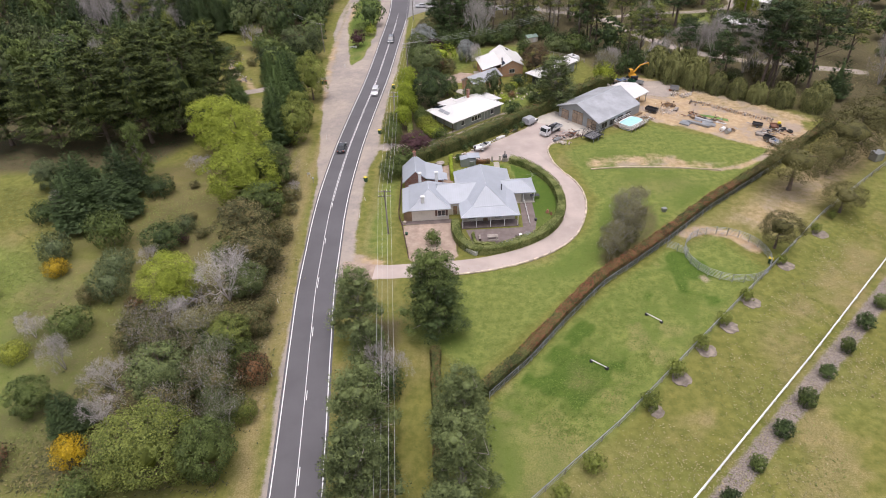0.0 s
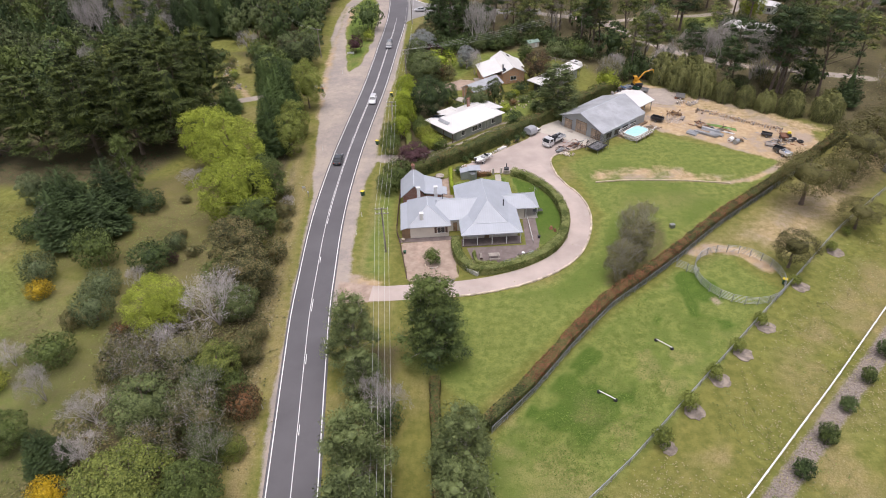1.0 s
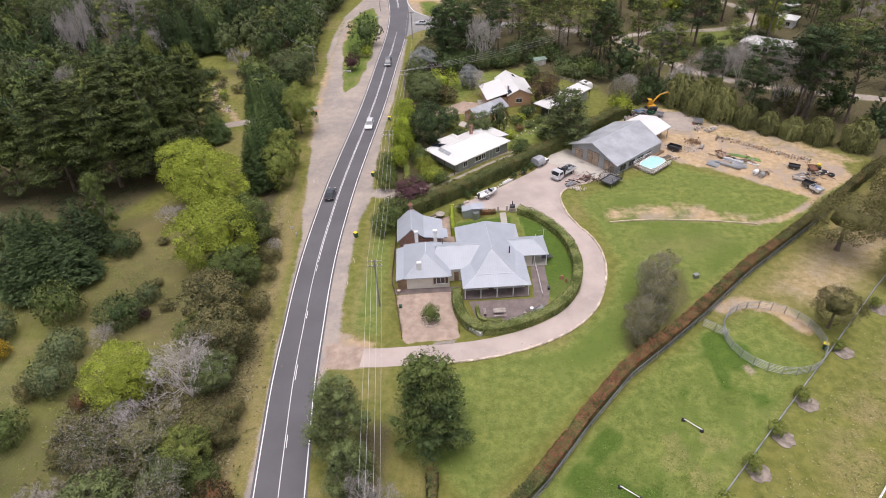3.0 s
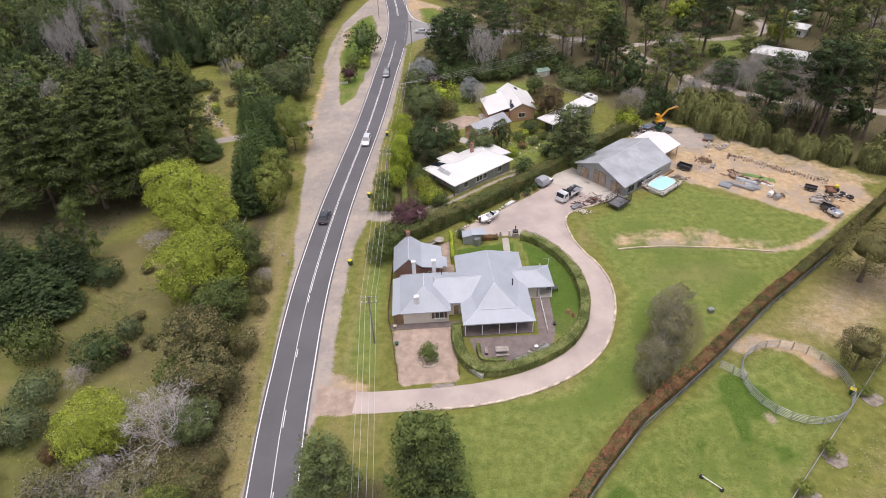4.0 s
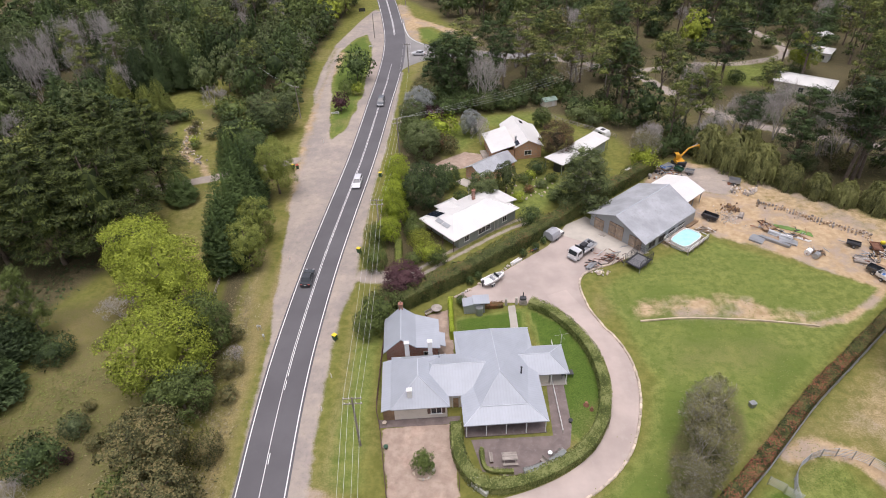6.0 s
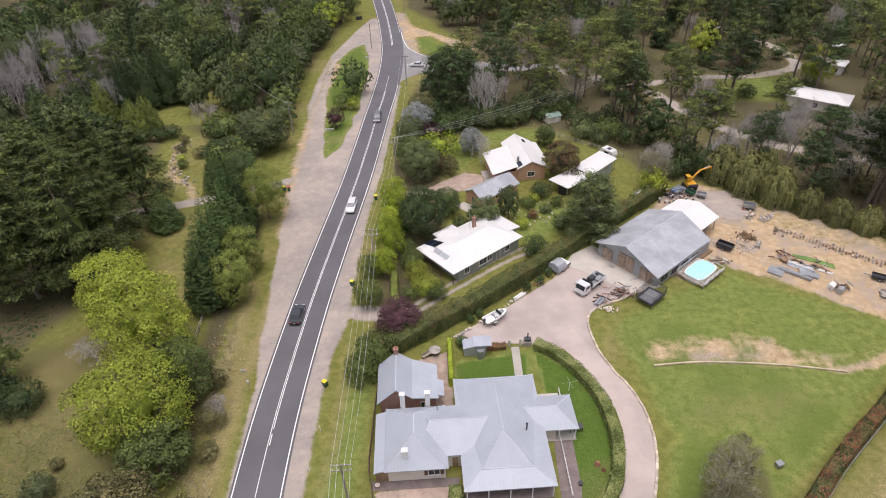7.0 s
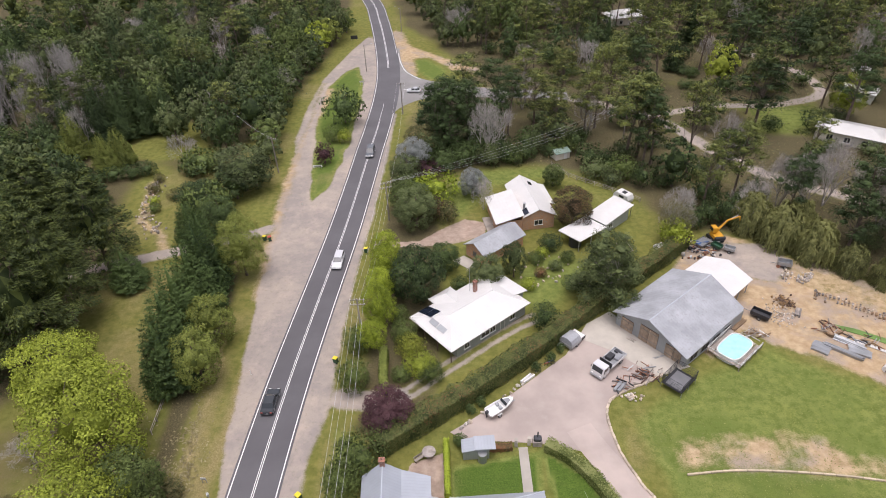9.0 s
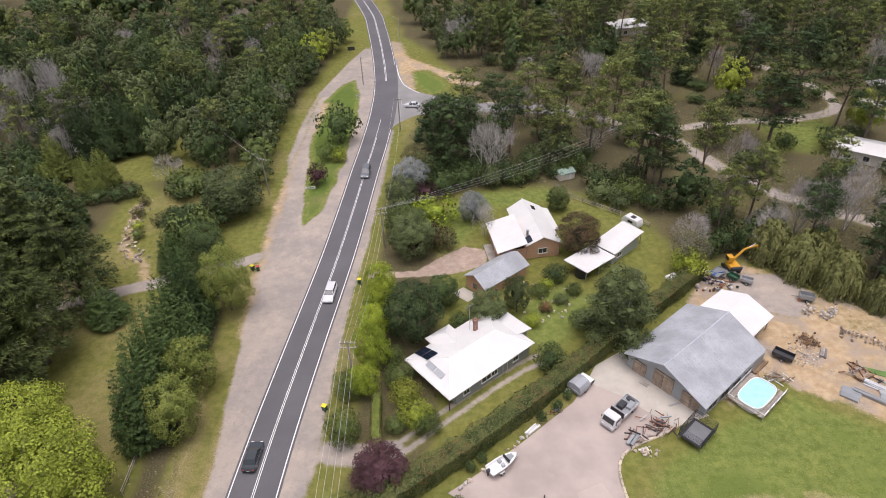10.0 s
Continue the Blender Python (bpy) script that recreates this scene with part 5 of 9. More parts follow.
for (ax, ay), (bx, by) in (((17.6, 61.0), (19.5, 59.6)), ((27.5, 70.6), (29.3, 68.9))):
    jump = thing("jump_pole", None, "white jump pole resting on two tyres in the grass", "jump")
    part("pole", rod((ax, ay, 0.34), (bx, by, 0.34), 0.055, sides=8), WHITE, jump)
    for x, y in ((ax, ay), (bx, by)):
        bm = bmesh.new()
        for z in (0.08, 0.22):
            for k in range(14):
                a, b = 2 * math.pi * k / 14, 2 * math.pi * (k + 1) / 14
                rod((x + 0.19 * math.cos(a), y + 0.19 * math.sin(a), z), (x + 0.19 * math.cos(b), y + 0.19 * math.sin(b), z), 0.075, sides=6, bm=bm)
        part("tyre", bm, RUBBER, jump)


def mulch_bed(x, y, r, seed):
    rng = np.random.default_rng(seed)
    outline = [(x + r * (0.85 + 0.3 * rng.random()) * math.cos(a), y + r * (0.85 + 0.3 * rng.random()) * math.sin(a)) for a in np.linspace(0, 2 * math.pi, 18, endpoint=False)]
    ob = part("mulch_bed", prism(outline, -0.05, 0.06), MULCH, None)
    return tagged(ob, "pale mulch bed round a young tree", "mulch bed", "mulch beds along the wire fence")


for k, (x, y) in enumerate(((24.5, 52.4), (29.2, 58), (34.2, 63.2), (39, 68), (44.2, 73.4), (53.3, 82.6), (63, 91.6))):
    mulch_bed(x, y, 1.35 if k else 1.0, k)
# yellow-lidded wheelie bins
def bin_at(x, y, turn, lid=YELLOW, label="dark green wheelie bin with a yellow lid on the verge"):
    ob = thing("wheelie_bin", pose(x, y, 0, 0, 0, turn), label, "bin")
    bm = bmesh.new()
    bmesh.ops.create_cone(bm, cap_ends=True, segments=4, radius1=0.36, radius2=0.46, depth=0.95)
    bmesh.ops.transform(bm, matrix=pose(0, 0, 0.53, 0, 0, 45), verts=bm.verts)
    part("bin_body", bm, GREEN_BIN, ob)
    part("lid", box(0.66, 0.72, 0.09, 0, 0.02, 1.0, bevel=0.03), lid, ob)
    for s in (-0.28, 0.28):
        part("wheel", rod((s - 0.03, -0.3, 0.11), (s + 0.03, -0.3, 0.11), 0.11, sides=12), RUBBER, ob)


for x, y in ((-41.2, 167.6), (-20.3, 163.4), (-20.8, 134.6), (-21.1, 111.8), (50.9, 83.3)):
    bin_at(x, y, x * 40 % 90)
bin_at(-40.1, 167.4, 20, RED, "dark green wheelie bin with a red lid on the verge")

# roadside posts and boards
gp = shape(box(0.1, 0.04, 1.0), WHITE)
for x, y in ((-34, 58), (-21, 70), (-20.4, 98), (-20.2, 104), (-33.2, 132), (-20.6, 142), (-36.8, 181), (-30, 73.3)):
    post = thing("guide_post", pose(x if x > -33 or y > 100 else x + 7, y, 0), "small white roadside guide post", "post", "guide posts along the road")
    piece("stake", gp, post, pose(0, 0, 0))
    piece("reflector", shape(box(0.06, 0.01, 0.1), RED), post, pose(0, -0.03, 0.8))


def board(x, y, w, h, z, turn, face, label, bars=0):
    ob = thing("sign_board", pose(x, y, 0, 0, 0, turn), label, "sign")
    for s in (-w * 0.38, w * 0.38):
        part("leg", box(0.07, 0.07, z + h * 0.8, s, 0.06, 0), STEEL, ob)
    panel = part("panel", box(w, 0.05, h, 0, 0, z, bevel=0.008), face, ob)
    for k in range(bars):
        part("bar", box(w * 0.7, 0.012, h * 0.14, 0, -0.032, z + h * (0.22 + 0.3 * k)), STEEL_DARK, panel)


board(-36.8, 197.5, 2.2, 0.55, 0.5, 8, WHITE, "low white sign board on the grass island", 2)
board(-34.6, 253.3, 1.3, 0.5, 0.9, 5, WHITE, "small white road sign beside the gravel", 1)
board(-44.6, 300.7, 2.6, 1.3, 0.6, 10, STEEL_DARK, "dark sign board at the forest edge", 2)
board(-33.6, 113.8, 0.7, 0.45, 0.7, 0, WHITE, "small pale roadside board on the dry verge", 1)
for x, y in ((-32.2, 111.6), (-34.8, 107.4)):
    mb = thing("letter_box", pose(x, y, 0, 0, 0, 30), "small grey letter box on a post", "letter box")
    part("post", box(0.09, 0.09, 0.9), TIMBER_GREY, mb)
    part("box", box(0.3, 0.45, 0.3, 0, 0, 0.9, bevel=0.03), STEEL, mb)

# power poles and lines
ATTACH = {}


def power_pole(key, x, y, h, turn, arms=2, lean=0.0):
    ob = thing("power_pole", pose(x, y, 0, 0, 0, turn), "grey timber power pole with crossarms", "power pole", "power poles along the road")
    part("pole", rod((0, 0, -0.2), (0, 0, h), 0.17, 0.11, 10), TIMBER_GREY, ob)
    ATTACH[key] = []
    for k in range(arms):
        z = h - 0.35 - k * 0.95
        arm = part("crossarm", box(2.3, 0.11, 0.12, 0, 0.14, z - 0.06), TIMBER_GREY, ob)
        for s in (-1.05, -0.4, 0.4, 1.05):
            part("insulator", rod((s, 0.14, z + 0.06), (s, 0.14, z + 0.26), 0.06, 0.035, 8), WHITE, arm)
            if k == 0:
                p = pose(x, y, 0, 0, 0, turn) @ Vector((s, 0.14, z + 0.25))
                ATTACH[key].append(p)
    return ob


power_pole("south", -6.6, 22, 9.3, 6)
power_pole("home", -14.3, 92.6, 9.3, 4)
power_pole("middle", -17.4, 139.5, 8.6, 3)
power_pole("north", -17.1, 174.6, 9.0, 20)
power_pole("far", -19.5, 230, 9.0, 0, 1)
power_pole("wood", 38, 212, 9, -60, 1)
power_pole("left", -65.4, 217.5, 10, -20, 1)
power_pole("verge", -46, 196, 9, -20, 1)


def cables(a, b, sag=0.9, picks=(0, 1, 2, 3)):
    ob = thing("power_line", None, "thin sagging grey power line between poles", "cable")
    for i in picks:
        p, q = ATTACH[a][i], ATTACH[b][i]
        bm = bmesh.new()
        pts = [p.lerp(q, t / 12) - Vector((0, 0, (sag + 0.45 * i) * 4 * (t / 12) * (1 - t / 12))) for t in range(13)]
        bm.free()
        cv, cf = [], []
        tube(cv, cf, pts, [0.016] * 13, 4)
        raw("cable", cv, cf, CABLE, ob)


cables("south", "home", 1.2)
cables("home", "middle", 0.8)
cables("middle", "north", 0.6)
cables("north", "far", 0.8, (0, 3))
cables("north", "wood", 1.0)
cables("left", "verge", 0.6, (0, 3))


def street_light(x, y, h, turn):
    ob = thing("street_lamp", pose(x, y, 0, 0, 0, turn), "tall timber pole with a small street lamp arm", "street lamp")
    part("pole", rod((0, 0, -0.2), (0, 0, h), 0.15, 0.1, 8), TIMBER_GREY, ob)
    arm = part("arm", rod((0, 0, h - 0.5), (2.4, 0, h + 0.2), 0.04, sides=6), STEEL, ob)
    part("lamp_head", box(0.6, 0.22, 0.12, 2.5, 0, h + 0.14, bevel=0.03), STEEL, arm)


street_light(-35, 266.1, 8.8, 0)
street_light(-27.7, 311.6, 9, 150)


# vehicles on the road
def wheel(parent, x, y, r=0.33, w=0.22):
    t = part("wheel", rod((x - w / 2, y, r), (x + w / 2, y, r), r, sides=16), RUBBER, parent)
    part("rim", rod((x - w / 2 - 0.012, y, r), (x + w / 2 + 0.012, y, r), r * 0.62, sides=12), STEEL, t)


def car(x, y, turn, paint, label, length=4.5, width=1.8, height=1.48, suv=False):
    ob = thing("car", pose(x, y, 0.02, 0, 0, turn), label, "car", "cars on the road")
    l = length / 2
    low = [(-l, 0.3), (-l, 0.75), (-l * 0.93, 0.92), (l * 0.42, 0.95), (l * 0.9, 0.8), (l, 0.6), (l, 0.3)]
    bm = profile(low, -width / 2, width / 2)
    bmesh.ops.bevel(bm, geom=bm.edges[:], offset=0.07, segments=2, affect="EDGES")
    body = part("body", bm, paint, ob)
    back = -l * (0.95 if suv else 0.72)
    bm = bmesh.new()
    bottom = [(-width * 0.46, back), (width * 0.46, back), (width * 0.46, l * 0.48), (-width * 0.46, l * 0.48)]
    top = [(-width * 0.38, back + (0.12 if suv else 0.5)), (width * 0.38, back + (0.12 if suv else 0.5)), (width * 0.38, l * 0.08), (-width * 0.38, l * 0.08)]
    vs = [bm.verts.new((a, b, 0.9)) for a, b in bottom] + [bm.verts.new((a, b, height - 0.06)) for a, b in top]
    for f in ((0, 1, 5, 4), (1, 2, 6, 5), (2, 3, 7, 6), (3, 0, 4, 7), (4, 5, 6, 7)):
        bm.faces.new([vs[i] for i in f])
    cabin = part("glasshouse", bm, GLASS, ob, "dark tinted windows")
    roof = [(a * 1.03, b) for a, b in top]
    bm = prism([(-width * 0.39, top[0][1] - 0.06), (width * 0.39, top[0][1] - 0.06), (width * 0.39, top[2][1] + 0.06), (-width * 0.39, top[2][1] + 0.06)], height - 0.07, height)
    bmesh.ops.bevel(bm, geom=bm.edges[:], offset=0.03, segments=1, affect="EDGES")
    part("roof", bm, paint, ob)
    for s in (-1, 1):
        for a, b in (((s * width * 0.455, l * 0.47, 0.92), (s * width * 0.385, l * 0.09, height - 0.05)), ((s * width * 0.455, back + 0.02, 0.92), (s * width * 0.385, top[0][1], height - 0.05)), ((s * width * 0.462, -l * 0.15, 0.92), (s * width * 0.392, -l * 0.15, height - 0.05))):
            part("pillar", rod(a, b, 0.045, sides=5), paint, ob)
        part("headlight", box(0.36, 0.1, 0.14, s * width * 0.34, l - 0.08, 0.62, bevel=0.02), WHITE, ob)
        part("tail_light", box(0.3, 0.06, 0.16, s * width * 0.36, -l + 0.0, 0.68, bevel=0.015), RED, ob)
        part("mirror", box(0.18, 0.1, 0.12, s * (width / 2 + 0.08), l * 0.36, 0.9, bevel=0.02), paint, ob)
    for sx in (-1, 1):
        for sy in (-1, 1):
            wheel(ob, sx * (width / 2 - 0.12), sy * l * 0.62)
    part("number_plate", box(0.4, 0.02, 0.11, 0, -l - 0.02, 0.5), WHITE, ob)
    part("bumper", box(width * 0.94, 0.14, 0.18, 0, -l + 0.02, 0.34, bevel=0.03), STEEL_DARK, ob)


car(-28.6, 126.5, 1, PAINT_DARK, "charcoal hatchback driving on the asphalt road")
car(-25.0, 160, 180, PAINT_WHITE, "white station wagon driving on the asphalt road", 4.7, suv=True)
car(-25.2, 205, 180, PAINT_GREY, "dark grey off-road wagon on the asphalt road", 4.8, 1.9, 1.8, True)
car(-17.6, 246.5, 82, PAINT_WHITE, "white hatchback waiting at the side road", 4.3)

# flat-tray truck in the yard
truck = thing("tray_truck", pose(20.1, 134.0, 0, 0, 0, 135), "white flat-tray truck loaded with tools on gravel", "truck")
part("chassis", box(0.9, 5.6, 0.22, 0, -0.2, 0.5), STEEL_DARK, truck)
bm = profile([(1.15, 0.45), (1.15, 1.25), (1.25, 1.35), (1.45, 2.15), (2.7, 2.18), (3.0, 1.3), (3.05, 0.45)], -1.0, 1.0)
bmesh.ops.bevel(bm, geom=bm.edges[:], offset=0.06, segments=2, affect="EDGES")
cab = part("cab", bm, PAINT_WHITE, truck)
part("windscreen", box(1.7, 0.04, 0.78, 0, 3.0, 1.32, rx=19), GLASS, cab)
part("rear_window", box(1.4, 0.04, 0.5, 0, 1.31, 1.5, rx=-14), GLASS, cab)
for s in (-1, 1):
    part("side_window", box(0.04, 1.0, 0.6, s * 1.0, 2.1, 1.38), GLASS, cab)
    part("headlight", box(0.3, 0.06, 0.18, s * 0.72, 3.05, 0.7), WHITE, cab)
    part("mirror", box(0.12, 0.08, 0.35, s * 1.16, 2.75, 1.4), STEEL_DARK, cab)
part("bumper", box(2.0, 0.16, 0.25, 0, 3.08, 0.38, bevel=0.03), STEEL, truck)
tray = part("tray", box(2.1, 3.9, 0.1, 0, -1.1, 0.9), STEEL, truck)
for s in (-1, 1):
    part("tray_side", box(0.05, 3.9, 0.4, s * 1.05, -1.1, 1.0), PAINT_WHITE, tray)
part("tray_end", box(2.1, 0.05, 0.4, 0, -3.05, 1.0), PAINT_WHITE, tray)
part("headboard", box(2.1, 0.06, 1.0, 0, 0.82, 1.0), STEEL_DARK, tray)
part("tool_box", box(0.9, 1.3, 0.6, 0.4, -0.9, 1.0, bevel=0.03), STEEL_DARK, truck, "dark tool box on the tray")
part("load", box(0.8, 1.4, 0.45, -0.5, -1.7, 1.0, rz=8, bevel=0.03), STEEL, truck, "grey crate on the tray")
part("load", box(1.2, 0.5, 0.35, 0.1, -2.6, 1.0, rz=-6, bevel=0.03), STEEL_DARK, truck)
for sx in (-0.85, 0.85):
    for y in (2.1, -1.9):
        wheel(truck, sx, y, 0.4, 0.26)

# boat on a trailer
boat = thing("boat_trailer", pose(3.9, 125.7, 0, 0, 0, -53), "small white runabout boat on a trailer", "boat")
hull_bm = bmesh.new()
secs = []
for i, t in enumerate(np.linspace(0, 1, 9)):
    y = -2.2 + 4.4 * t
    w = 0.9 * (1 - max(0, t - 0.35) ** 2.2 / 0.65 ** 2.2 * 0.97)
    keel = 0.55 + 0.35 * max(0, t - 0.55) ** 1.5
    secs.append([hull_bm.verts.new(p) for p in ((-w, y, 1.25 + 0.12 * t), (-w * 0.86, y, 0.85), (0, y, keel), (w * 0.86, y, 0.85), (w, y, 1.25 + 0.12 * t), (w * 0.84, y, 1.25 + 0.12 * t), (w * 0.7, y, 0.95), (-w * 0.7, y, 0.95), (-w * 0.84, y, 1.25 + 0.12 * t))])
for a, b in zip(secs[:-1], secs[1:]):
    for k in range(9):
        hull_bm.faces.new((a[k], a[(k + 1) % 9], b[(k + 1) % 9], b[k]))
hull_bm.faces.new(secs[0][::-1])
hull_bm.faces.new(secs[-1])
bmesh.ops.recalc_face_normals(hull_bm, faces=hull_bm.faces)
hull = part("hull", hull_bm, WHITE, boat)
part("foredeck", prism([(-0.78, 0.5), (0.78, 0.5), (0.62, 1.2), (0.3, 1.9), (0, 2.15), (-0.3, 1.9), (-0.62, 1.2)], 1.27, 1.36), WHITE, hull)
part("cockpit_cover", prism([(-0.5, 0.75), (0.5, 0.75), (0.25, 1.55), (-0.25, 1.55)], 1.36, 1.42), STEEL, hull, "grey deck hatch")
part("windscreen", box(1.3, 0.03, 0.4, 0, 0.42, 1.3, rx=-25), GLASS, hull)
for s in (-0.35, 0.35):
    part("seat", box(0.45, 0.45, 0.4, s, -0.3, 0.96, bevel=0.05), STEEL, hull, "grey boat seat")
motor = part("outboard_motor", box(0.35, 0.5, 0.55, 0, -2.4, 1.1, bevel=0.08), STEEL_DARK, boat)
part("motor_leg", box(0.14, 0.2, 0.8, 0, -2.42, 0.4), STEEL_DARK, motor)
part("trailer_beam", box(0.1, 4.6, 0.1, 0, 0.3, 0.42), STEEL, boat)
part("axle", box(1.7, 0.1, 0.08, 0, -0.8, 0.3), STEEL, boat)
for s in (-0.85, 0.85):
    wheel(boat, s, -0.8, 0.3, 0.18)
    part("mudguard", box(0.26, 0.75, 0.05, s, -0.8, 0.64, bevel=0.02), WHITE, boat)

# camper trailer
camper = thing("camper_trailer", pose(15.4, 139.0, 0, 0, 0, 45), "grey domed camper trailer beside the hedge", "trailer")
bm = profile([(-1.2, 0.6), (-1.2, 1.3), (-0.9, 1.85), (0, 2.05), (0.9, 1.85), (1.2, 1.3), (1.2, 0.6)], -1.5, 0.7)
part("canopy", bm, ROOF_SHED, camper)
part("tub", box(3.4, 2.1, 0.5, 0.1, 0, 0.45, bevel=0.04), STEEL, camper)
part("tailgate", box(1.4, 2.0, 0.08, 1.3, 0, 0.98), WHITE, camper)
part("rack", box(0.9, 2.0, 0.5, 1.6, -0.05, 0.5), STEEL_DARK, camper)
for s in (-1.05, 1.05):
    t = part("wheel", rod((0, s - 0.1, 0.35), (0, s + 0.1, 0.35), 0.35, sides=16), RUBBER, camper)
    part("rim", rod((0, s - 0.115, 0.35), (0, s + 0.115, 0.35), 0.2, sides=12), STEEL, t)
dish = thing("satellite_dish", pose(13.5, 137.4, 0), "pale round satellite dish beside the trailer", "dish")
part("stand", rod((0, 0, 0), (0, 0, 0.7), 0.04), STEEL, dish)
bm = bmesh.new()
bmesh.ops.create_uvsphere(bm, u_segments=16, v_segments=10, radius=0.55)
bmesh.ops.delete(bm, geom=[v for v in bm.verts if v.co.z > -0.28], context="VERTS")
bmesh.ops.transform(bm, matrix=pose(0, 0, 1.2, 35), verts=bm.verts)
part("bowl", bm, WHITE, dish)

# trampoline with a net
TRAMP_MAT = surf("woven_mat", (0.16, 0.16, 0.165), 0.7, var=0.15)
tramp = thing("trampoline", pose(29.4, 130.7, 0, 0, 0, 45), "black rectangular trampoline with a safety net", "trampoline")
part("mat", box(3.4, 2.3, 0.03, 0, 0, 0.82), TRAMP_MAT, tramp)
for x, y, sx, sy in ((0, 1.35, 4.0, 0.4), (0, -1.35, 4.0, 0.4), (1.85, 0, 0.35, 2.3), (-1.85, 0, 0.35, 2.3)):
    part("pad", box(sx, sy, 0.06, x, y, 0.82, bevel=0.02), RUBBER, tramp)
for sx in (-2.0, 0, 2.0):
    for sy in (-1.55, 1.55):
        part("leg", rod((sx, sy, 0), (sx, sy, 0.85), 0.04), STEEL, tramp)
        part("net_pole", rod((sx, sy, 0.85), (sx, sy, 2.5), 0.035), STEEL_DARK, tramp)
for z in (1.25, 1.65, 2.05, 2.48):
    for a, b in (((-2, -1.55), (2, -1.55)), ((2, -1.55), (2, 1.55)), ((2, 1.55), (-2, 1.55)), ((-2, 1.55), (-2, -1.55))):
        part("net_rope", rod((*a, z), (*b, z), 0.014 if z < 2.4 else 0.03, sides=4), STEEL_DARK, tramp)
bm = bmesh.new()
for k in range(33):
    x = -2 + k * 4 / 32
    for y in (-1.55, 1.55):
        rod((x, y, 0.85), (x, y, 2.5), 0.007, sides=3, bm=bm)
for k in range(25):
    y = -1.55 + k * 3.1 / 24
    for x in (-2, 2):
        rod((x, y, 0.85), (x, y, 2.5), 0.007, sides=3, bm=bm)
for k in range(13):
    z = 0.9 + k * 0.13
    for a, b in (((-2, -1.55), (2, -1.55)), ((2, -1.55), (2, 1.55)), ((2, 1.55), (-2, 1.55)), ((-2, 1.55), (-2, -1.55))):
        rod((*a, z), (*b, z), 0.006, sides=3, bm=bm)
part("net", bm, STEEL_DARK, tramp)

# above-ground pool and its deck
pool = thing("swimming_pool", pose(39.5, 137.4, 0, 0, 0, 43), "oval above-ground pool with turquoise water", "pool")
def oval(a, b, n=40, p=3.6):
    return [(a * math.copysign(abs(math.cos(t)) ** (2 / p), math.cos(t)), b * math.copysign(abs(math.sin(t)) ** (2 / p), math.sin(t))) for t in np.linspace(0, 2 * math.pi, n, endpoint=False)]
outer, inner = oval(3.05, 1.85, p=3.7), oval(2.93, 1.73, p=3.7)
n = len(outer)
v = [(x, y, 0) for x, y in outer] + [(x, y, 1.15) for x, y in outer] + [(x, y, 1.15) for x, y in inner] + [(x, y, 0.2) for x, y in inner]
f = [(r * n + i, r * n + (i + 1) % n, (r + 1) * n + (i + 1) % n, (r + 1) * n + i) for r in range(3) for i in range(n)]
raw("pool_wall", v, f, WHITE, pool)
part("water", prism(inner, 0.15, 1.02), WATER, pool, "turquoise pool water")
deck = thing("pool_deck", pose(39.5, 137.4, 0, 0, 0, 43), "weathered timber deck and rails round the pool", "deck")
plank = shape(box(6.6, 0.135, 0.04), TIMBER_GREY)
for k in range(5):
    for s in (-1, 1):
        piece("plank", plank, deck, pose(0, s * (1.86 + 0.145 * k), 0.72 if s > 0 else 0.55))
short = shape(box(0.135, 3.4, 0.04), TIMBER_GREY)
for k in range(5):
    for s in (-1, 1):
        piece("plank", short, deck, pose(s * (2.84 + 0.1 * k), 0, 0.63))
rail_post = shape(box(0.09, 0.09, 1.5), TIMBER_GREY)
for x in (-3.4, -1.7, 0, 1.7, 3.4):
    for y in (-2.55, 2.55):
        piece("post", rail_post, deck, pose(x, y, 0))
for y in (-2.55, 2.55):
    part("rail", box(6.9, 0.06, 0.1, 0, y, 1.4), WHITE, deck)
    part("rail", box(6.9, 0.05, 0.08, 0, y, 1.0), WHITE, deck)
part("rail", box(0.06, 5.1, 0.1, -3.4, 0, 1.4), WHITE, deck)

# excavator behind the annex
ex = thing("excavator", pose(46.3, 167.2, 0, 0, 0, 8), "orange-yellow excavator parked beside the willows", "excavator")
for s in (-0.85, 0.85):
    bm = profile([(-1.4, 0.15), (-1.2, 0.0), (1.2, 0.0), (1.4, 0.15), (1.4, 0.55), (1.2, 0.7), (-1.2, 0.7), (-1.4, 0.55)], s - 0.25, s + 0.25)
    part("track", bm, RUBBER, ex)
body = part("body", box(1.9, 2.1, 0.7, 0, -0.3, 0.8, bevel=0.08), ORANGE, ex)
part("counterweight", box(2.1, 0.5, 0.8, 0, -1.6, 0.85, bevel=0.15), STEEL_DARK, body)
cab = part("cab", box(0.95, 1.3, 1.1, -0.5, 0.3, 1.75, bevel=0.06), ORANGE, ex)
part("cab_window", box(0.98, 1.0, 0.7, -0.5, 0.35, 2.0), GLASS, cab)
boom = part("boom", rod((0.3, 0.6, 1.6), (2.2, 0.9, 3.6), 0.24, 0.2, 6), ORANGE, ex)
part("boom", rod((2.2, 0.9, 3.6), (4.6, 1.2, 4.0), 0.2, 0.16, 6), ORANGE, ex)
part("stick", rod((4.6, 1.2, 4.0), (5.2, 1.3, 1.9), 0.16, 0.11, 6), ORANGE, ex)
part("cylinder", rod((1.6, 0.85, 3.3), (4.2, 1.2, 4.35), 0.06, sides=8), STEEL, ex)
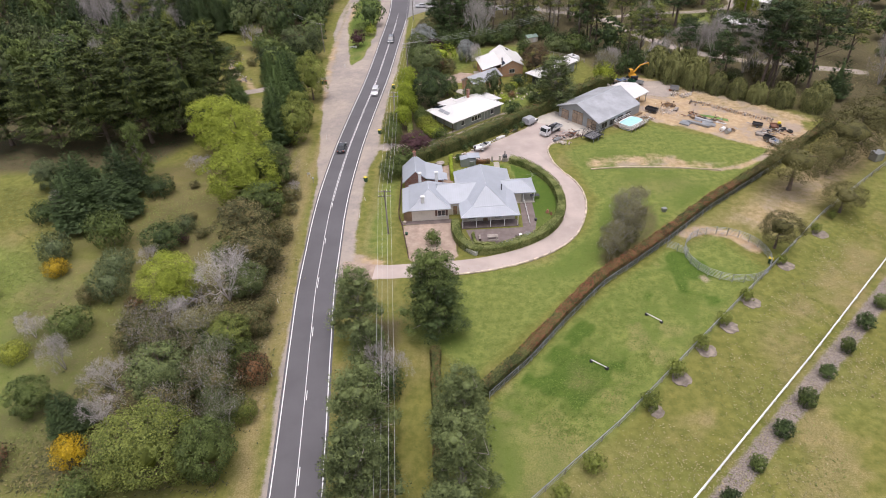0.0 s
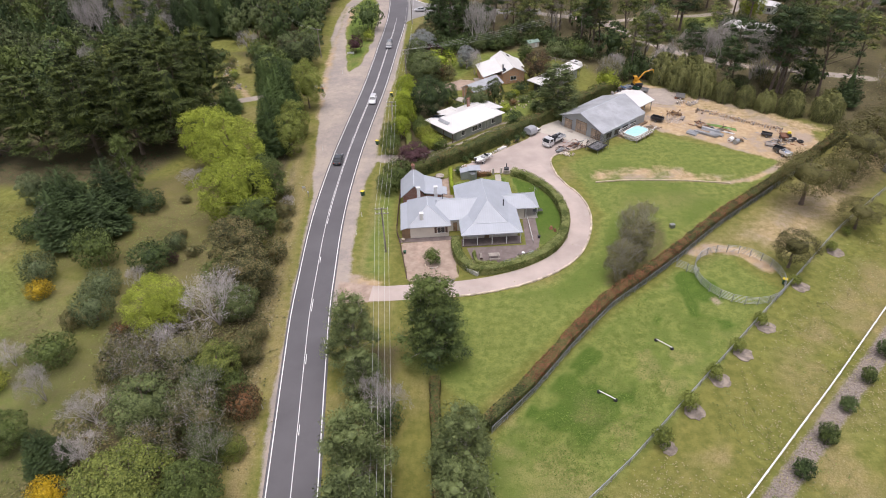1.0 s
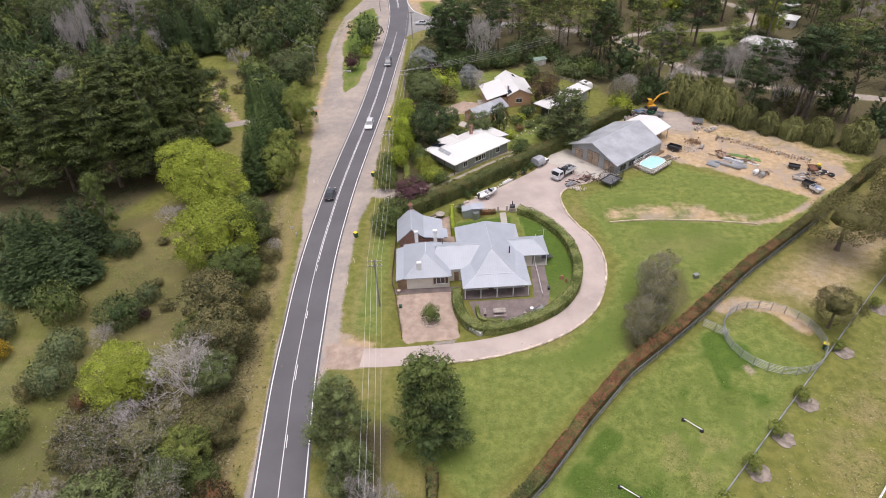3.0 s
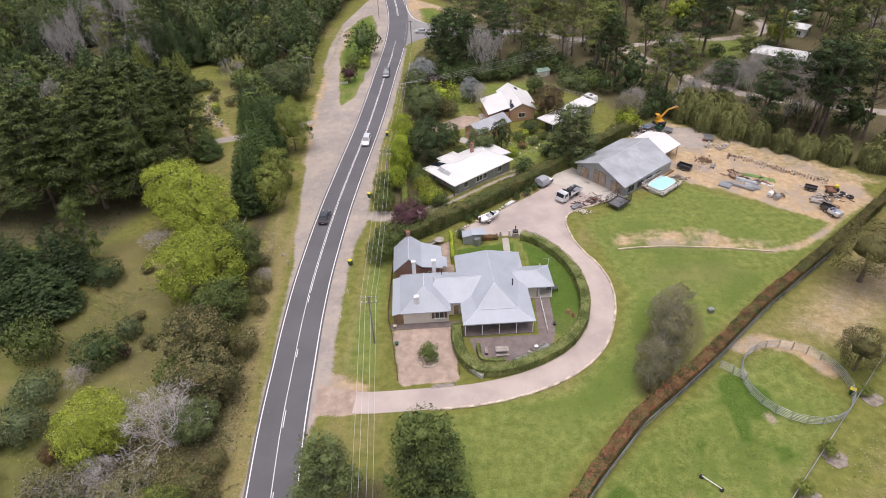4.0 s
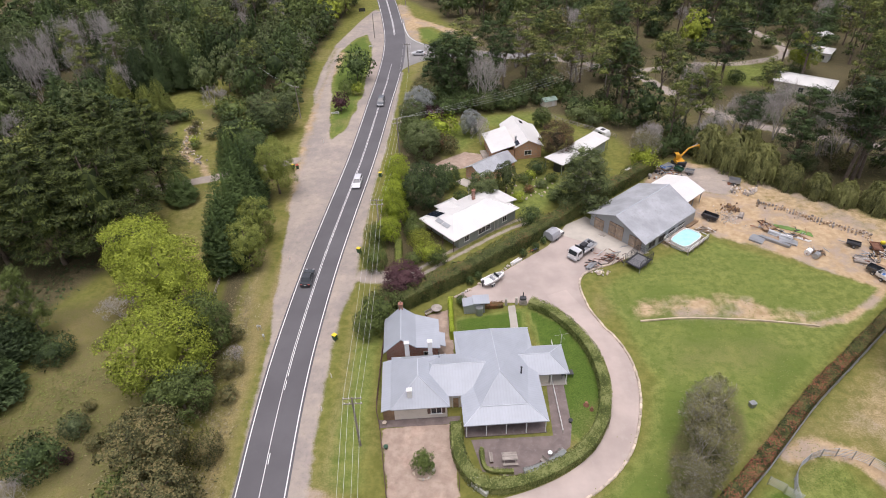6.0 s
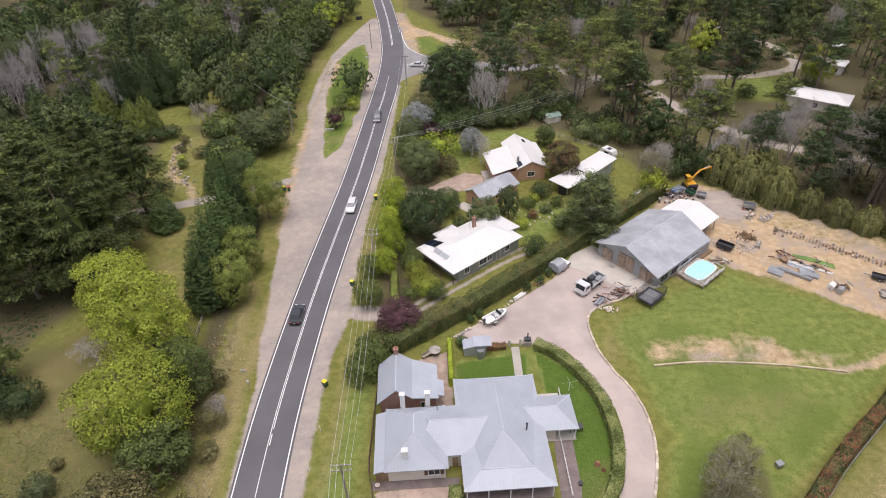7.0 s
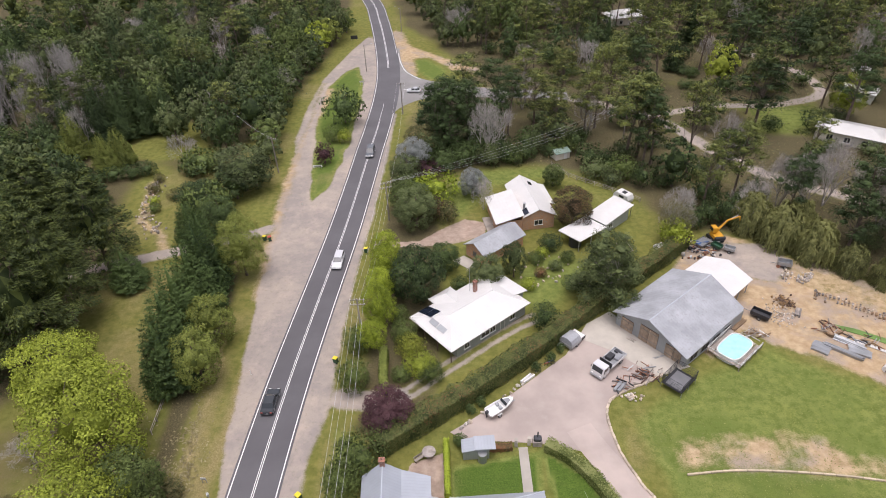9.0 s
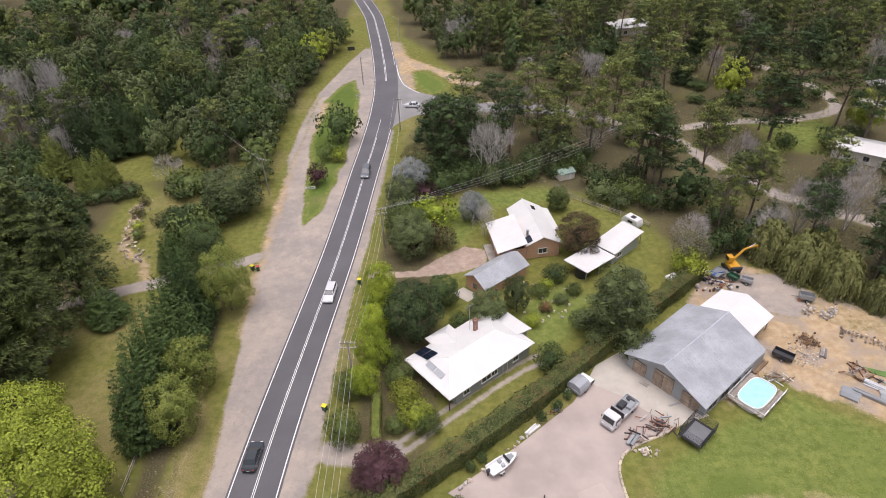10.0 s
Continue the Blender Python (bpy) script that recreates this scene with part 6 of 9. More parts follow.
bk = part("bucket", profile([(-0.3, 0), (0.25, 0.1), (0.35, 0.6), (0.0, 0.75), (-0.35, 0.45)], -0.45, 0.45), STEEL_DARK, ex)
bk.matrix_basis = pose(5.2, 1.4, 1.2, 0, 0, 90)


# piles in the dirt yard
rock_meshes = []
for k in range(5):
    rng = np.random.default_rng(80 + k)
    bm = bmesh.new()
    bmesh.ops.create_icosphere(bm, subdivisions=1, radius=0.5)
    for vv in bm.verts:
        vv.co = Vector((vv.co.x * 1.2, vv.co.y, vv.co.z * 0.75)) * (0.75 + 0.5 * rng.random())
    rock_meshes.append(shape(bm, STONE))
ROCK_GREY = surf("grey_rock", (0.34, 0.3, 0.27), 0.9, var=0.25, coarse=1.5, rand=0.35)
ROCK_PALE = surf("pale_rubble", (0.6, 0.55, 0.5), 0.9, var=0.2, coarse=1.5, rand=0.3)


def rock_pile(name, label, n, spot, size, mats, seed, part_name="rock"):
    rng = np.random.default_rng(seed)
    ob = thing(name, None, label, "pile")
    for k in range(n):
        x, y, z = spot(rng)
        s = size * (0.5 + rng.random())
        piece(part_name, rock_meshes[k % 5], ob, pose(x, y, max(0.0, z) + s * 0.2, *(rng.random(3) * 360)) @ Matrix.Diagonal((s, s, s, 1)), mats[int(rng.random() * len(mats))])
    return ob


def row_spot(points, spread, height):
    dense = spline(points, 0.5)

    def spot(rng):
        x, y = dense[int(rng.random() * len(dense))]
        o = rng.normal() * spread
        return x + o * 0.6, y + o, max(0, height * (1 - abs(o) / (2 * spread)) * rng.random())
    return spot


rock_pile("stone_row", "long row of stacked brown and grey field stones", 295, row_spot([(57.5, 150.8), (61, 148.8), (65.6, 145), (70, 141.4), (73.5, 139)], 0.52, 0.4), 0.34, (TIMBER, ROCK_GREY, ROCK_GREY, TIMBER, STONE), 1)
rock_pile("rubble_pile", "pile of pale broken masonry beside the willows", 110, row_spot([(54.5, 156.5), (56.5, 155), (59, 155.4)], 0.7, 0.4), 0.42, (ROCK_PALE, ROCK_GREY, STONE), 2)
rock_pile("brick_rubble", "scattered pink brick rubble on bare dirt", 150, lambda rng: (49.6 + rng.normal() * 1.3, 145.6 + rng.normal() * 1.2, rng.random() * 0.2), 0.24, (ROCK_PALE, STONE, ROCK_PALE), 3, "brick")
rock_pile("soil_heap", "small heap of sandy brown soil on dirt", 150, lambda rng: (51.6 + rng.normal() * 0.7, 148.6 + rng.normal() * 0.7, 0.45 * rng.random()), 0.3, (surf("sandy_soil", (0.36, 0.225, 0.11), 0.95, var=0.2), SOIL), 4, "clod")
rock_pile("edge_rocks", "group of pale rocks at the gravel edge", 22, lambda rng: (22.6 + rng.normal() * 0.8, 128.2 + rng.normal() * 0.4, 0.1), 0.4, (STONE, ROCK_PALE), 5)
rock_pile("track_rubble", "pale rubble and cut branches along the clearing track", 110, row_spot([(-74, 192), (-72, 184), (-69.4, 175.6), (-64, 170)], 1.2, 0.25), 0.5, (ROCK_PALE, ROCK_GREY, TIMBER_GREY, STONE), 11)
rock_pile("garden_rocks", "ring of pale stones round a shrub", 26, lambda rng: (lambda a: (-5.9 + 1.25 * math.cos(a), 89.0 + 1.25 * math.sin(a), 0))(rng.random() * 6.28), 0.35, (ROCK_PALE, STONE), 6)
rock_pile("fire_pit", "ring of stones on the lawn", 16, lambda rng: (lambda a: (11.0 + 0.6 * math.cos(a), 153.4 + 0.6 * math.sin(a), 0))(rng.random() * 6.28), 0.35, (ROCK_PALE, STONE), 7)
rock_pile("hedge_rocks", "stones at the foot of the boundary hedge", 30, row_spot([(-1.5, 122.6), (4, 127.6), (9, 132.2)], 0.35, 0.1), 0.45, (STONE, ROCK_PALE, ROCK_GREY), 8)
rock_pile("bed_rocks", "pale stones round garden beds", 40, lambda rng: (12 + rng.normal() * 3, 158 + rng.normal() * 2.4, 0), 0.4, (ROCK_PALE, STONE), 9)
rock_pile("scrap_heap", "heap of dark scrap behind the annex", 60, lambda rng: (41.5 + rng.normal() * 2.2, 163 + rng.normal() * 1.1, 0.5 * rng.random()), 0.5, (STEEL_DARK, RUST, STEEL, STEEL_DARK, ROCK_PALE), 10, "scrap")


def stack(name, label, x, y, turn, n, size, material, layers=2, gap=0.05, part_name="board", round_=False):
    """A stack of lengths lying side by side."""
    ob = thing(name, pose(x, y, 0, 0, 0, turn), label, "pile")
    l, w, h = size
    mesh = shape(rod((-l / 2, 0, w / 2), (l / 2, 0, w / 2), w / 2, sides=8) if round_ else box(l, w, h), material)
    rng = np.random.default_rng(int(abs(x * 10)))
    for k in range(layers):
        for i in range(n - (k if round_ else 0)):
            piece(part_name, mesh, ob, pose(rng.normal() * 0.12, (i - n / 2 + 0.5 * (k if round_ else 0)) * (w + gap), k * (w * 0.87 if round_ else h), 0, 0, rng.normal() * 1.2))
    return ob


stack("steel_beams", "stack of long pale steel beams on dirt", 55.6, 137.4, -39, 3, (5.4, 0.22, 0.22), STEEL, 2, part_name="beam")
stack("corrugated_sheets", "stack of grey corrugated iron sheets", 53.0, 138.4, -38, 3, (2.2, 0.75, 0.05), STEEL, 6, 0.02, "sheet")
stack("corrugated_sheets", "stack of grey corrugated iron sheets", 58.2, 137.6, -30, 2, (2.8, 0.75, 0.06), STEEL, 5, 0.02, "sheet")
stack("pipes", "bundle of grey steel pipes on dirt", 57.4, 139.2, -42, 5, (4.2, 0.22, 0.22), STEEL, 3, 0.01, "pipe", True)
stack("white_pipes", "white plastic pipes lying on dirt", 60.4, 138.6, -34, 3, (4.2, 0.2, 0.2), WHITE, 1, 0.03, "pipe", True)
stack("timber_stack", "stack of weathered timber boards", 56.0, 141.6, 25, 6, (2.4, 0.2, 0.14), TIMBER, 4)
stack("timber_stack", "stack of weathered timber boards", 68.6, 131.4, -25, 7, (3.4, 0.22, 0.12), TIMBER_GREY, 3)
stack("timber_stack", "stack of brown timber boards by the shed", 42.0, 143.4, 43, 5, (3.6, 0.2, 0.12), TIMBER, 3)
stack("timber_stack", "stack of weathered boards beside the shed wall", 37.2, 139.6, 43, 3, (3.0, 0.2, 0.12), TIMBER_GREY, 2)
stack("sleeper_stack", "pile of grey sleepers on bare dirt", 52.6, 146.2, 60, 3, (2.0, 0.25, 0.2), ROCK_GREY, 2, part_name="sleeper")
stack("log_stack", "pale timber poles lying on gravel", -3.6, 84.4, 8, 3, (3.2, 0.16, 0.16), TIMBER_GREY, 1, 0.05, "log", True)
stack("pallets", "flat stack of timber pallets", 70.2, 129.2, -40, 5, (1.6, 0.2, 0.12), TIMBER, 5, 0.06, "slat")
stack("bench_boards", "pale boards beside the boundary hedge", 8.0, 131.6, 42, 3, (2.2, 0.18, 0.4), WHITE, 1)
stack("loose_boards", "grey boards lying on the concrete apron", 24.8, 140.0, -45, 3, (1.5, 0.2, 0.05), TIMBER_GREY, 1)
stack("loose_boards", "grey boards lying on the concrete apron", 28.0, 136.2, 20, 2, (1.8, 0.12, 0.05), STEEL, 1)
def tangle(name, label, x, y, n, spread, materials, seed, part_name="bar"):
    """A loose heap of thin bars and rails lying across one another."""
    rng = np.random.default_rng(seed)
    ob = thing(name, pose(x, y, 0), label, "pile")
    for k in range(n):
        l, w = 0.7 + 1.3 * rng.random(), 0.05 + 0.09 * rng.random()
        mesh = shape(box(l, w, w * (1 + rng.random())), materials[int(rng.random() * len(materials))])
        piece(part_name, mesh, ob, pose(rng.normal() * spread, rng.normal() * spread * 0.6, 0.06 + 0.6 * rng.random() ** 2, rng.normal() * 8, rng.normal() * 16, rng.random() * 180))
    return ob


tangle("scrap_metal", "tangled heap of rusty and grey scrap metal", 61.4, 133.8, 34, 1.0, (RUST, STEEL, TIMBER, STEEL_DARK), 71)
tangle("scrap_metal", "tangled heap of rusty and grey scrap metal", 55.9, 142.2, 40, 0.9, (RUST, RUST, STEEL, TIMBER_GREY, TIMBER_DARK), 72)
tangle("farm_machinery", "rusty farm machinery parts along the gravel edge", 25.4, 132.4, 46, 1.5, (RUST, TIMBER_GREY, STEEL, RUST, TIMBER_DARK, STEEL_DARK), 73)
tangle("farm_machinery", "grey and rusty machinery parts at the gravel edge", 21.6, 130.2, 24, 0.9, (STEEL, RUST, STEEL_DARK, TIMBER_GREY), 74)
tangle("scrap_metal", "rusty scrap lengths in the dirt yard corner", 71.4, 132.2, 44, 1.8, (RUST, TIMBER_GREY, STEEL, STEEL_DARK, WHITE), 75)
tangle("scrap_metal", "scrap lengths on bare dirt between stacks", 59.2, 139.4, 30, 1.6, (STEEL, TIMBER, RUST, STEEL_DARK), 76)
tangle("scrap_timber", "loose boards and offcuts beside the pool", 43.4, 141.2, 26, 1.2, (TIMBER_GREY, TIMBER, WHITE), 77, "board")
tangle("scrap_metal", "mixed scrap behind the annex", 42.6, 164.4, 36, 1.8, (STEEL, STEEL_DARK, BLUE, WHITE, RUST), 78)
stack("grey_trough", "grey metal troughs beside the truck", 20.9, 130.2, 52, 2, (2.0, 0.4, 0.5), STEEL, 1, 0.1, "trough")
stack("scrap_boards", "loose scrap boards by the pool", 43.6, 141.6, 60, 4, (2.6, 0.16, 0.08), TIMBER_GREY, 1, 0.2)

for x, y, m, lab in ((59.9, 133.7, WHITE, "large pale cable drum lying on dirt"), (60.8, 132.6, STEEL, "large grey steel drum lying on dirt"), (25.2, 132.6, STEEL_DARK, "dark steel drum on gravel"), (69.4, 127.2, BLUE, "blue plastic barrel on dirt"), (42.6, 165.0, BLUE, "blue barrel behind the annex"), (54.8, 158.6, RUST, "rusty drum beside the willows")):
    ob = thing("drum", pose(x, y, 0, 0, 0, 40), lab, "drum")
    r = 0.5 if x > 59 and x < 61 else 0.32
    bm = rod((-0.55, 0, r), (0.55, 0, r), r, sides=18)
    for q in (-0.55, 0, 0.55):
        rod((q - 0.03, 0, r), (q + 0.03, 0, r), r * 1.06, sides=18, bm=bm)
    part("drum_body", bm, m, ob)
for x, y, r in ((75, 132.8, 0.75), (74.2, 134.2, 0.6), (73.4, 133.4, 0.5), (36.0, 164, 0.4)):
    ob = thing("tyre", pose(x, y, 0), "black tractor tyre lying on dirt", "tyre")
    bm = bmesh.new()
    for k in range(18):
        a, b = 2 * math.pi * k / 18, 2 * math.pi * (k + 1) / 18
        rod((r * 0.7 * math.cos(a), r * 0.7 * math.sin(a), 0.2), (r * 0.7 * math.cos(b), r * 0.7 * math.sin(b), 0.2), 0.2, sides=8, bm=bm)
    part("casing", bm, RUBBER, ob)


def trailer(x, y, turn, material, label, l=2.6, w=1.5, h=0.6):
    ob = thing("trailer", pose(x, y, 0, 0, 0, turn), label, "trailer")
    part("bed", box(w, l, 0.08, 0, 0, 0.5), material, ob)
    for s in (-1, 1):
        part("side", box(0.05, l, h, s * w / 2, 0, 0.55), material, ob)
        wheel(ob, s * (w / 2 + 0.12), -0.1, 0.3, 0.18)
        part("end", box(w, 0.05, h, 0, s * l / 2, 0.55), material, ob)
    part("drawbar", box(0.08, 1.3, 0.08, 0, l / 2 + 0.6, 0.42), STEEL, ob)


trailer(46.3, 145.1, 50, STEEL_DARK, "black box trailer on bare dirt", 2.8)
trailer(69.0, 126.4, 25, PAINT_WHITE, "small white trailer at the dirt yard corner", 2.2)
trailer(68.4, 128.3, 40, PAINT_DARK, "dark box trailer at the dirt yard corner", 2.2)
trailer(72.2, 135.0, -10, RUST, "rusty flat trailer in the dirt yard", 2.4, 1.5, 0.25)
trailer(68.8, 136.0, 60, STEEL_DARK, "dark machinery trailer in the dirt yard", 2.2, 1.3, 0.3)
trailer(45.6, 164.2, 40, GREEN_BIN, "dark green trailer behind the annex", 1.8, 1.2, 0.5)
trailer(47.6, 163.2, 60, STEEL, "blue-grey trailer behind the annex", 1.8, 1.2, 0.5)
trailer(43.4, 165.6, 130, STEEL, "grey flat trailer behind the annex", 3.2, 1.8, 0.2)
trailer(55.6, 158.6, 70, STEEL, "grey machinery trailer beside the willows", 2.2, 1.4, 0.7)
barrow = thing("yellow_machine", pose(73.6, 135.6, 0), "small yellow-topped machine in the dirt yard", "machine")
part("base", box(0.8, 1.2, 0.7, bevel=0.06), STEEL_DARK, barrow)
part("hood", box(0.7, 0.6, 0.5, 0, 0.1, 0.7, bevel=0.08), YELLOW, barrow)

cloth = strip("green_tarpaulin", [(57.2, 143.4), (60, 142.4), (63.4, 140.2)], [(57.0, 142.5), (60.0, 141.0), (63.2, 138.8)], 0.05, surf("green_matting", (0.14, 0.24, 0.06), 0.9, var=0.2), skirt=0.06)
tagged(cloth, "green strip of matting lying on bare dirt", "tarpaulin")

# garden furniture
table = thing("picnic_table", pose(4.8, 90.6, 0, 0, 0, 5), "pale timber picnic table with benches on the patio", "table")
for k in range(5):
    part("top_board", box(1.9, 0.15, 0.04, 0, -0.34 + k * 0.17, 0.74), TIMBER_GREY, table)
for s in (-0.8, 0.8):
    for k in range(2):
        part("seat_board", box(1.9, 0.13, 0.04, 0, s + (k - 0.5) * 0.15, 0.44), TIMBER_GREY, table)
for x in (-0.7, 0.7):
    part("leg", rod((x, -0.7, 0), (x, 0.25, 0.74), 0.045, sides=5), TIMBER_GREY, table)
    part("leg", rod((x, 0.7, 0), (x, -0.25, 0.74), 0.045, sides=5), TIMBER_GREY, table)
    part("brace", box(0.06, 1.75, 0.08, x, 0, 0.38), TIMBER_GREY, table)


def bench(x, y, turn, label):
    ob = thing("garden_bench", pose(x, y, 0, 0, 0, turn), label, "bench")
    for k in range(3):
        part("seat_slat", box(1.4, 0.12, 0.03, 0, -0.15 + k * 0.14, 0.43), TIMBER_GREY, ob)
        part("back_slat", box(1.4, 0.03, 0.1, 0, 0.24, 0.52 + k * 0.14), TIMBER_GREY, ob)
    for s in (-0.6, 0.6):
        part("leg", box(0.06, 0.42, 0.43, s, 0, 0), TIMBER_DARK, ob)


bench(9.2, 90.2, -40, "weathered garden bench at the patio edge")
bench(2.5, 90.8, 95, "dark garden bench beside the box hedge")
bench(-6.8, 117.6, 40, "pale garden bench by the hedge")
seat_set = thing("round_garden_table", pose(-5.6, 118.4, 0), "round grey garden table with a stone base", "table")
part("table_top", rod((0, 0, 0.68), (0, 0, 0.74), 0.9, sides=24), ROCK_GREY, seat_set)
part("pedestal", rod((0, 0, 0), (0, 0, 0.68), 0.25, sides=12), ROCK_GREY, seat_set)
oven = thing("garden_oven", pose(8.5, 120.3, 0), "dark grey masonry barbecue with a flue", "barbecue")
part("base", box(1.2, 1.0, 0.9, bevel=0.03), ROCK_GREY, oven)
part("hood", box(1.0, 0.8, 0.5, 0, 0, 0.9, bevel=0.1), STEEL_DARK, oven)
part("flue", rod((0, 0.1, 1.3), (0, 0.1, 2.3), 0.09), STEEL_DARK, oven)
for x, y in ((7.4, 120.2), (5.7, 119.9)):
    p = thing("gate_pillar", pose(x, y, 0), "small pale stone gate pillar with a planter", "pillar")
    part("shaft", box(0.4, 0.4, 1.0, bevel=0.02), CONCRETE, p)
    part("urn", rod((0, 0, 1.0), (0, 0, 1.35), 0.15, 0.26, 12), CONCRETE, p)
for x, y, m in ((-10.9, 92.2, GREEN_BIN), (9.9, 91.6, WHITE), (-11.5, 95.9, STONE), (13.1, 96.6, STEEL_DARK), (5.9, 110.9, STONE)):
    p = thing("planter_pot", pose(x, y, 0), "round garden planter pot", "pot")
    part("pot", rod((0, 0, 0), (0, 0, 0.45), 0.2, 0.3, 14), m, p)
bbq = thing("outdoor_setting", pose(13.6, 104.6, 0, 0, 0, 10), "dark outdoor table under the east veranda", "table")
part("table_top", box(1.8, 0.9, 0.05, 0, 0, 0.72, bevel=0.01), STEEL_DARK, bbq)
for sx in (-0.8, 0.8):
    for sy in (-0.38, 0.38):
        part("leg", box(0.06, 0.06, 0.72, sx, sy, 0), STEEL_DARK, bbq)
for x, y, r in ((15.6, 99.4, 0.4), (16.2, 98.6, 0.3)):
    s = thing("garden_ornament", pose(x, y, 0), "rusty brown garden ornament on the lawn", "ornament")
    part("body", rod((0, 0, 0), (0, 0, 0.6), r, r * 0.5, 9), RUST, s)
line = thing("clothes_line", pose(13.6, 111.2, 0, 0, 0, 15), "white folding clothes line on the lawn", "clothes line")
part("post", rod((0, 0, 0), (0, 0, 1.8), 0.04), WHITE, line)
for k in range(4):
    part("arm", rod((0, 0, 1.75), (1.2 * math.cos(k * 1.57), 1.2 * math.sin(k * 1.57), 1.85), 0.014), STEEL, line)
van = thing("caravan", pose(31.8, 181.6, 0, 0, 0, 40), "small white caravan beside the carport", "caravan")
bm = profile([(-1.9, 0.5), (-2.0, 1.3), (-1.6, 2.2), (1.3, 2.3), (1.9, 1.5), (1.9, 0.5)], -1.0, 1.0)
bmesh.ops.bevel(bm, geom=bm.edges[:], offset=0.08, segments=2, affect="EDGES")
part("shell", bm, WHITE, van)
for s in (-1.01, 1.01):
    part("window", box(0.03, 1.2, 0.5, s, -0.2, 1.35), GLASS, van)
    wheel(van, s * 0.95, 0, 0.32, 0.2)
part("hatch", box(0.9, 0.9, 0.1, 0, -0.2, 2.24), STEEL_DARK, van)
crate = thing("white_tub", pose(35.2, 164.6, 0, 0, 0, 30), "upturned white tub beside the hedge", "tub")
part("shell", box(2.2, 1.3, 0.7, bevel=0.2), WHITE, crate)
for x, y, s in ((37.6, 99.5, 0.8), (87, 119, 2.2)):
    c = thing("feed_box", pose(x, y, 0, 0, 0, 20), "small grey box standing on the grass", "box")
    part("body", box(s, s * 0.8, s * 0.8, bevel=0.03), STEEL, c)
    part("lid", box(s * 1.1, s * 0.9, 0.08, 0, 0, s * 0.8), STEEL, c)
for k in range(2):
    x, y = 11.0 + k * 0.6, 134.1 + k * 0.4
    gnet = thing("bicycle", None, ("red", "blue")[k] + " bicycle parked beside the boundary hedge", "bicycle")
    for d in (-0.5, 0.5):
        bm = bmesh.new()
        ring = [[bm.verts.new((x + d + (0.32 + u) * math.cos(j * math.pi / 7), y + w, 0.35 + (0.32 + u) * math.sin(j * math.pi / 7))) for u, w in ((0.03, 0), (0, 0.03), (-0.03, 0), (0, -0.03))] for j in range(14)]
        for j in range(14):
            for k4 in range(4):
                bm.faces.new((ring[j][k4], ring[j][(k4 + 1) % 4], ring[(j + 1) % 14][(k4 + 1) % 4], ring[(j + 1) % 14][k4]))
        part("wheel", bm, RUBBER, gnet)
    part("bike_frame", rod((x - 0.5, y, 0.36), (x + 0.4, y, 0.9), 0.03), BLUE if k else RED, gnet)
    part("handlebar", rod((x + 0.4, y - 0.3, 0.98), (x + 0.4, y + 0.3, 0.98), 0.02), STEEL, gnet)


# ---- plants ----
def unit_rows(v):
    return v / (np.linalg.norm(v, axis=1, keepdims=True) + 1e-9)


def leaf_cards(centres, normals, size, aspect=1.0, along=None, rng=RNG, shade=None):
    """Small four-cornered leaves or sprays, each with a slight fold: corners and the normal of the spray that they belong to."""
    n = len(centres)
    nrm = unit_rows(np.asarray(normals, float))
    soft = nrm if shade is None else unit_rows(np.asarray(shade, float))
    nrm = nrm * np.where(np.sum(nrm * soft, 1, keepdims=True) < 0, -1.0, 1.0)
    t = rng.normal(size=(n, 3)) if along is None else along
    u = unit_rows(t - nrm * np.sum(t * nrm, 1, keepdims=True))
    w = np.cross(nrm, u)
    s = np.asarray(size).reshape(-1, 1) * np.ones((n, 1))
    a, b = u * s * 0.5, w * s * 0.5 * aspect
    lift = nrm * s * 0.12
    v = np.stack([centres - a, centres - b * 0.9 + lift, centres + a, centres + b * 0.9 + lift], 1)
    return np.concatenate([v.reshape(-1, 3), np.repeat(soft, 4, 0)], 1)


def cards_mesh(name, v, extra_v=(), extra_f=()):
    v = np.asarray(v)
    n = len(v) // 4
    faces = np.arange(n * 4).reshape(-1, 4).tolist()
    verts, soft = v[:, :3].tolist(), v[:, 3:].tolist()
    if len(extra_v):
        base = len(verts)
        verts += [tuple(p) for p in extra_v]
        soft += [(0, 0, 0)] * len(extra_v)
        faces += [tuple(i + base for i in f) for f in extra_f]
    mesh = bpy.data.meshes.new(name)
    mesh.from_pydata(verts, [], faces)
    mesh.update()
    mesh.normals_split_custom_set_from_vertices(soft)
    return mesh


ICO = bmesh.new()
bmesh.ops.create_icosphere(ICO, subdivisions=1, radius=1)
ICO_V = np.array([v.co for v in ICO.verts])
ICO_F = [tuple(v.index for v in f.verts) for f in ICO.faces]
ICO.free()


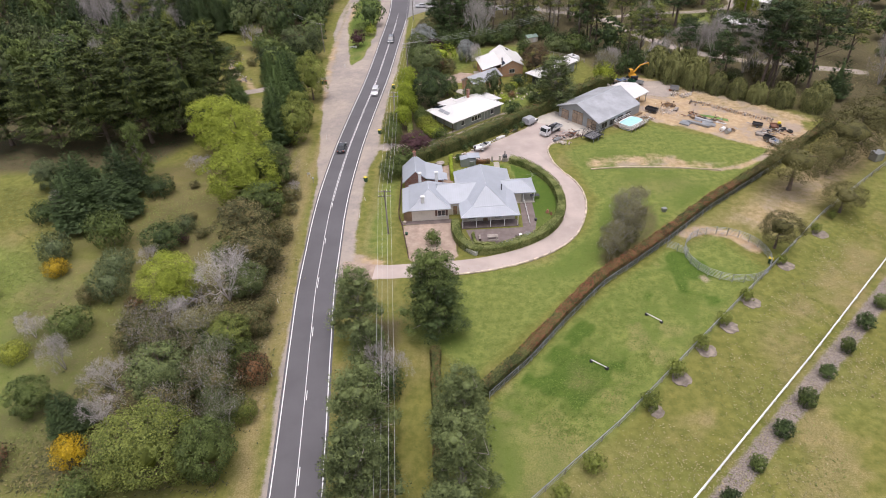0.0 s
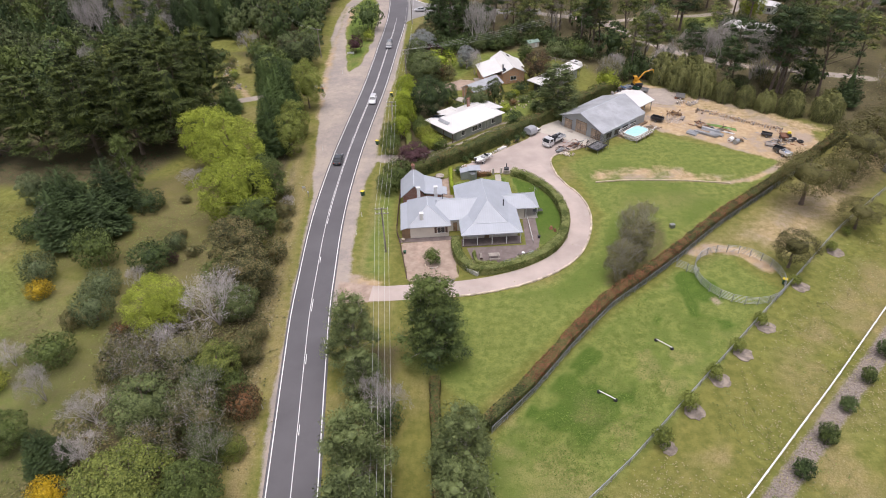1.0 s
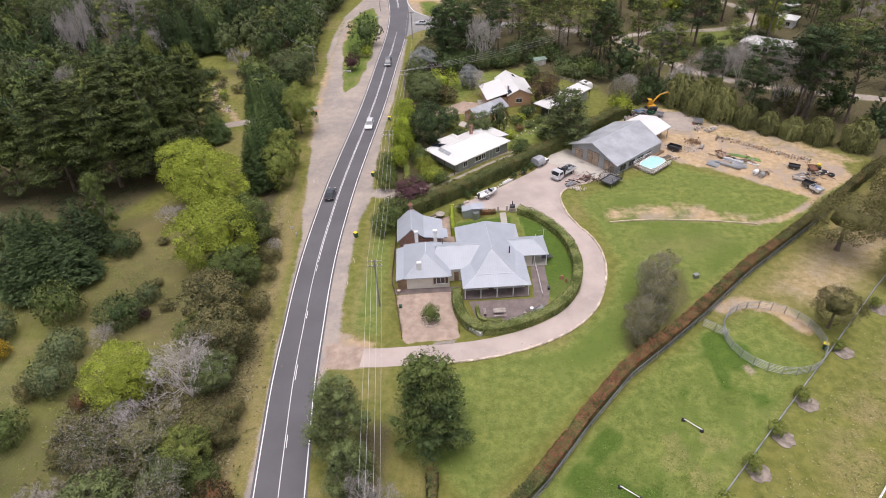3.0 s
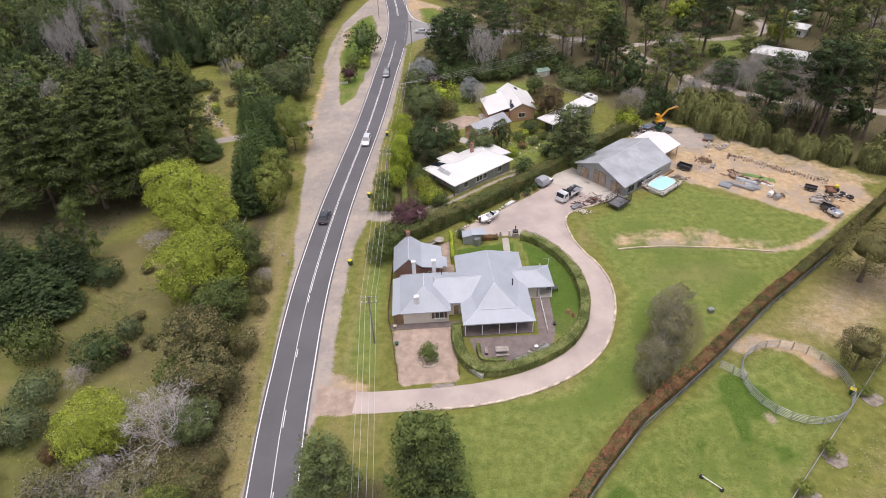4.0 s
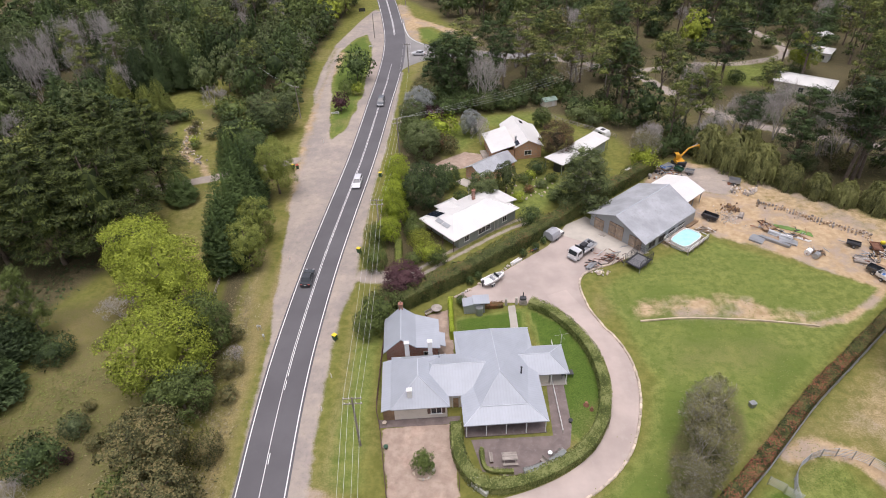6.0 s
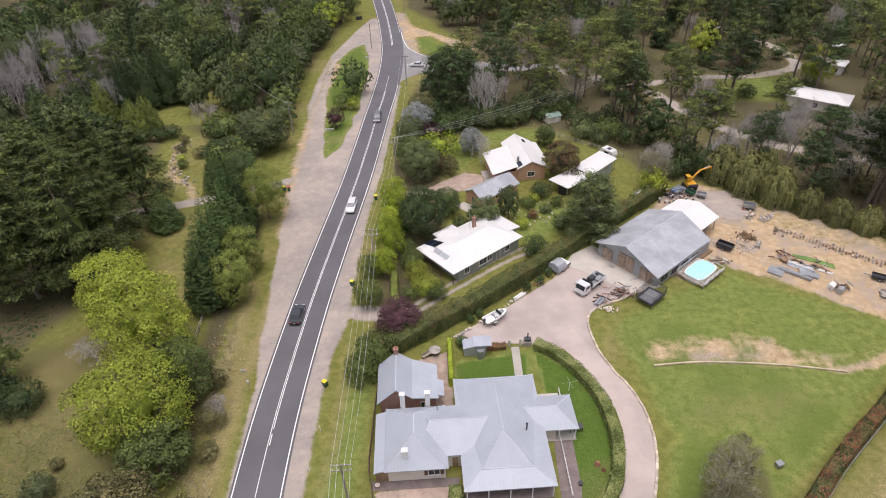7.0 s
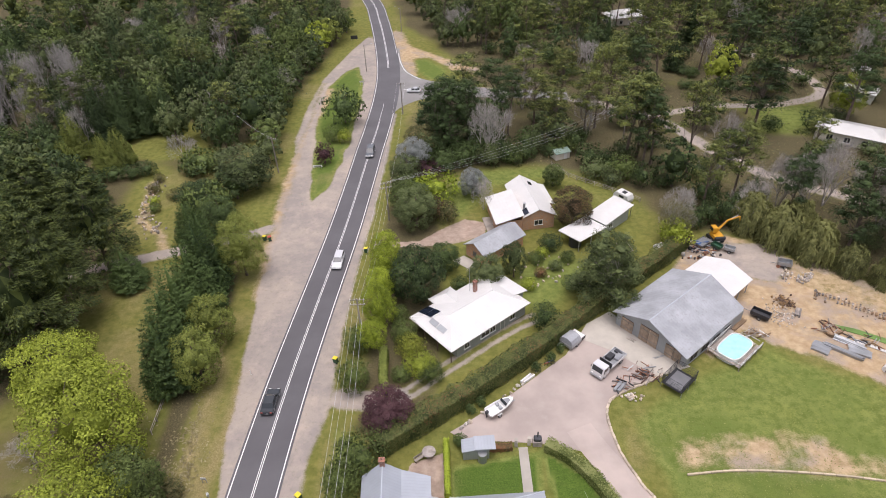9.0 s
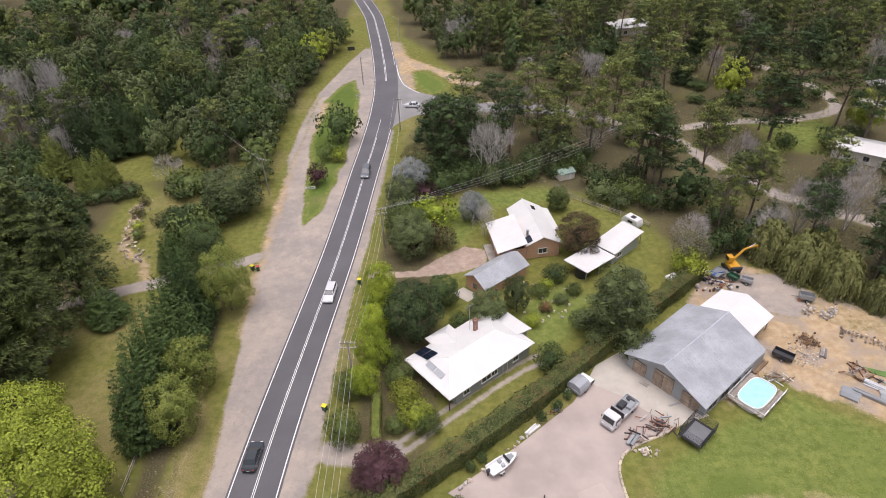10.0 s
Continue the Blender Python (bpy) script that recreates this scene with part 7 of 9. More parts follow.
def clump_leaves(rng, centre, radii, count, size, aspect=0.8, flat=0.3, low=-0.5, middle=None):
    """Leaves on the outer and upper side of one clump; middle is that of the crown that the clump sits on."""
    d = unit_rows(rng.normal(size=(count * 3, 3)))
    out = np.array([0, 0, 0.8])
    if middle is not None:
        o = np.asarray(centre, float) - np.asarray(middle, float)
        out = out + o / (np.linalg.norm(o) + 1e-6)
    d = d[d @ (out / np.linalg.norm(out)) > low][:count]
    r = 0.5 + 0.68 * rng.random((len(d), 1)) ** 0.8
    p = np.asarray(centre) + d * r * np.asarray(radii)
    soft = d * 0.9 + out * 0.35 + np.array([0, 0, flat]) * 0.5
    return leaf_cards(p, soft + rng.normal(size=d.shape) * 0.7, size * (0.65 + 0.7 * rng.random(len(d))), aspect, d + rng.normal(size=d.shape) * (0.5 if aspect < 0.6 else 9.0), rng, soft + rng.normal(size=d.shape) * 0.22)


def cores(clumps, k=0.7):
    v, f = [], []
    for c, r in clumps:
        base = len(v)
        v += (np.asarray(c) + ICO_V * np.asarray(r) * k).tolist()
        f += [tuple(i + base for i in t) for t in ICO_F]
    return v, f


def heart(rng, centre, radii):
    """A rough closed lump of inner foliage, added to block light and darken crown gaps."""
    bm = bmesh.new()
    bmesh.ops.create_icosphere(bm, subdivisions=2, radius=1)
    v = [np.asarray(centre) + np.array(q.co) * np.asarray(radii) * (0.82 + 0.36 * rng.random()) for q in bm.verts]
    f = [tuple(q.index for q in t.verts) for t in bm.faces]
    bm.free()
    return v, f


def fill(rng, clumps, n=9):
    """Large inner sprays that close the heart of each clump."""
    v = []
    for c, r in clumps:
        r = np.asarray(r, float)
        p = np.asarray(c) + rng.normal(size=(n, 3)) * r * 0.28
        v.append(leaf_cards(p, rng.normal(size=(n, 3)) + np.array([0, 0, 0.8]), min(0.75, float(r.mean()) * 0.8) * (0.8 + 0.4 * rng.random(n)), 0.8, rng=rng))
    return np.concatenate(v)


def limbs(rng, ends, h, r, lean=0.04, fork=0.35, sides=6):
    """A tapered trunk with a bent limb towards each clump."""
    v, f = [], []
    sway = rng.normal(size=2) * lean * h
    top = max(e[2] for e in ends) * 0.9
    spine = [np.array([sway[0] * t * t, sway[1] * t * t, t * top - 0.15 * (t == 0)]) for t in (0, 0.08, 0.3, 0.55, 0.8, 1.0)]
    tube(v, f, spine, [r * 1.45, r, r * 0.85, r * 0.62, r * 0.4, r * 0.15], sides + 1)
    for e in ends:
        e = np.asarray(e, float)
        t = min(0.92, max(fork, (e[2] / top) * 0.75 - 0.08 + 0.1 * rng.random()))
        s = np.array([sway[0] * t * t, sway[1] * t * t, t * top])
        m = (s + e) / 2 + rng.normal(size=3) * 0.05 * h - np.array([0, 0, 0.03 * h])
        tube(v, f, [s, m, e], [r * 0.42 * (1.1 - t * 0.6), r * 0.28 * (1.1 - t * 0.6), r * 0.08], 5)
    return v, f


def plant(name, label, category, crown_mesh, leaf, trunk=None, bark=None):
    ob = thing(name, pose(0, 0, -500), label, category)
    if trunk:
        raw("trunk", trunk[0], trunk[1], bark, ob, smooth=True)
    crown = link_mesh("crown", crown_mesh, leaf, ob)
    return ob


def make_broad(name, label, seed, h, r, clumps, leaves, size, leaf, bark, base=0.12, trunk_r=0.25, aspect=0.8):
    """A domed crown covered with small rounded clumps, uneven in outline, on a trunk with limbs."""
    rng = np.random.default_rng(seed)
    n = int(clumps * (1.9 if h > 5 else 2.6))
    low = -0.12 if h > 5 else -0.4
    c0, b0 = h * (1 + base) / 2, h * (1 - base) / 2
    swell = rng.normal(size=(7, 3))
    swell /= np.linalg.norm(swell, axis=1, keepdims=True)
    cl = []
    for i in range(n):
        z = 1 - 1.86 * (i + 0.5) / n
        a = i * 2.399 + rng.random() * 0.6
        q = math.sqrt(max(0.0, 1 - z * z))
        d = np.array([math.cos(a) * q, math.sin(a) * q, z])
        k = 0.7 + 0.16 * max(0.0, float((swell @ d).max()) - 0.55) / 0.45 + 0.07 * rng.normal()
        s = r * ((0.15 if h > 5 else 0.21) + 0.13 * rng.random())
        cl.append(((d[0] * r * k, d[1] * r * k, c0 + d[2] * b0 * k), (s, s, s * 0.8)))
    w = np.array([s[0] ** 2 for p, s in cl])
    v = [clump_leaves(rng, p, s, max(3, int(leaves * wi / w.sum())), size, aspect, 0.3, low, (0, 0, c0 - 0.3 * b0)) for (p, s), wi in zip(cl, w)]
    v.append(fill(rng, [((0, 0, c0), (r * 0.85, r * 0.85, b0 * 0.85))], 60))
    ev, ef = heart(rng, (0, 0, c0 - 0.04 * b0), (r * 0.46, r * 0.46, b0 * 0.46))
    tr = limbs(rng, [c for c, s in cl[:: 9]], h, trunk_r)
    return plant(name, label, "tree" if h > 5 else "bush", cards_mesh("crown", np.concatenate(v), ev, ef), leaf, tr, bark)


def make_cone(name, label, seed, h, r, leaves, size, leaf, bark=None, power=0.85, ragged=0.25):
    """A conifer: feathery upswept sprays, row over row, round a straight stem."""
    rng = np.random.default_rng(seed)
    per = 9
    n = max(30, leaves // per)
    t = 1 - np.sqrt((np.arange(n) + rng.random(n)) / n) * 0.985
    a = np.arange(n) * 2.399 + rng.random(n) * 0.9
    lobe = 1 + ragged * (0.5 * np.sin(a * 3 + t * 17) + 0.8 * (rng.random(n) - 0.55))
    rad = r * (1 - t) ** power * lobe * np.minimum(1, 0.72 + t * 3.2) * 0.9 + 0.03 * r
    ray = np.stack([np.cos(a), np.sin(a), np.zeros(n)], 1)
    root = ray * (rad * 0.72)[:, None] + np.array([0, 0, 1.0]) * (t * h * 0.96 + 0.02 * h)[:, None]
    reach = (0.34 * r * (0.45 + 0.75 * (1 - t)))[:, None]
    way = unit_rows(ray * 0.85 + np.array([0, 0, 0.55]) + rng.normal(size=(n, 3)) * 0.22)
    side = np.stack([-np.sin(a), np.cos(a), np.zeros(n)], 1)
    v = []
    for k in range(per):
        f = (k + 0.5) / per
        splay = rng.normal(size=(n, 1)) * 0.3 * (1.2 - f)
        c = root + way * reach * f * 1.25 + side * splay * reach
        v.append(leaf_cards(c, ray * 0.7 + np.array([0, 0, 0.6]) + rng.normal(size=(n, 3)) * 0.3, size * (0.7 + 0.5 * rng.random(n)) * (0.55 + 0.55 * (1 - t)), 0.42,
                            way + side * splay * 1.6 + rng.normal(size=(n, 3)) * 0.12, rng, ray * 0.75 + np.array([0, 0, 0.5 + 0.25 * (f - 0.5)]) + side * splay * 0.5 + rng.normal(size=(n, 3)) * 0.16))
    # inner tube added as an occluder, so gaps between sprays go dark
    ev, ef = [], []
    tube(ev, ef, [(0, 0, 0.06 * h), (0, 0, 0.35 * h), (0, 0, 0.7 * h), (0, 0, 0.92 * h)], [r * 0.5, r * 0.34, r * 0.1, 0.02], 7)
    tv, tf = [], []
    tube(tv, tf, [(0, 0, -0.2), (0, 0, 0.2 * h), (0, 0, h * 0.9)], [0.03 * h * 0.6, 0.012 * h, 0.01], 7)
    return plant(name, label, "tree", cards_mesh("crown", np.concatenate(v), ev, ef), leaf, (tv, tf), bark or BARK)


def make_macro(name, label, seed, h, r, leaf):
    """A spreading old cypress: flat fans of foliage in shelves on heavy limbs, with dark gaps between."""
    rng = np.random.default_rng(seed)
    v, ends = [], []
    n = 84
    for i in range(n):
        t = 0.16 + 0.8 * (i + rng.random()) / n
        a0 = i * 2.4 + rng.random() * 0.9
        reach = r * (1.0 - 0.72 * max(0.0, (t - 0.28) / 0.72) ** 1.5) * (0.66 + 0.36 * rng.random())
        rise = 0.1 + 0.3 * t + 0.06 * rng.normal()
        ends.append((math.cos(a0) * reach * 0.6, math.sin(a0) * reach * 0.6, t * h))
        for lobe in range(5):
            a1 = a0 + (lobe - 2) * 0.17 + 0.05 * rng.normal()
            m = 40
            u = (0.42 + 0.2 * rng.random() + 0.5 * rng.random(m) ** 0.8) * (1.0 - 0.06 * abs(lobe - 2))
            b = a1 + rng.normal(size=m) * 0.07
            c = np.stack([np.cos(b) * u * reach, np.sin(b) * u * reach, t * h + rise * u * reach * 0.5 - 0.06 * reach * u ** 3 + rng.normal(size=m) * 0.16], 1)
            ray = np.stack([np.cos(b), np.sin(b), np.full(m, 0.12)], 1)
            lean = np.array([-math.sin(a1), math.cos(a1), 0]) * rng.normal(size=(m, 1)) * 0.5
            soft = np.array([0, 0, 0.85]) + ray * (0.25 + 0.5 * np.maximum(0, u - 0.7))[:, None] + rng.normal(size=(m, 3)) * 0.18
            v.append(leaf_cards(c, np.array([0, 0, 1.0]) + ray * 0.2 + rng.normal(size=(m, 3)) * 0.4, 0.62 * (0.6 + 0.8 * rng.random(m)), 0.28, ray + lean, rng, soft))
    v.append(fill(rng, [(e, (r * 0.13, r * 0.13, r * 0.06)) for e in ends], 6))
    ev, ef = heart(rng, (0, 0, h * 0.5), (r * 0.3, r * 0.3, h * 0.24))
    tv, tf = limbs(rng, ends[::4], h, 0.42, fork=0.12)
    ob = plant(name, label, "tree", cards_mesh("crown", np.concatenate(v), ev, ef), leaf, (tv[:42], tf[:36]), BARK)
    for k in range(len(ends[::4])):
        raw("limb", tv[42 + 15 * k:57 + 15 * k], [tuple(i - 42 - 15 * k for i in q) for q in tf[36 + 11 * k:47 + 11 * k]], BARK, ob, smooth=True)
    return ob


def make_tall(name, label, seed, h, r, clumps, leaves, size, leaf, bark, low=0.4, flat=0.55, trunk_r=0.24, puff=1.0):
    """A tall open tree: bare lower stem and a broken crown of separate clumps."""
    rng = np.random.default_rng(seed)
    cl = []
    for i in range(clumps):
        t = low + (1 - low) * ((i + 0.5) / clumps) * 0.97
        a = i * 2.4 + rng.random() * 1.2
        reach = r * (0.35 + 0.5 * rng.random()) * (1.15 - 0.75 * max(0, (t - low) / (1 - low)) ** 1.6)
        s = r * puff * (0.15 + 0.17 * rng.random())
        cl.append(((math.cos(a) * reach, math.sin(a) * reach, t * h), (s * 1.2, s * 1.2, s * flat * 1.3)))
    v = np.concatenate([clump_leaves(rng, p, s, leaves // clumps, size * 1.1, 0.42, 0.55, -0.5) for p, s in cl])
    v = np.concatenate([v, fill(rng, cl, 6)])
    # closed lumps added inside the clumps to keep light out
    ev, ef = cores(cl, 0.42)
    tr = limbs(rng, [c for c, s in cl], h, trunk_r, lean=0.06, fork=0.25)
    return plant(name, label, "tree", cards_mesh("crown", v, ev, ef), leaf, tr, bark)


def make_bare(name, label, seed, h, r, leaf, twigs=900, leafy_cards=0, bark=None, size=0.22, deep=4):
    """A leafless crown: stems that fork again and again into fine twigs."""
    rng = np.random.default_rng(seed)
    v, f = [], []
    tips = []

    def fork_out(p, d, length, rad, depth):
        q = p + d * length
        m = (p + q) / 2 + rng.normal(size=3) * length * 0.07
        if depth < 2:
            tube(v, f, [p, q], [rad, rad * 0.5], 3)
        else:
            tube(v, f, [p, m, q], [rad, rad * 0.8, rad * 0.55], 4)
        if depth == 0:
            tips.append((q, d))
            return
        for k in range(3 if depth > 1 else 4):
            e = d + rng.normal(size=3) * 0.55 + np.array([0, 0, 0.12])
            fork_out(q, e / np.linalg.norm(e), length * (0.62 + 0.2 * rng.random()), rad * 0.55, depth - 1)

    for k in range(4):
        a = k * 1.57 + rng.random()
        d = np.array([math.cos(a) * 0.45 * r / h * 2, math.sin(a) * 0.45 * r / h * 2, 1.0])
        fork_out(np.array([0, 0, -0.1]), d / np.linalg.norm(d), h * 0.33, 0.018 * h, deep)
    tips = tips[:: 1]
    tp, td = np.array([t[0] for t in tips]), np.array([t[1] for t in tips])
    pick = rng.integers(0, len(tp), twigs)
    out = td[pick] + rng.normal(size=(twigs, 3)) * 0.55
    out /= np.linalg.norm(out, axis=1, keepdims=True)
    c = tp[pick] + out * h * 0.045 + rng.normal(size=(twigs, 3)) * 0.03 * h
    w = leaf_cards(c, rng.normal(size=(twigs, 3)), h * 0.1 * (0.6 + 0.6 * rng.random(twigs)), 0.07, out, rng)
    span = np.abs(np.concatenate([np.array(v), w[:, :3]]))
    k = np.array([r / np.percentile(span[:, 0], 99), r / np.percentile(span[:, 1], 99), h / np.percentile(span[:, 2], 99.5)])
    ob = thing(name, pose(0, 0, -500), label, "tree" if h > 5 else "bush")
    raw("limb_frame", np.array(v) * k, f, bark or TWIG, ob)
    link_mesh("twig_mass", cards_mesh("twig_mass", w * np.concatenate([k, [1, 1, 1]])), bark or TWIG, ob)
    if leafy_cards:
        pick = rng.integers(0, len(tp), leafy_cards)
        c = (tp[pick] + rng.normal(size=(leafy_cards, 3)) * 0.05 * h) * k
        link_mesh("crown", cards_mesh("crown", leaf_cards(c, rng.normal(size=(leafy_cards, 3)) + [0, 0, 0.6], size * (0.7 + 0.6 * rng.random(leafy_cards)), 0.6, rng=rng, shade=c - np.array([0, 0, h * 0.45]) + rng.normal(size=(leafy_cards, 3)) * 0.12 * h)), leaf, ob)
    return ob


def make_willow(name, label, seed, h, r, leaf):
    """Fine hanging strands in overlapping curtains over a domed crown."""
    rng = np.random.default_rng(seed)
    v, cl = [], []
    heads, strands, bits = 62, 26, 7
    for k in range(heads):
        z = 1 - (k + 0.5) / heads
        a0, q0 = k * 2.399 + rng.random() * 0.5, math.sqrt(1 - z * z) * (0.7 + 0.3 * rng.random())
        head = np.array([math.cos(a0) * q0 * r * 0.82, math.sin(a0) * q0 * r * 0.82, h * (0.4 + 0.56 * z) + rng.normal() * 0.05 * h])
        cl.append((head, (r * 0.13, r * 0.13, h * 0.05)))
        for i in range(strands):
            a, reach = a0 + rng.normal() * 1.1, r * (0.03 + 0.16 * rng.random())
            drop = min(head[2] * 0.95, h * (0.2 + 0.42 * rng.random()))
            s = np.linspace(0, 1, bits)
            c = head + rng.normal(size=3) * 0.05 * r + np.stack([np.cos(a) * reach * np.sqrt(s), np.sin(a) * reach * np.sqrt(s), 0.04 * h * np.sin(s * 3) - drop * s ** 1.4], 1) + rng.normal(size=(bits, 3)) * 0.06
            out = np.array([math.cos(a) * 0.6 + math.cos(a0) * q0 * 0.5, math.sin(a) * 0.6 + math.sin(a0) * q0 * 0.5, 0.55])
            soft = out + np.array([0, 0, 0.8]) * (1 - s)[:, None] + rng.normal(size=(bits, 3)) * 0.18
            v.append(leaf_cards(c, out + rng.normal(size=(bits, 3)) * 0.4, np.full(bits, drop / bits * 1.6), 0.2, np.gradient(c, axis=0), rng, soft))
    ev, ef = cores(cl + [((0, 0, h * 0.42), (r * 0.5, r * 0.5, h * 0.3))], 0.8)
    tr = limbs(rng, [c for c, s in cl[::5]], h, 0.3)
    return plant(name, label, "tree", cards_mesh("crown", np.concatenate(v), ev, ef), leaf, tr, BARK)


KINDS = {}


def kind(key, h, r, *obs):
    KINDS[key] = (h, r, obs)


kind("broad", 12, 5, make_broad("broadleaf_tree", "lime green broadleaf tree with a dense rounded crown", 1, 12, 5, 40, 15000, 0.22, L_LIME, BARK, 0.03),
     make_broad("broadleaf_tree", "lime green broadleaf tree with a dense rounded crown", 2, 12, 5, 36, 15000, 0.22, L_LIME, BARK, 0.04))
kind("round", 9, 4, make_broad("garden_tree", "mid green garden tree with a full crown", 3, 9, 4, 30, 8000, 0.24, L_GREEN, BARK, 0.02),
     make_broad("garden_tree", "mid green garden tree with a full crown", 4, 9, 4, 28, 8000, 0.24, L_GREEN, BARK, 0.03))
kind("cone", 14, 3.4, make_cone("conifer", "dark green conical conifer on rough grass", 5, 14, 3.4, 7600, 0.5, L_CONIFER, power=0.74),
     make_cone("conifer", "dark green conical conifer on rough grass", 6, 14, 3.4, 7600, 0.5, L_CONIFER, power=0.66, ragged=0.35))
kind("macro", 25, 9, make_macro("spreading_cypress", "huge dark spreading cypress with layered limbs", 7, 25, 9, L_MACRO),
     make_macro("spreading_cypress", "huge dark spreading cypress with layered limbs", 8, 25, 9, L_MACRO))
kind("gum", 16, 4, make_tall("gum_tree", "grey-green eucalypt with an open ragged crown", 9, 16, 4, 56, 12000, 0.26, L_ROADSIDE, BARK_PALE, 0.14, 0.75, 0.2, 1.02),
     make_tall("gum_tree", "grey-green eucalypt with an open ragged crown", 10, 16, 4, 50, 12000, 0.26, L_ROADSIDE, BARK_PALE, 0.16, 0.75, 0.2, 1.05))
kind("pine", 20, 5, make_tall("pine_tree", "tall dark pine with a bare stem and broken crown", 11, 20, 5, 24, 4600, 0.34, L_MACRO, BARK, 0.46, 0.5, 0.3, 1.12),
     make_tall("pine_tree", "tall dark pine with a bare stem and broken crown", 12, 20, 5, 20, 4200, 0.34, L_PINE, BARK, 0.56, 0.45, 0.28, 1.12),
     make_tall("pine_tree", "tall dark pine with a bare stem and broken crown", 13, 20, 5, 27, 4800, 0.34, L_PINE, BARK, 0.38, 0.45, 0.3, 1.12))
kind("dense_pine", 20, 5, make_tall("pine_tree", "tall dense dark pine clothed to the ground", 24, 20, 5, 64, 8000, 0.36, L_CONIFER, BARK, 0.07, 0.62, 0.32, 1.2))
kind("euc", 10, 5.5, make_broad("paddock_tree", "golden olive paddock eucalypt with a rounded crown", 14, 10, 5.5, 30, 9000, 0.25, L_PADDOCK, BARK, 0.26, 0.34, aspect=0.5))
kind("bush", 4, 3.2, make_broad("bush", "dense dark green rounded bush", 15, 4, 3.2, 18, 2400, 0.24, L_DARK, BARK, 0.02, 0.1),
     make_broad("bush", "dense dark green rounded bush", 16, 4, 3.2, 16, 2400, 0.24, L_DARK, BARK, 0.02, 0.1))
kind("shrub", 2.6, 1.5, make_broad("shrub", "small leafy green shrub", 17, 2.6, 1.5, 10, 1200, 0.17, L_GREEN, BARK, 0.06, 0.05))
kind("bare", 10, 4.6, make_bare("bare_tree", "leafless grey tree with fine twigs", 18, 10, 4.6, L_OLIVE, 2600),
     make_bare("bare_tree", "leafless grey tree with fine twigs", 19, 10, 4.6, L_OLIVE, 2600))
kind("wispy", 10, 4.5, make_bare("wispy_tree", "sparse olive tree with thin leaves", 20, 10, 4.5, L_OLIVE, 900, 4200, TWIG, 0.25),
     make_bare("wispy_tree", "sparse olive tree with thin leaves", 21, 10, 4.5, L_OLIVE, 900, 4200, TWIG, 0.25))
kind("willow", 11, 5, make_willow("willow", "olive green weeping willow beside the dirt yard", 22, 11, 5, L_WILLOW),
     make_willow("willow", "olive green weeping willow beside the dirt yard", 23, 11, 5, L_WILLOW))
kind("w_round", 9, 4, make_broad("forest_tree", "mixed green tree in dense forest", 41, 9, 4, 16, 1050, 0.54, L_DARK, BARK, 0.02), make_broad("forest_tree", "mixed green tree in dense forest", 42, 9, 4, 14, 1050, 0.54, L_GUM, BARK, 0.02))
kind("w_broad", 12, 5, make_broad("forest_tree", "grey-green tree in dense forest", 43, 12, 5, 18, 1250, 0.6, L_GUM, BARK, 0.04), make_broad("forest_tree", "grey-green tree in dense forest", 44, 12, 5, 16, 1250, 0.6, L_GUM, BARK, 0.04))
kind("w_cone", 14, 3.4, make_cone("forest_conifer", "dark conifer in dense mixed forest", 45, 14, 3.4, 1700, 0.85, L_CONIFER, power=0.62))
kind("w_pine", 20, 5, make_tall("forest_pine", "tall pine in dense forest", 46, 20, 5, 19, 1500, 0.54, L_MACRO, BARK, 0.42, 0.5, 0.28, 1.05), make_tall("forest_pine", "tall pine in dense forest", 47, 20, 5, 16, 1500, 0.54, L_PINE, BARK, 0.5, 0.5, 0.26, 1.05))
kind("w_bare", 10, 4.6, make_bare("bare_tree", "leafless grey forest tree", 48, 10, 4.6, L_OLIVE, 1300, deep=3), make_bare("bare_tree", "leafless grey forest tree", 49, 10, 4.6, L_OLIVE, 1300, deep=3))
kind("w_bush", 4, 3.2, make_broad("bush", "dense dark green rounded bush", 53, 4, 3.2, 12, 850, 0.36, L_DARK, BARK, 0.02, 0.1), make_broad("bush", "dense dark green rounded bush", 54, 4, 3.2, 11, 850, 0.36, L_DARK, BARK, 0.02, 0.1))
FAR_KINDS = {"bush": ("w_bush", 165), "round": ("w_round", 205), "cone": ("w_cone", 225), "bare": ("w_bare", 185), "broad": ("w_broad", 235), "pine": ("w_pine", 236)}
kind("young", 2.6, 1.3, make_broad("orchard_tree", "dense young dark green tree in a mulched row", 51, 2.6, 1.3, 16, 1500, 0.19, L_GREEN, BARK, 0.02, 0.06),
     make_broad("orchard_tree", "dense young dark green tree in a mulched row", 52, 2.6, 1.3, 14, 1500, 0.19, L_GREEN, BARK, 0.02, 0.06))
COUNT = {}


def grow(key, x, y, h, r, leaf=None, label="", group="", name=""):
    """Plants one of a kind at that height and crown radius."""
    kept_name = KINDS[key][2][0].name.split(".")[0]
    label = label or KINDS[key][2][0]["label"] if "label" in KINDS[key][2][0] else label
    if key in FAR_KINDS and y > FAR_KINDS[key][1]:
        key = FAR_KINDS[key][0]
    h0, r0, obs = KINDS[key]
    i = COUNT[key] = COUNT.get(key, 0) + 1
    src = obs[i % len(obs)]
    turn = (i * 137.5 + x * 11) % 360
    ob = copy_thing(src, pose(x, y, 0, 0, 0, turn) @ Matrix.Diagonal((r / r0, r / r0, h / h0, 1)))
    if leaf:
        for c in ob.children:
            if c.name.startswith("crown"):
                c.material_slots[0].link = "OBJECT"
                c.material_slots[0].material = leaf
    ob.name = name or kept_name
    return tagged(ob, label, "", group)


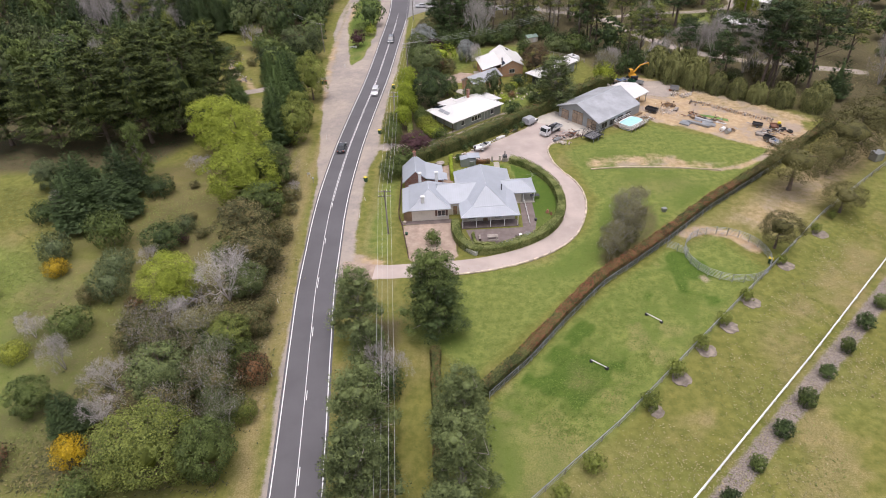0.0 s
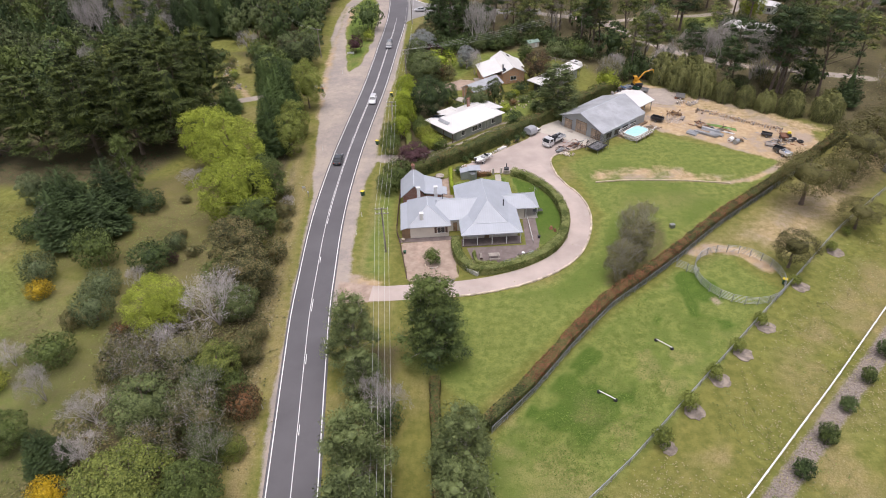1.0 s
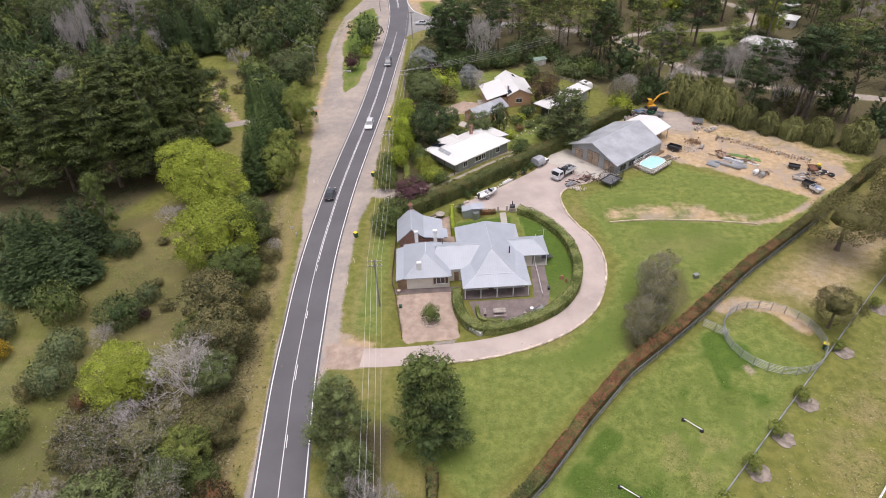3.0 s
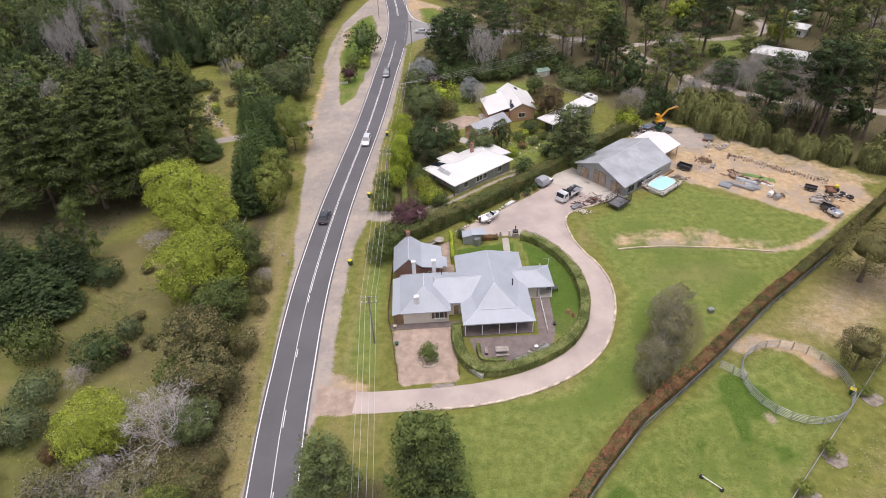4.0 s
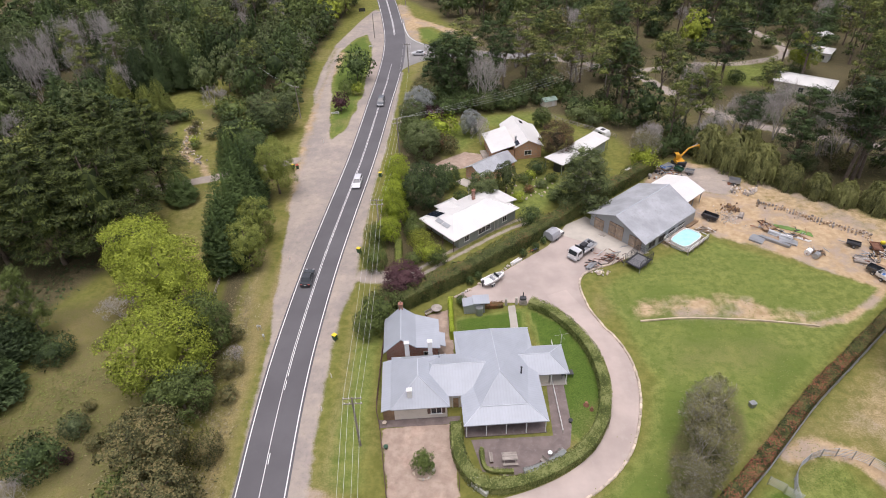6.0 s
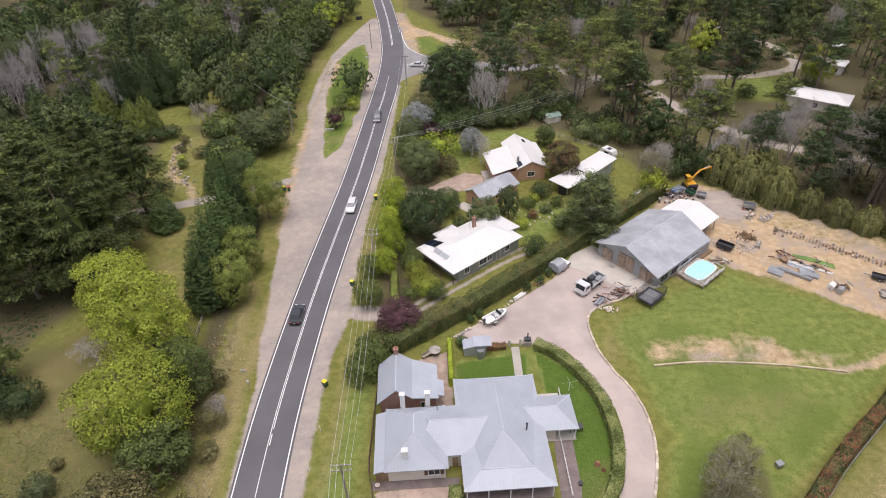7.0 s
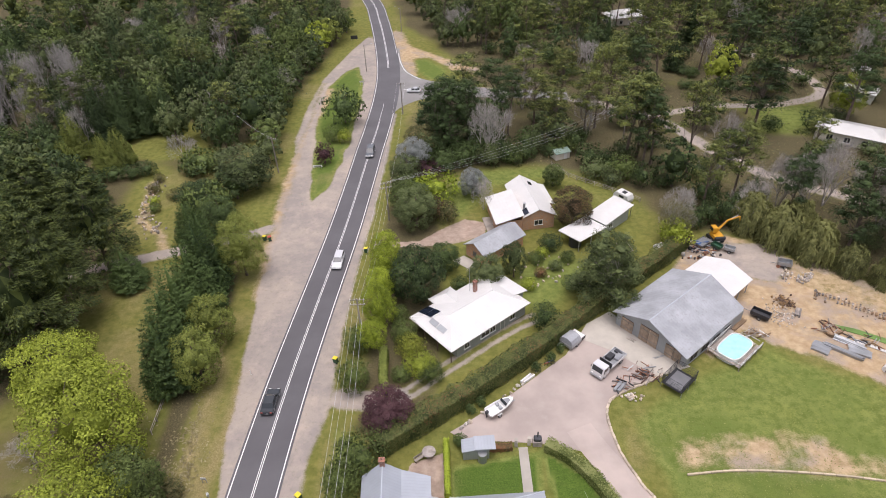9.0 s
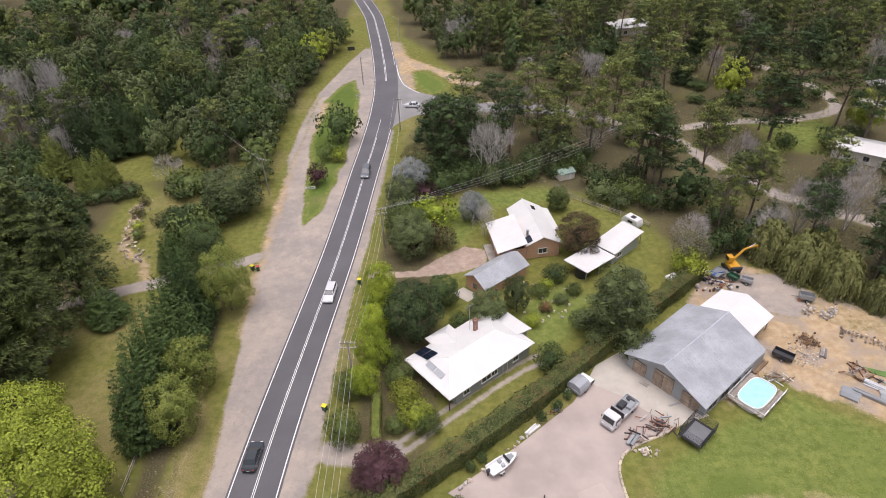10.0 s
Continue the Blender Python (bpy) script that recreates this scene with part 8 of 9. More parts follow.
def hedge(name, line, width, height, leaf, label, size=0.26, density=34, ragged=0.12, tips=None):
    """A clipped hedge along a line: a rough solid body under a skin of leaves."""
    rng = np.random.default_rng(len(line) + int(height * 100))
    ob = thing(name, None, label, "hedge")
    l, r = offset_line(line, width / 2 * 0.86), offset_line(line, -width / 2 * 0.86)
    v, f = [], []
    for (ax, ay), (bx, by) in zip(l, r):
        hh = height * (0.9 + 0.12 * (rng.random() - 0.5))
        v += [(ax, ay, -0.05), (ax, ay, hh * 0.92), ((ax + bx) / 2, (ay + by) / 2, hh), (bx, by, hh * 0.92), (bx, by, -0.05)]
    n = len(line)
    for i in range(n - 1):
        for k in range(4):
            f.append((i * 5 + k, i * 5 + k + 1, i * 5 + k + 6, i * 5 + k + 5))
    f += [(4, 3, 2, 1, 0), tuple((n - 1) * 5 + k for k in range(5))]
    raw("body", v, f, leaf, ob)
    c, nr, sf = [], [], []
    for i in range(n - 1):
        a, b = np.array(line[i]), np.array(line[i + 1])
        d = b - a
        ln = np.hypot(*d)
        if ln < 1e-6:
            continue
        side = np.array([-d[1], d[0]]) / ln
        m = int(ln * (width + 2 * height) * density)
        t, s = rng.random(m), rng.random(m) * (width + 2 * height)
        bulge = 1 + ragged * (plan_noise(a[0] + d[0] * t + 7, a[1] + d[1] * t, 1.3) - 0.3) * 1.6
        off = np.where(s < height, width / 2, np.where(s < height + width, width / 2 - (s - height), -width / 2))
        z = np.where(s < height, s, np.where(s < height + width, height, width + 2 * height - s))
        off = off * bulge + rng.normal(size=m) * 0.05
        z = z * bulge + rng.normal(size=m) * 0.06
        p = a + d * t[:, None] + side * off[:, None]
        c.append(np.column_stack([p, np.maximum(z, 0.02)]))
        nn = np.column_stack([side * np.sign(off)[:, None] * ((s < height) | (s > height + width))[:, None], ((s >= height) & (s <= height + width)) * 1.0 + 0.25])
        nr.append(nn + rng.normal(size=(m, 3)) * 0.3)
        sf.append(nn + rng.normal(size=(m, 3)) * 0.22)
    c, nr, sf = np.concatenate(c), np.concatenate(nr), np.concatenate(sf)
    link_mesh("foliage", cards_mesh("foliage", leaf_cards(c, nr, size * (0.7 + 0.6 * rng.random(len(c))), 0.8, rng=rng, shade=sf)), leaf, ob)
    if tips:
        high = c[:, 2] / height + rng.normal(size=len(c)) * 0.12
        shoot = (high > 0.72) & (plan_noise(c[:, 0], c[:, 1], 1.1) + rng.random(len(c)) * 0.7 > tips[1])
        top = c[shoot] + np.array([0, 0, 0.09]) + rng.normal(size=(int(shoot.sum()), 3)) * 0.06
        link_mesh("new_growth", cards_mesh("new_growth", leaf_cards(top, nr[shoot] + np.array([0, 0, 0.4]), size * (0.6 + 0.5 * rng.random(len(top))), 0.7, rng=rng, shade=sf[shoot])), tips[0], ob)
    return ob


# the near bush on the far side of the road
for x, y, h, r in ((-97, 130, 21, 9), (-85, 130, 22.5, 9.2), (-75.5, 131.5, 24, 8.8), (-66.5, 134.5, 25, 8.4), (-66.8, 143.5, 23, 7.6), (-110, 131, 20, 9), (-76, 144, 22, 8.6), (-92, 142, 22, 9), (-67.2, 157, 21, 8), (-83, 152, 22, 9), (-84, 168, 19, 8)):
    grow("macro", x, y, h, r)
for x, y, h, r in ((-73.9, 96, 12.6, 4.8), (-68.7, 99.5, 10.4, 5.2), (-80, 108, 10, 4.8), (-70.4, 108.2, 12, 4.7), (-76, 102, 12, 4.4)):
    grow("cone", x, y, h, r)
grow("round", -88, 110, 7, 3, L_SAGE, "small grey-green tree beside the conifers")
grow("gum", -68.4, 112.5, 13.5, 2.6, L_GREEN, "slender green tree among conifers")
for x, y, h, r, m in ((-64.5, 89.5, 7.2, 3.9, L_GREEN), (-63.3, 107.4, 3.8, 3.4, L_DARK), (-54.3, 88.4, 5.2, 3.7, L_DARK), (-72.7, 85.3, 5.2, 3, L_SAGE), (-59.9, 81.6, 4.2, 3.2, L_SAGE), (-58, 75.2, 5.6, 3.2, L_SAGE), (-40.2, 84.7, 4.4, 3.7, L_GREEN),
                      (-60.8, 73.2, 3.4, 1.5, L_OLIVE), (-59.7, 66.3, 4.6, 3.4, L_GREEN), (-33.5, 90.5, 4, 2.4, L_OLIVE), (-82, 98, 4, 3, L_DARK), (-52.6, 94, 3.2, 2, L_SAGE)):
    grow("bush", x, y, h, r, m, "rounded leafy bush on rough grass")
grow("bush", -35.4, 105, 3, 2.2, L_OLIVE, "dull brown roadside shrub on dry grass")
grow("bare", -34.8, 106.5, 3.2, 1.8)
grow("bush", -70.4, 81, 2.9, 2.2, L_GOLD, "bright golden yellow bush on green grass")
grow("bush", -65.7, 61.2, 2.8, 2.2, L_YELLOW, "low yellow-green bush on grass")
grow("bush", -52.6, 71.8, 2.6, 1.4, L_RUST, "small orange-red bush under a lime tree")
grow("shrub", -51.4, 89.4, 2.6, 1.1, L_PURPLE, "small dark purple shrub on grass")
for x, y, h, r in ((-55.8, 124.6, 14.6, 6.0), (-48.2, 117.8, 14.8, 7.0), (-43.2, 102.8, 13.6, 6.8), (-46.4, 73.4, 9, 4.7)):
    grow("broad", x, y, h, r)
grow("broad", -37, 42.6, 10.5, 5.4, L_FRESH, "large fresh green roadside tree on rough grass")
grow("round", -29.9, 43.2, 9.5, 3.5, L_GREEN, "narrow mid green tree beside the road verge")
grow("round", -34.2, 63.2, 6, 3.5, L_FRESH, "fresh green young tree among bare shrubs")
grow("round", -39.2, 97.5, 8.5, 4.4, L_GREEN, "dark green tree at the foot of lime trees")
grow("round", -39.6, 109.5, 10.5, 4.2, L_GREEN, "dark green tree behind lime trees")
grow("round", -39.4, 89, 10.6, 4.9, L_OLIVE, "olive brown tree with dense foliage")
grow("round", -35.8, 82, 8.4, 4.9, L_OLIVE, "olive brown tree with dense foliage")
grow("round", -35.6, 76.5, 6, 3.4, L_ROADSIDE, "olive green tree with dense foliage")
grow("round", -40.2, 54.6, 8.6, 4.3, L_ROADSIDE, "domed olive green tree in the roadside thicket")
for x, y, h, r, m in ((-45, 63, 8, 4.2, L_OLIVE), (-39.2, 64, 6.8, 4.2, L_WISP), (-33.2, 54.8, 7, 4, L_OLIVE), (-37, 49, 7.6, 3.6, L_OLIVE), (-30.4, 49.5, 6, 3, L_GUM), (-42, 58.4, 7.6, 3.4, L_OLIVE), (-35.4, 58.8, 6.4, 3.4, L_ROADSIDE)):
    grow("wispy", x, y, h, r, m, "thin olive roadside tree with sparse leaves")
    grow("bush", x - 1.2, y + 1, h * 0.55, r * 0.8, (L_GUM, L_ROADSIDE)[int(x) % 2], "olive green undergrowth beneath thin trees")
for x, y, h, r in ((-38.1, 74, 9, 5.4), (-57.2, 59.2, 6.4, 2.5), (-48.3, 55.5, 5, 3.4), (-65.3, 65.5, 4.2, 2.4), (-55.4, 84.3, 3, 2.2), (-42.6, 66.4, 6.6, 3.2), (-80, 101, 5, 2.6), (-46.6, 49.6, 5, 2.6)):
    grow("bare", x, y, h, r)
grow("bush", -28.9, 57.3, 4.6, 2.5, L_RUST, "rust and green roadside bush")
grow("bush", -32.4, 67.5, 4.5, 3, L_OLIVE, "olive green roadside bush")
grow("bush", -31.6, 60.5, 3.6, 2.4, L_GREEN, "mid green roadside bush")
grow("cone", -50.3, 48.9, 7.6, 2.7)
grow("round", -57.5, 52.2, 6, 2.9, L_GREEN, "mid green tree on rough grass")
grow("bush", -47.9, 44.3, 4, 2.2, L_GOLD, "amber yellow bush on rough grass")
grow("bush", -28.6, 51, 2.6, 1.9, L_FRESH, "small fresh green bush on the verge")
grow("bush", -58, 43, 2.4, 3, L_RED, "low red-leaved shrub on rough grass")
grow("bush", -62, 38, 3, 3, L_OLIVE)
grow("bush", -44, 39, 4, 3, L_GREEN)
for x, y, h, r in ((-79, 74, 3, 2.6), (-73, 56, 3.6, 2.8), (-66, 52, 3, 2.4), (-30.6, 66.5, 2.6, 1.6), (-31, 71, 3, 1.6), (-50, 64, 3, 2.4), (-43.6, 45.4, 3, 2.4), (-33.2, 46.6, 3, 2.2)):
    grow("bush", x, y, h, r, L_OLIVE)
for x, y, h, r in ((-57, 110, 1.6, 1.2), (-49, 92, 1.8, 1.4), (-53, 98, 1.4, 1), (-37, 112, 2.2, 1.7), (-34, 100, 2, 1.6)):
    grow("shrub", x, y, h, r, L_OLIVE)
grow("bare", -58, 117, 3.5, 3)

# roadside eucalypts by the drive
for x, y, h, r in ((-15.6, 65.5, 12.5, 4.0), (-12, 46.5, 13.5, 4.4), (-11.5, 39, 13, 4.4), (-13.5, 60, 8, 3.2), (-0.6, 48, 12, 3.8), (-0.3, 40.5, 13, 4), (-1.2, 33, 12, 4), (-12, 31, 12, 4)):
    grow("gum", x, y, h, r)
grow("gum", -4.6, 67.3, 14.5, 4.7, L_GREEN, "tall dark green tree beside the gravel driveway")
grow("gum", -4.0, 66.8, 11, 4.2, L_DARK, "tall dark green tree beside the gravel driveway")
grow("bare", -10.6, 56.5, 7, 3)
grow("bush", -10.5, 55, 5, 2.6, L_DARK)
grow("bush", -9.8, 43, 5, 2.4, L_DARK)
grow("bush", 0.5, 53, 4.5, 2.4, L_ROADSIDE)

# paddock side
for x, y, h, r in ((24.3, 84, 5.5, 2.2), (26, 87, 6.5, 2.8), (28, 90.5, 7, 3.2), (29.5, 94.5, 7, 3.4), (31.5, 98.5, 6, 3)):
    grow("wispy", x, y, h, r, L_WISP, "pale olive wispy tree in a garden bed")
    grow("bush", x + 0.6, y - 0.4, h * 0.35, r * 0.6, L_OLIVE, "olive undergrowth in a garden bed")
for x, y, h, r in ((63.9, 107, 10.5, 6.2), (53.4, 87.6, 7, 3.6), (69.7, 98.7, 5.8, 4), (79.2, 118, 11.5, 6.9), (88, 126, 11, 6.5), (74, 113, 8, 4)):
    grow("euc", x, y, h, r)
for x, y, h in ((10.8, 40.4, 2.3), (14.9, 43.9, 3.0), (23.7, 53, 2.9), (28.4, 58.5, 2.8), (33.4, 63.7, 2.5), (38.2, 68.6, 2.4), (43.4, 74, 2.3), (52.5, 83.1, 1.9), (62.2, 92.1, 2.1), (67.1, 96.8, 1.8)):
    grow("shrub", x, y, h, h * 0.48, L_FRESH, "young green tree in a mulched bed beside the fence", "trees along the wire fence", "sapling")
for k in range(13):
    x, y = 24.2 + 4.85 * k, 34.9 + 4.7 * k
    grow("young", x, y, 2.4 + 0.35 * math.sin(k * 2.1), 1.12 + 0.16 * math.cos(k * 1.7), (L_GREEN, L_DARK)[k % 2], "dense young dark green tree in a mulched row", "trees along the white rail", "orchard_tree")

# pale leafless stand in the wood
POPLARS = [(-126, 250, 13), (-129.4, 243, 13), (-135.4, 241, 14), (-124.6, 233.4, 15), (-119.7, 241.8, 15), (-124, 207, 12), (-130, 212, 12), (-118, 206, 12), (-137, 233, 12), (-129, 225, 14), (-134, 221, 13), (-121, 225, 14), (-114, 235, 14), (-111, 228, 12), (-127, 218, 13), (-116, 216, 12)]
for x, y, h in POPLARS:
    grow("bare", x, y, h + 3, 3.4, None, "pale leafless poplar in a close stand")

# trees beyond, along the left of the road
for x, y, h, r in ((-43.8, 129.6, 14.4, 3.9), (-44.8, 134.4, 15.6, 4.1), (-45.2, 139.4, 16.6, 4.2), (-45.2, 145, 16.6, 4.2), (-45.8, 150.6, 16.4, 4.1), (-47.4, 156, 15, 4), (-56, 168, 9.6, 3)):
    grow("cone", x, y, h, r, L_CYPRESS, "tall dark green cypress in a dense row")
grow("round", -39.9, 130.6, 10, 3.8, L_FRESH, "fresh green rounded tree before the cypress row")
grow("round", -41.0, 138.4, 10.4, 3.8, L_FRESH, "fresh green rounded tree before the cypress row")
grow("broad", -41.4, 156.4, 12.6, 4.2, L_FRESH, "olive lime broadleaf tree beside the gravel")
grow("cone", -61.5, 153.2, 9, 3.4, L_CYPRESS, "small dark conifer before the spreading cypresses")
for x, y, h, r in ((-54, 174.3, 8.4, 5), (-58.5, 180, 6, 4.6), (-64.5, 197, 5.6, 5)):
    grow("bush", x, y, h, r, L_GREEN, "dense dark green bush beside the clearing")
grow("round", -51.4, 188, 10.6, 6.8, L_GUM, "broad grey-green tree behind the verge")
grow("round", -56.7, 178, 8, 5.2, L_DARK)
grow("round", -51, 171, 8, 4, L_DARK)
grow("bush", -64.8, 197, 4, 5.4)
grow("bare", -70.7, 201.6, 7, 3.6)
grow("bush", -34.6, 223.4, 9.4, 5.6, L_DARK, "dark green rounded tree on the grass island")
grow("bush", -35.6, 200.4, 5, 2.6, L_PURPLE, "dusky purple shrub on the grass island")
grow("bush", -36.2, 212.8, 4, 2.4, L_GREEN)
grow("bush", -32.8, 212, 3.6, 2, L_LIME, "lime green bush on the grass island")

# gardens on the right of the road
for x, y, h, r in ((-15.6, 159, 8, 2.6), (-15.3, 153.5, 8.6, 2.7), (-15.2, 148, 8, 2.6), (-14.9, 142.5, 8.8, 2.7), (-15.4, 137.4, 6, 2.2)):
    grow("broad", x, y, h, r, L_VIVID, "bright yellow-green feathery garden tree", "row of yellow-green trees", "garden_tree")
grow("bush", -17, 129.6, 5, 2.5, L_GREEN)
grow("bush", -17.6, 137.4, 4.2, 2.5, L_GREEN)
grow("round", -9.1, 150.3, 11, 4.9, L_DARK, "dense dark green garden tree")
grow("round", -5, 157.6, 6, 2.8, L_DARK)
for x, y, h, r, m in ((-7.6, 133, 3, 2.6, L_LIME), (-9.5, 136.5, 3.4, 2.4, L_YELLOW), (-10.8, 139.5, 4, 2.2, L_GREEN), (-6, 131.5, 2.6, 2, L_GREEN), (-10.5, 131.5, 2, 1.6, L_GREEN), (-12, 144, 3, 1.8, L_GREEN)):
    grow("bush", x, y, h, r, m, "leafy garden shrub beside the white-roofed house")
grow("bush", -8, 183.6, 5.4, 5.4, L_VIVID, "vivid lime green rounded bush")
grow("round", 0.1, 184.8, 7, 3, L_SILVER, "silver-grey leaved tree beside the house")
grow("round", -11.1, 172.5, 9, 4.6, L_GUM)
grow("round", -13.5, 179, 7, 4, L_GREEN)
grow("bush", -5, 174.5, 4.2, 2.6, L_OLIVE)
grow("bare", 2.4, 178.5, 7, 2.3, None, "pale thin-leaved young tree on lawn")
grow("broad", 19.9, 172.5, 8.2, 4.2, L_RUSSET, "dark russet-green rounded tree")
grow("round", 17.8, 188.2, 5.3, 2.6, L_GREEN)
grow("gum", 22.2, 149.6, 12.5, 5.8, L_ROADSIDE, "spreading grey-green tree over the hedge")
grow("bush", 21.8, 149.4, 5, 3.4, L_ROADSIDE, "grey-green bush under the spreading tree")
grow("bush", 11.6, 142.9, 4.2, 2.5, L_DARK, "dense round green bush beside the lane")
grow("round", 7.4, 155.8, 8, 2.2, L_GUM, "upright grey-green garden tree")
grow("round", 2.6, 152.7, 6.6, 3.4, L_GUM, "grey-green garden tree beside the lawn")
for x, y, h, r, m in ((14.6, 164.2, 3.1, 2.3, L_DARK), (11.5, 160, 2.2, 1.7, L_GREEN), (15, 158, 1.8, 1.4, L_GUM), (9.8, 152.5, 2, 1.5, L_LIME), (12.2, 156, 1.6, 1.2, L_RUST), (17.5, 160.5, 2, 1.5, L_GREEN), (13, 162, 1.8, 1.3, L_LIME), (6, 149.5, 2.4, 1.6, L_DARK), (-2, 152, 2.6, 1.8, L_DARK), (17.5, 152.5, 2.4, 2, L_DARK)):
    grow("bush", x, y, h, r, m, "low garden shrub among mixed beds")
grow("round", -13.6, 198, 8, 4, L_SILVER, "grey-green roadside tree behind the fence")
grow("round", -15, 190, 7, 3.8, L_GUM)
grow("round", -12, 205, 8, 4.2, L_OLIVE)
grow("round", -11.3, 123.6, 5.4, 3.7, L_PURPLE, "dark purple-leaved rounded tree beside the hedge", "", "purple_tree")
grow("bush", -14.2, 116, 5.6, 3.5, L_GREEN, "rounded dark green bush at the hedge end")
grow("bush", -16, 113, 4.2, 2.6, L_GREEN, "rounded dark green bush at the hedge end")
grow("shrub", -5.9, 89.3, 2.9, 1.6, L_GREEN, "round green shrub in a stone ring")
grow("shrub", -1.6, 120, 2, 1.0, L_DARK)
for x, y in ((1.2, 126.6), (11.8, 135.2), (9.4, 133.2), (-0.2, 125.2), (13.4, 137.2)):
    grow("shrub", x, y, 1.7, 0.8, L_DARK, "clipped dark shrub at the foot of the hedge")
grow("shrub", 37.9, 165.6, 6, 3.2, L_LIME, "lime green young tree behind the shed", "", "garden_tree")
for x, y, h, r in ((53.6, 170.6, 8, 4.2), (57.4, 165.6, 8.6, 4.4), (61.4, 161, 8, 4), (66, 157, 5.6, 3), (70, 153.4, 5.2, 2.8), (74, 150.6, 5, 2.8), (79, 148, 6, 3.4), (86, 145, 7, 4), (61, 168, 8, 3.6)):
    grow("willow", x, y, h, r)
grow("wispy", 38.6, 167.4, 8.5, 3.4, L_WISP, "pale grey-green thin-leaved tree behind the shed")
grow("bare", 41.5, 174.5, 7, 3.6)
for x, y, h, r in ((43.4, 171.6, 5, 2.6), (46.6, 173, 5.5, 2.8), (50, 173.4, 6, 3), (53.4, 175, 6, 3)):
    grow("bush", x, y, h, r, L_DARK, "dark green bush behind the excavator")
for x, y, h, r, m in ((-11.8, 203, 6.5, 3.4, L_GUM), (-6.8, 195.6, 5.5, 3.2, L_DARK), (-1.6, 199, 5, 3, L_DARK), (3.7, 199.4, 4.6, 3, L_GUM), (8.1, 200.4, 4.4, 3, L_DARK), (12.6, 201.4, 4, 2.8, L_DARK), (15, 205, 4.4, 2.8, L_GUM), (27.2, 198, 5, 3.4, L_DARK), (31, 198, 4, 2.6, L_DARK), (30.7, 188.4, 3.6, 2.6, L_GUM), (-10.2, 192, 4.5, 3, L_PURPLE), (-12.3, 177, 5, 3.6, L_GUM), (-7.6, 175.4, 4.6, 3, L_RUSSET), (-3.6, 203, 5.5, 3.2, L_DARK), (6, 204.5, 5.4, 3.2, L_DARK), (-15, 184, 5, 3.4, L_GUM)):
    grow("bush", x, y, h, r, m, "dense shrub along the wooded garden edge")
grow("bare", 3, 200.5, 15, 4.2, None, "tall leafless grey tree behind the garden")

# open wood behind the yard and the side road
for x, y, h, r in ((-5.4, 206, 19, 6.2), (-9.5, 213, 15, 5), (-1, 212, 16, 5)):
    grow("dense_pine", x, y, h, r)
for x, y, h, r, k in ((9.2, 215, 17, 4.6, 0), (16.2, 220, 15, 5, 1), (28, 212, 18, 4.8, 1), (36, 200, 21, 6.4, 1), (39, 196, 19, 4.8, 0), (36.7, 228, 20, 6, 1), (54.6, 248, 19, 6.8, 1), (47.8, 192, 22, 5, 1), (71.5, 216, 18, 7, 0), (88.7, 242, 20, 6.6, 0),
                      (93.8, 216, 20, 6, 0), (60.6, 171.5, 15, 4.4, 0), (71.2, 166.5, 18, 5.4, 0), (67.7, 162, 13, 4.4, 0), (77.7, 158, 23, 7, 0), (80.5, 160, 20, 6, 0), (46.7, 177, 16, 3.6, 1), (90, 158, 21, 6, 0),
                      (55, 183, 17, 4.2, 1), (24, 228, 18, 5.6, 1), (6, 228, 16, 5, 0), (45, 236, 18, 5.4, 0), (81, 258, 18, 6.4, 0), (20, 208, 15, 4.4, 1)):
    grow("pine", x, y, h, r, (L_CONIFER, L_PINE)[k], ("tall dark pine beside the yard", "tall olive green pine with a bare stem")[k])
for x, y, h, r in ((5, 203, 13, 5), (62, 178, 12, 5), (80, 168, 13, 5.5), (88, 175, 12, 5), (71.6, 179, 14, 5.2), (54, 173, 9, 4), (52, 186, 12, 4), (-4, 296, 13, 6), (14, 232, 11, 5)):
    grow("bare", x, y, h, r)

for k in range(17):
    x = -11 + 3.0 * k
    grow("bush", x, 201.5 + (6.5 if 12 < x < 28 else 0) + 3.2 * math.sin(k * 2.3) - 0.012 * (x - 6) ** 2 * (x > 6), 4.4 + 1.4 * math.sin(k * 1.7), 3.2 + 0.7 * math.cos(k * 2.9), (L_DARK, L_GUM, L_DARK, L_GREEN)[k % 4], "dense dark shrub along the wooded garden edge")

SEEDED = np.random.default_rng(31)


def free_of(x, y, lines, gap):
    return all(line_distance(np.array([x]), np.array([y]), l)[0] > gap for l in lines)


def scatter(n, poly, choose, gap, avoid=(), clear=3.0):
    placed = []
    xs, ys = [p[0] for p in poly], [p[1] for p in poly]
    tries = 0
    while len(placed) < n and tries < n * 60:
        tries += 1
        x, y = SEEDED.uniform(min(xs), max(xs)), SEEDED.uniform(min(ys), max(ys))
        if not inside(np.array([x]), np.array([y]), poly)[0] or any((x - a) ** 2 + (y - b) ** 2 < gap * gap for a, b in placed):
            continue
        if avoid and not free_of(x, y, avoid, clear):
            continue
        placed.append((x, y))
        choose(x, y, SEEDED)
    return placed


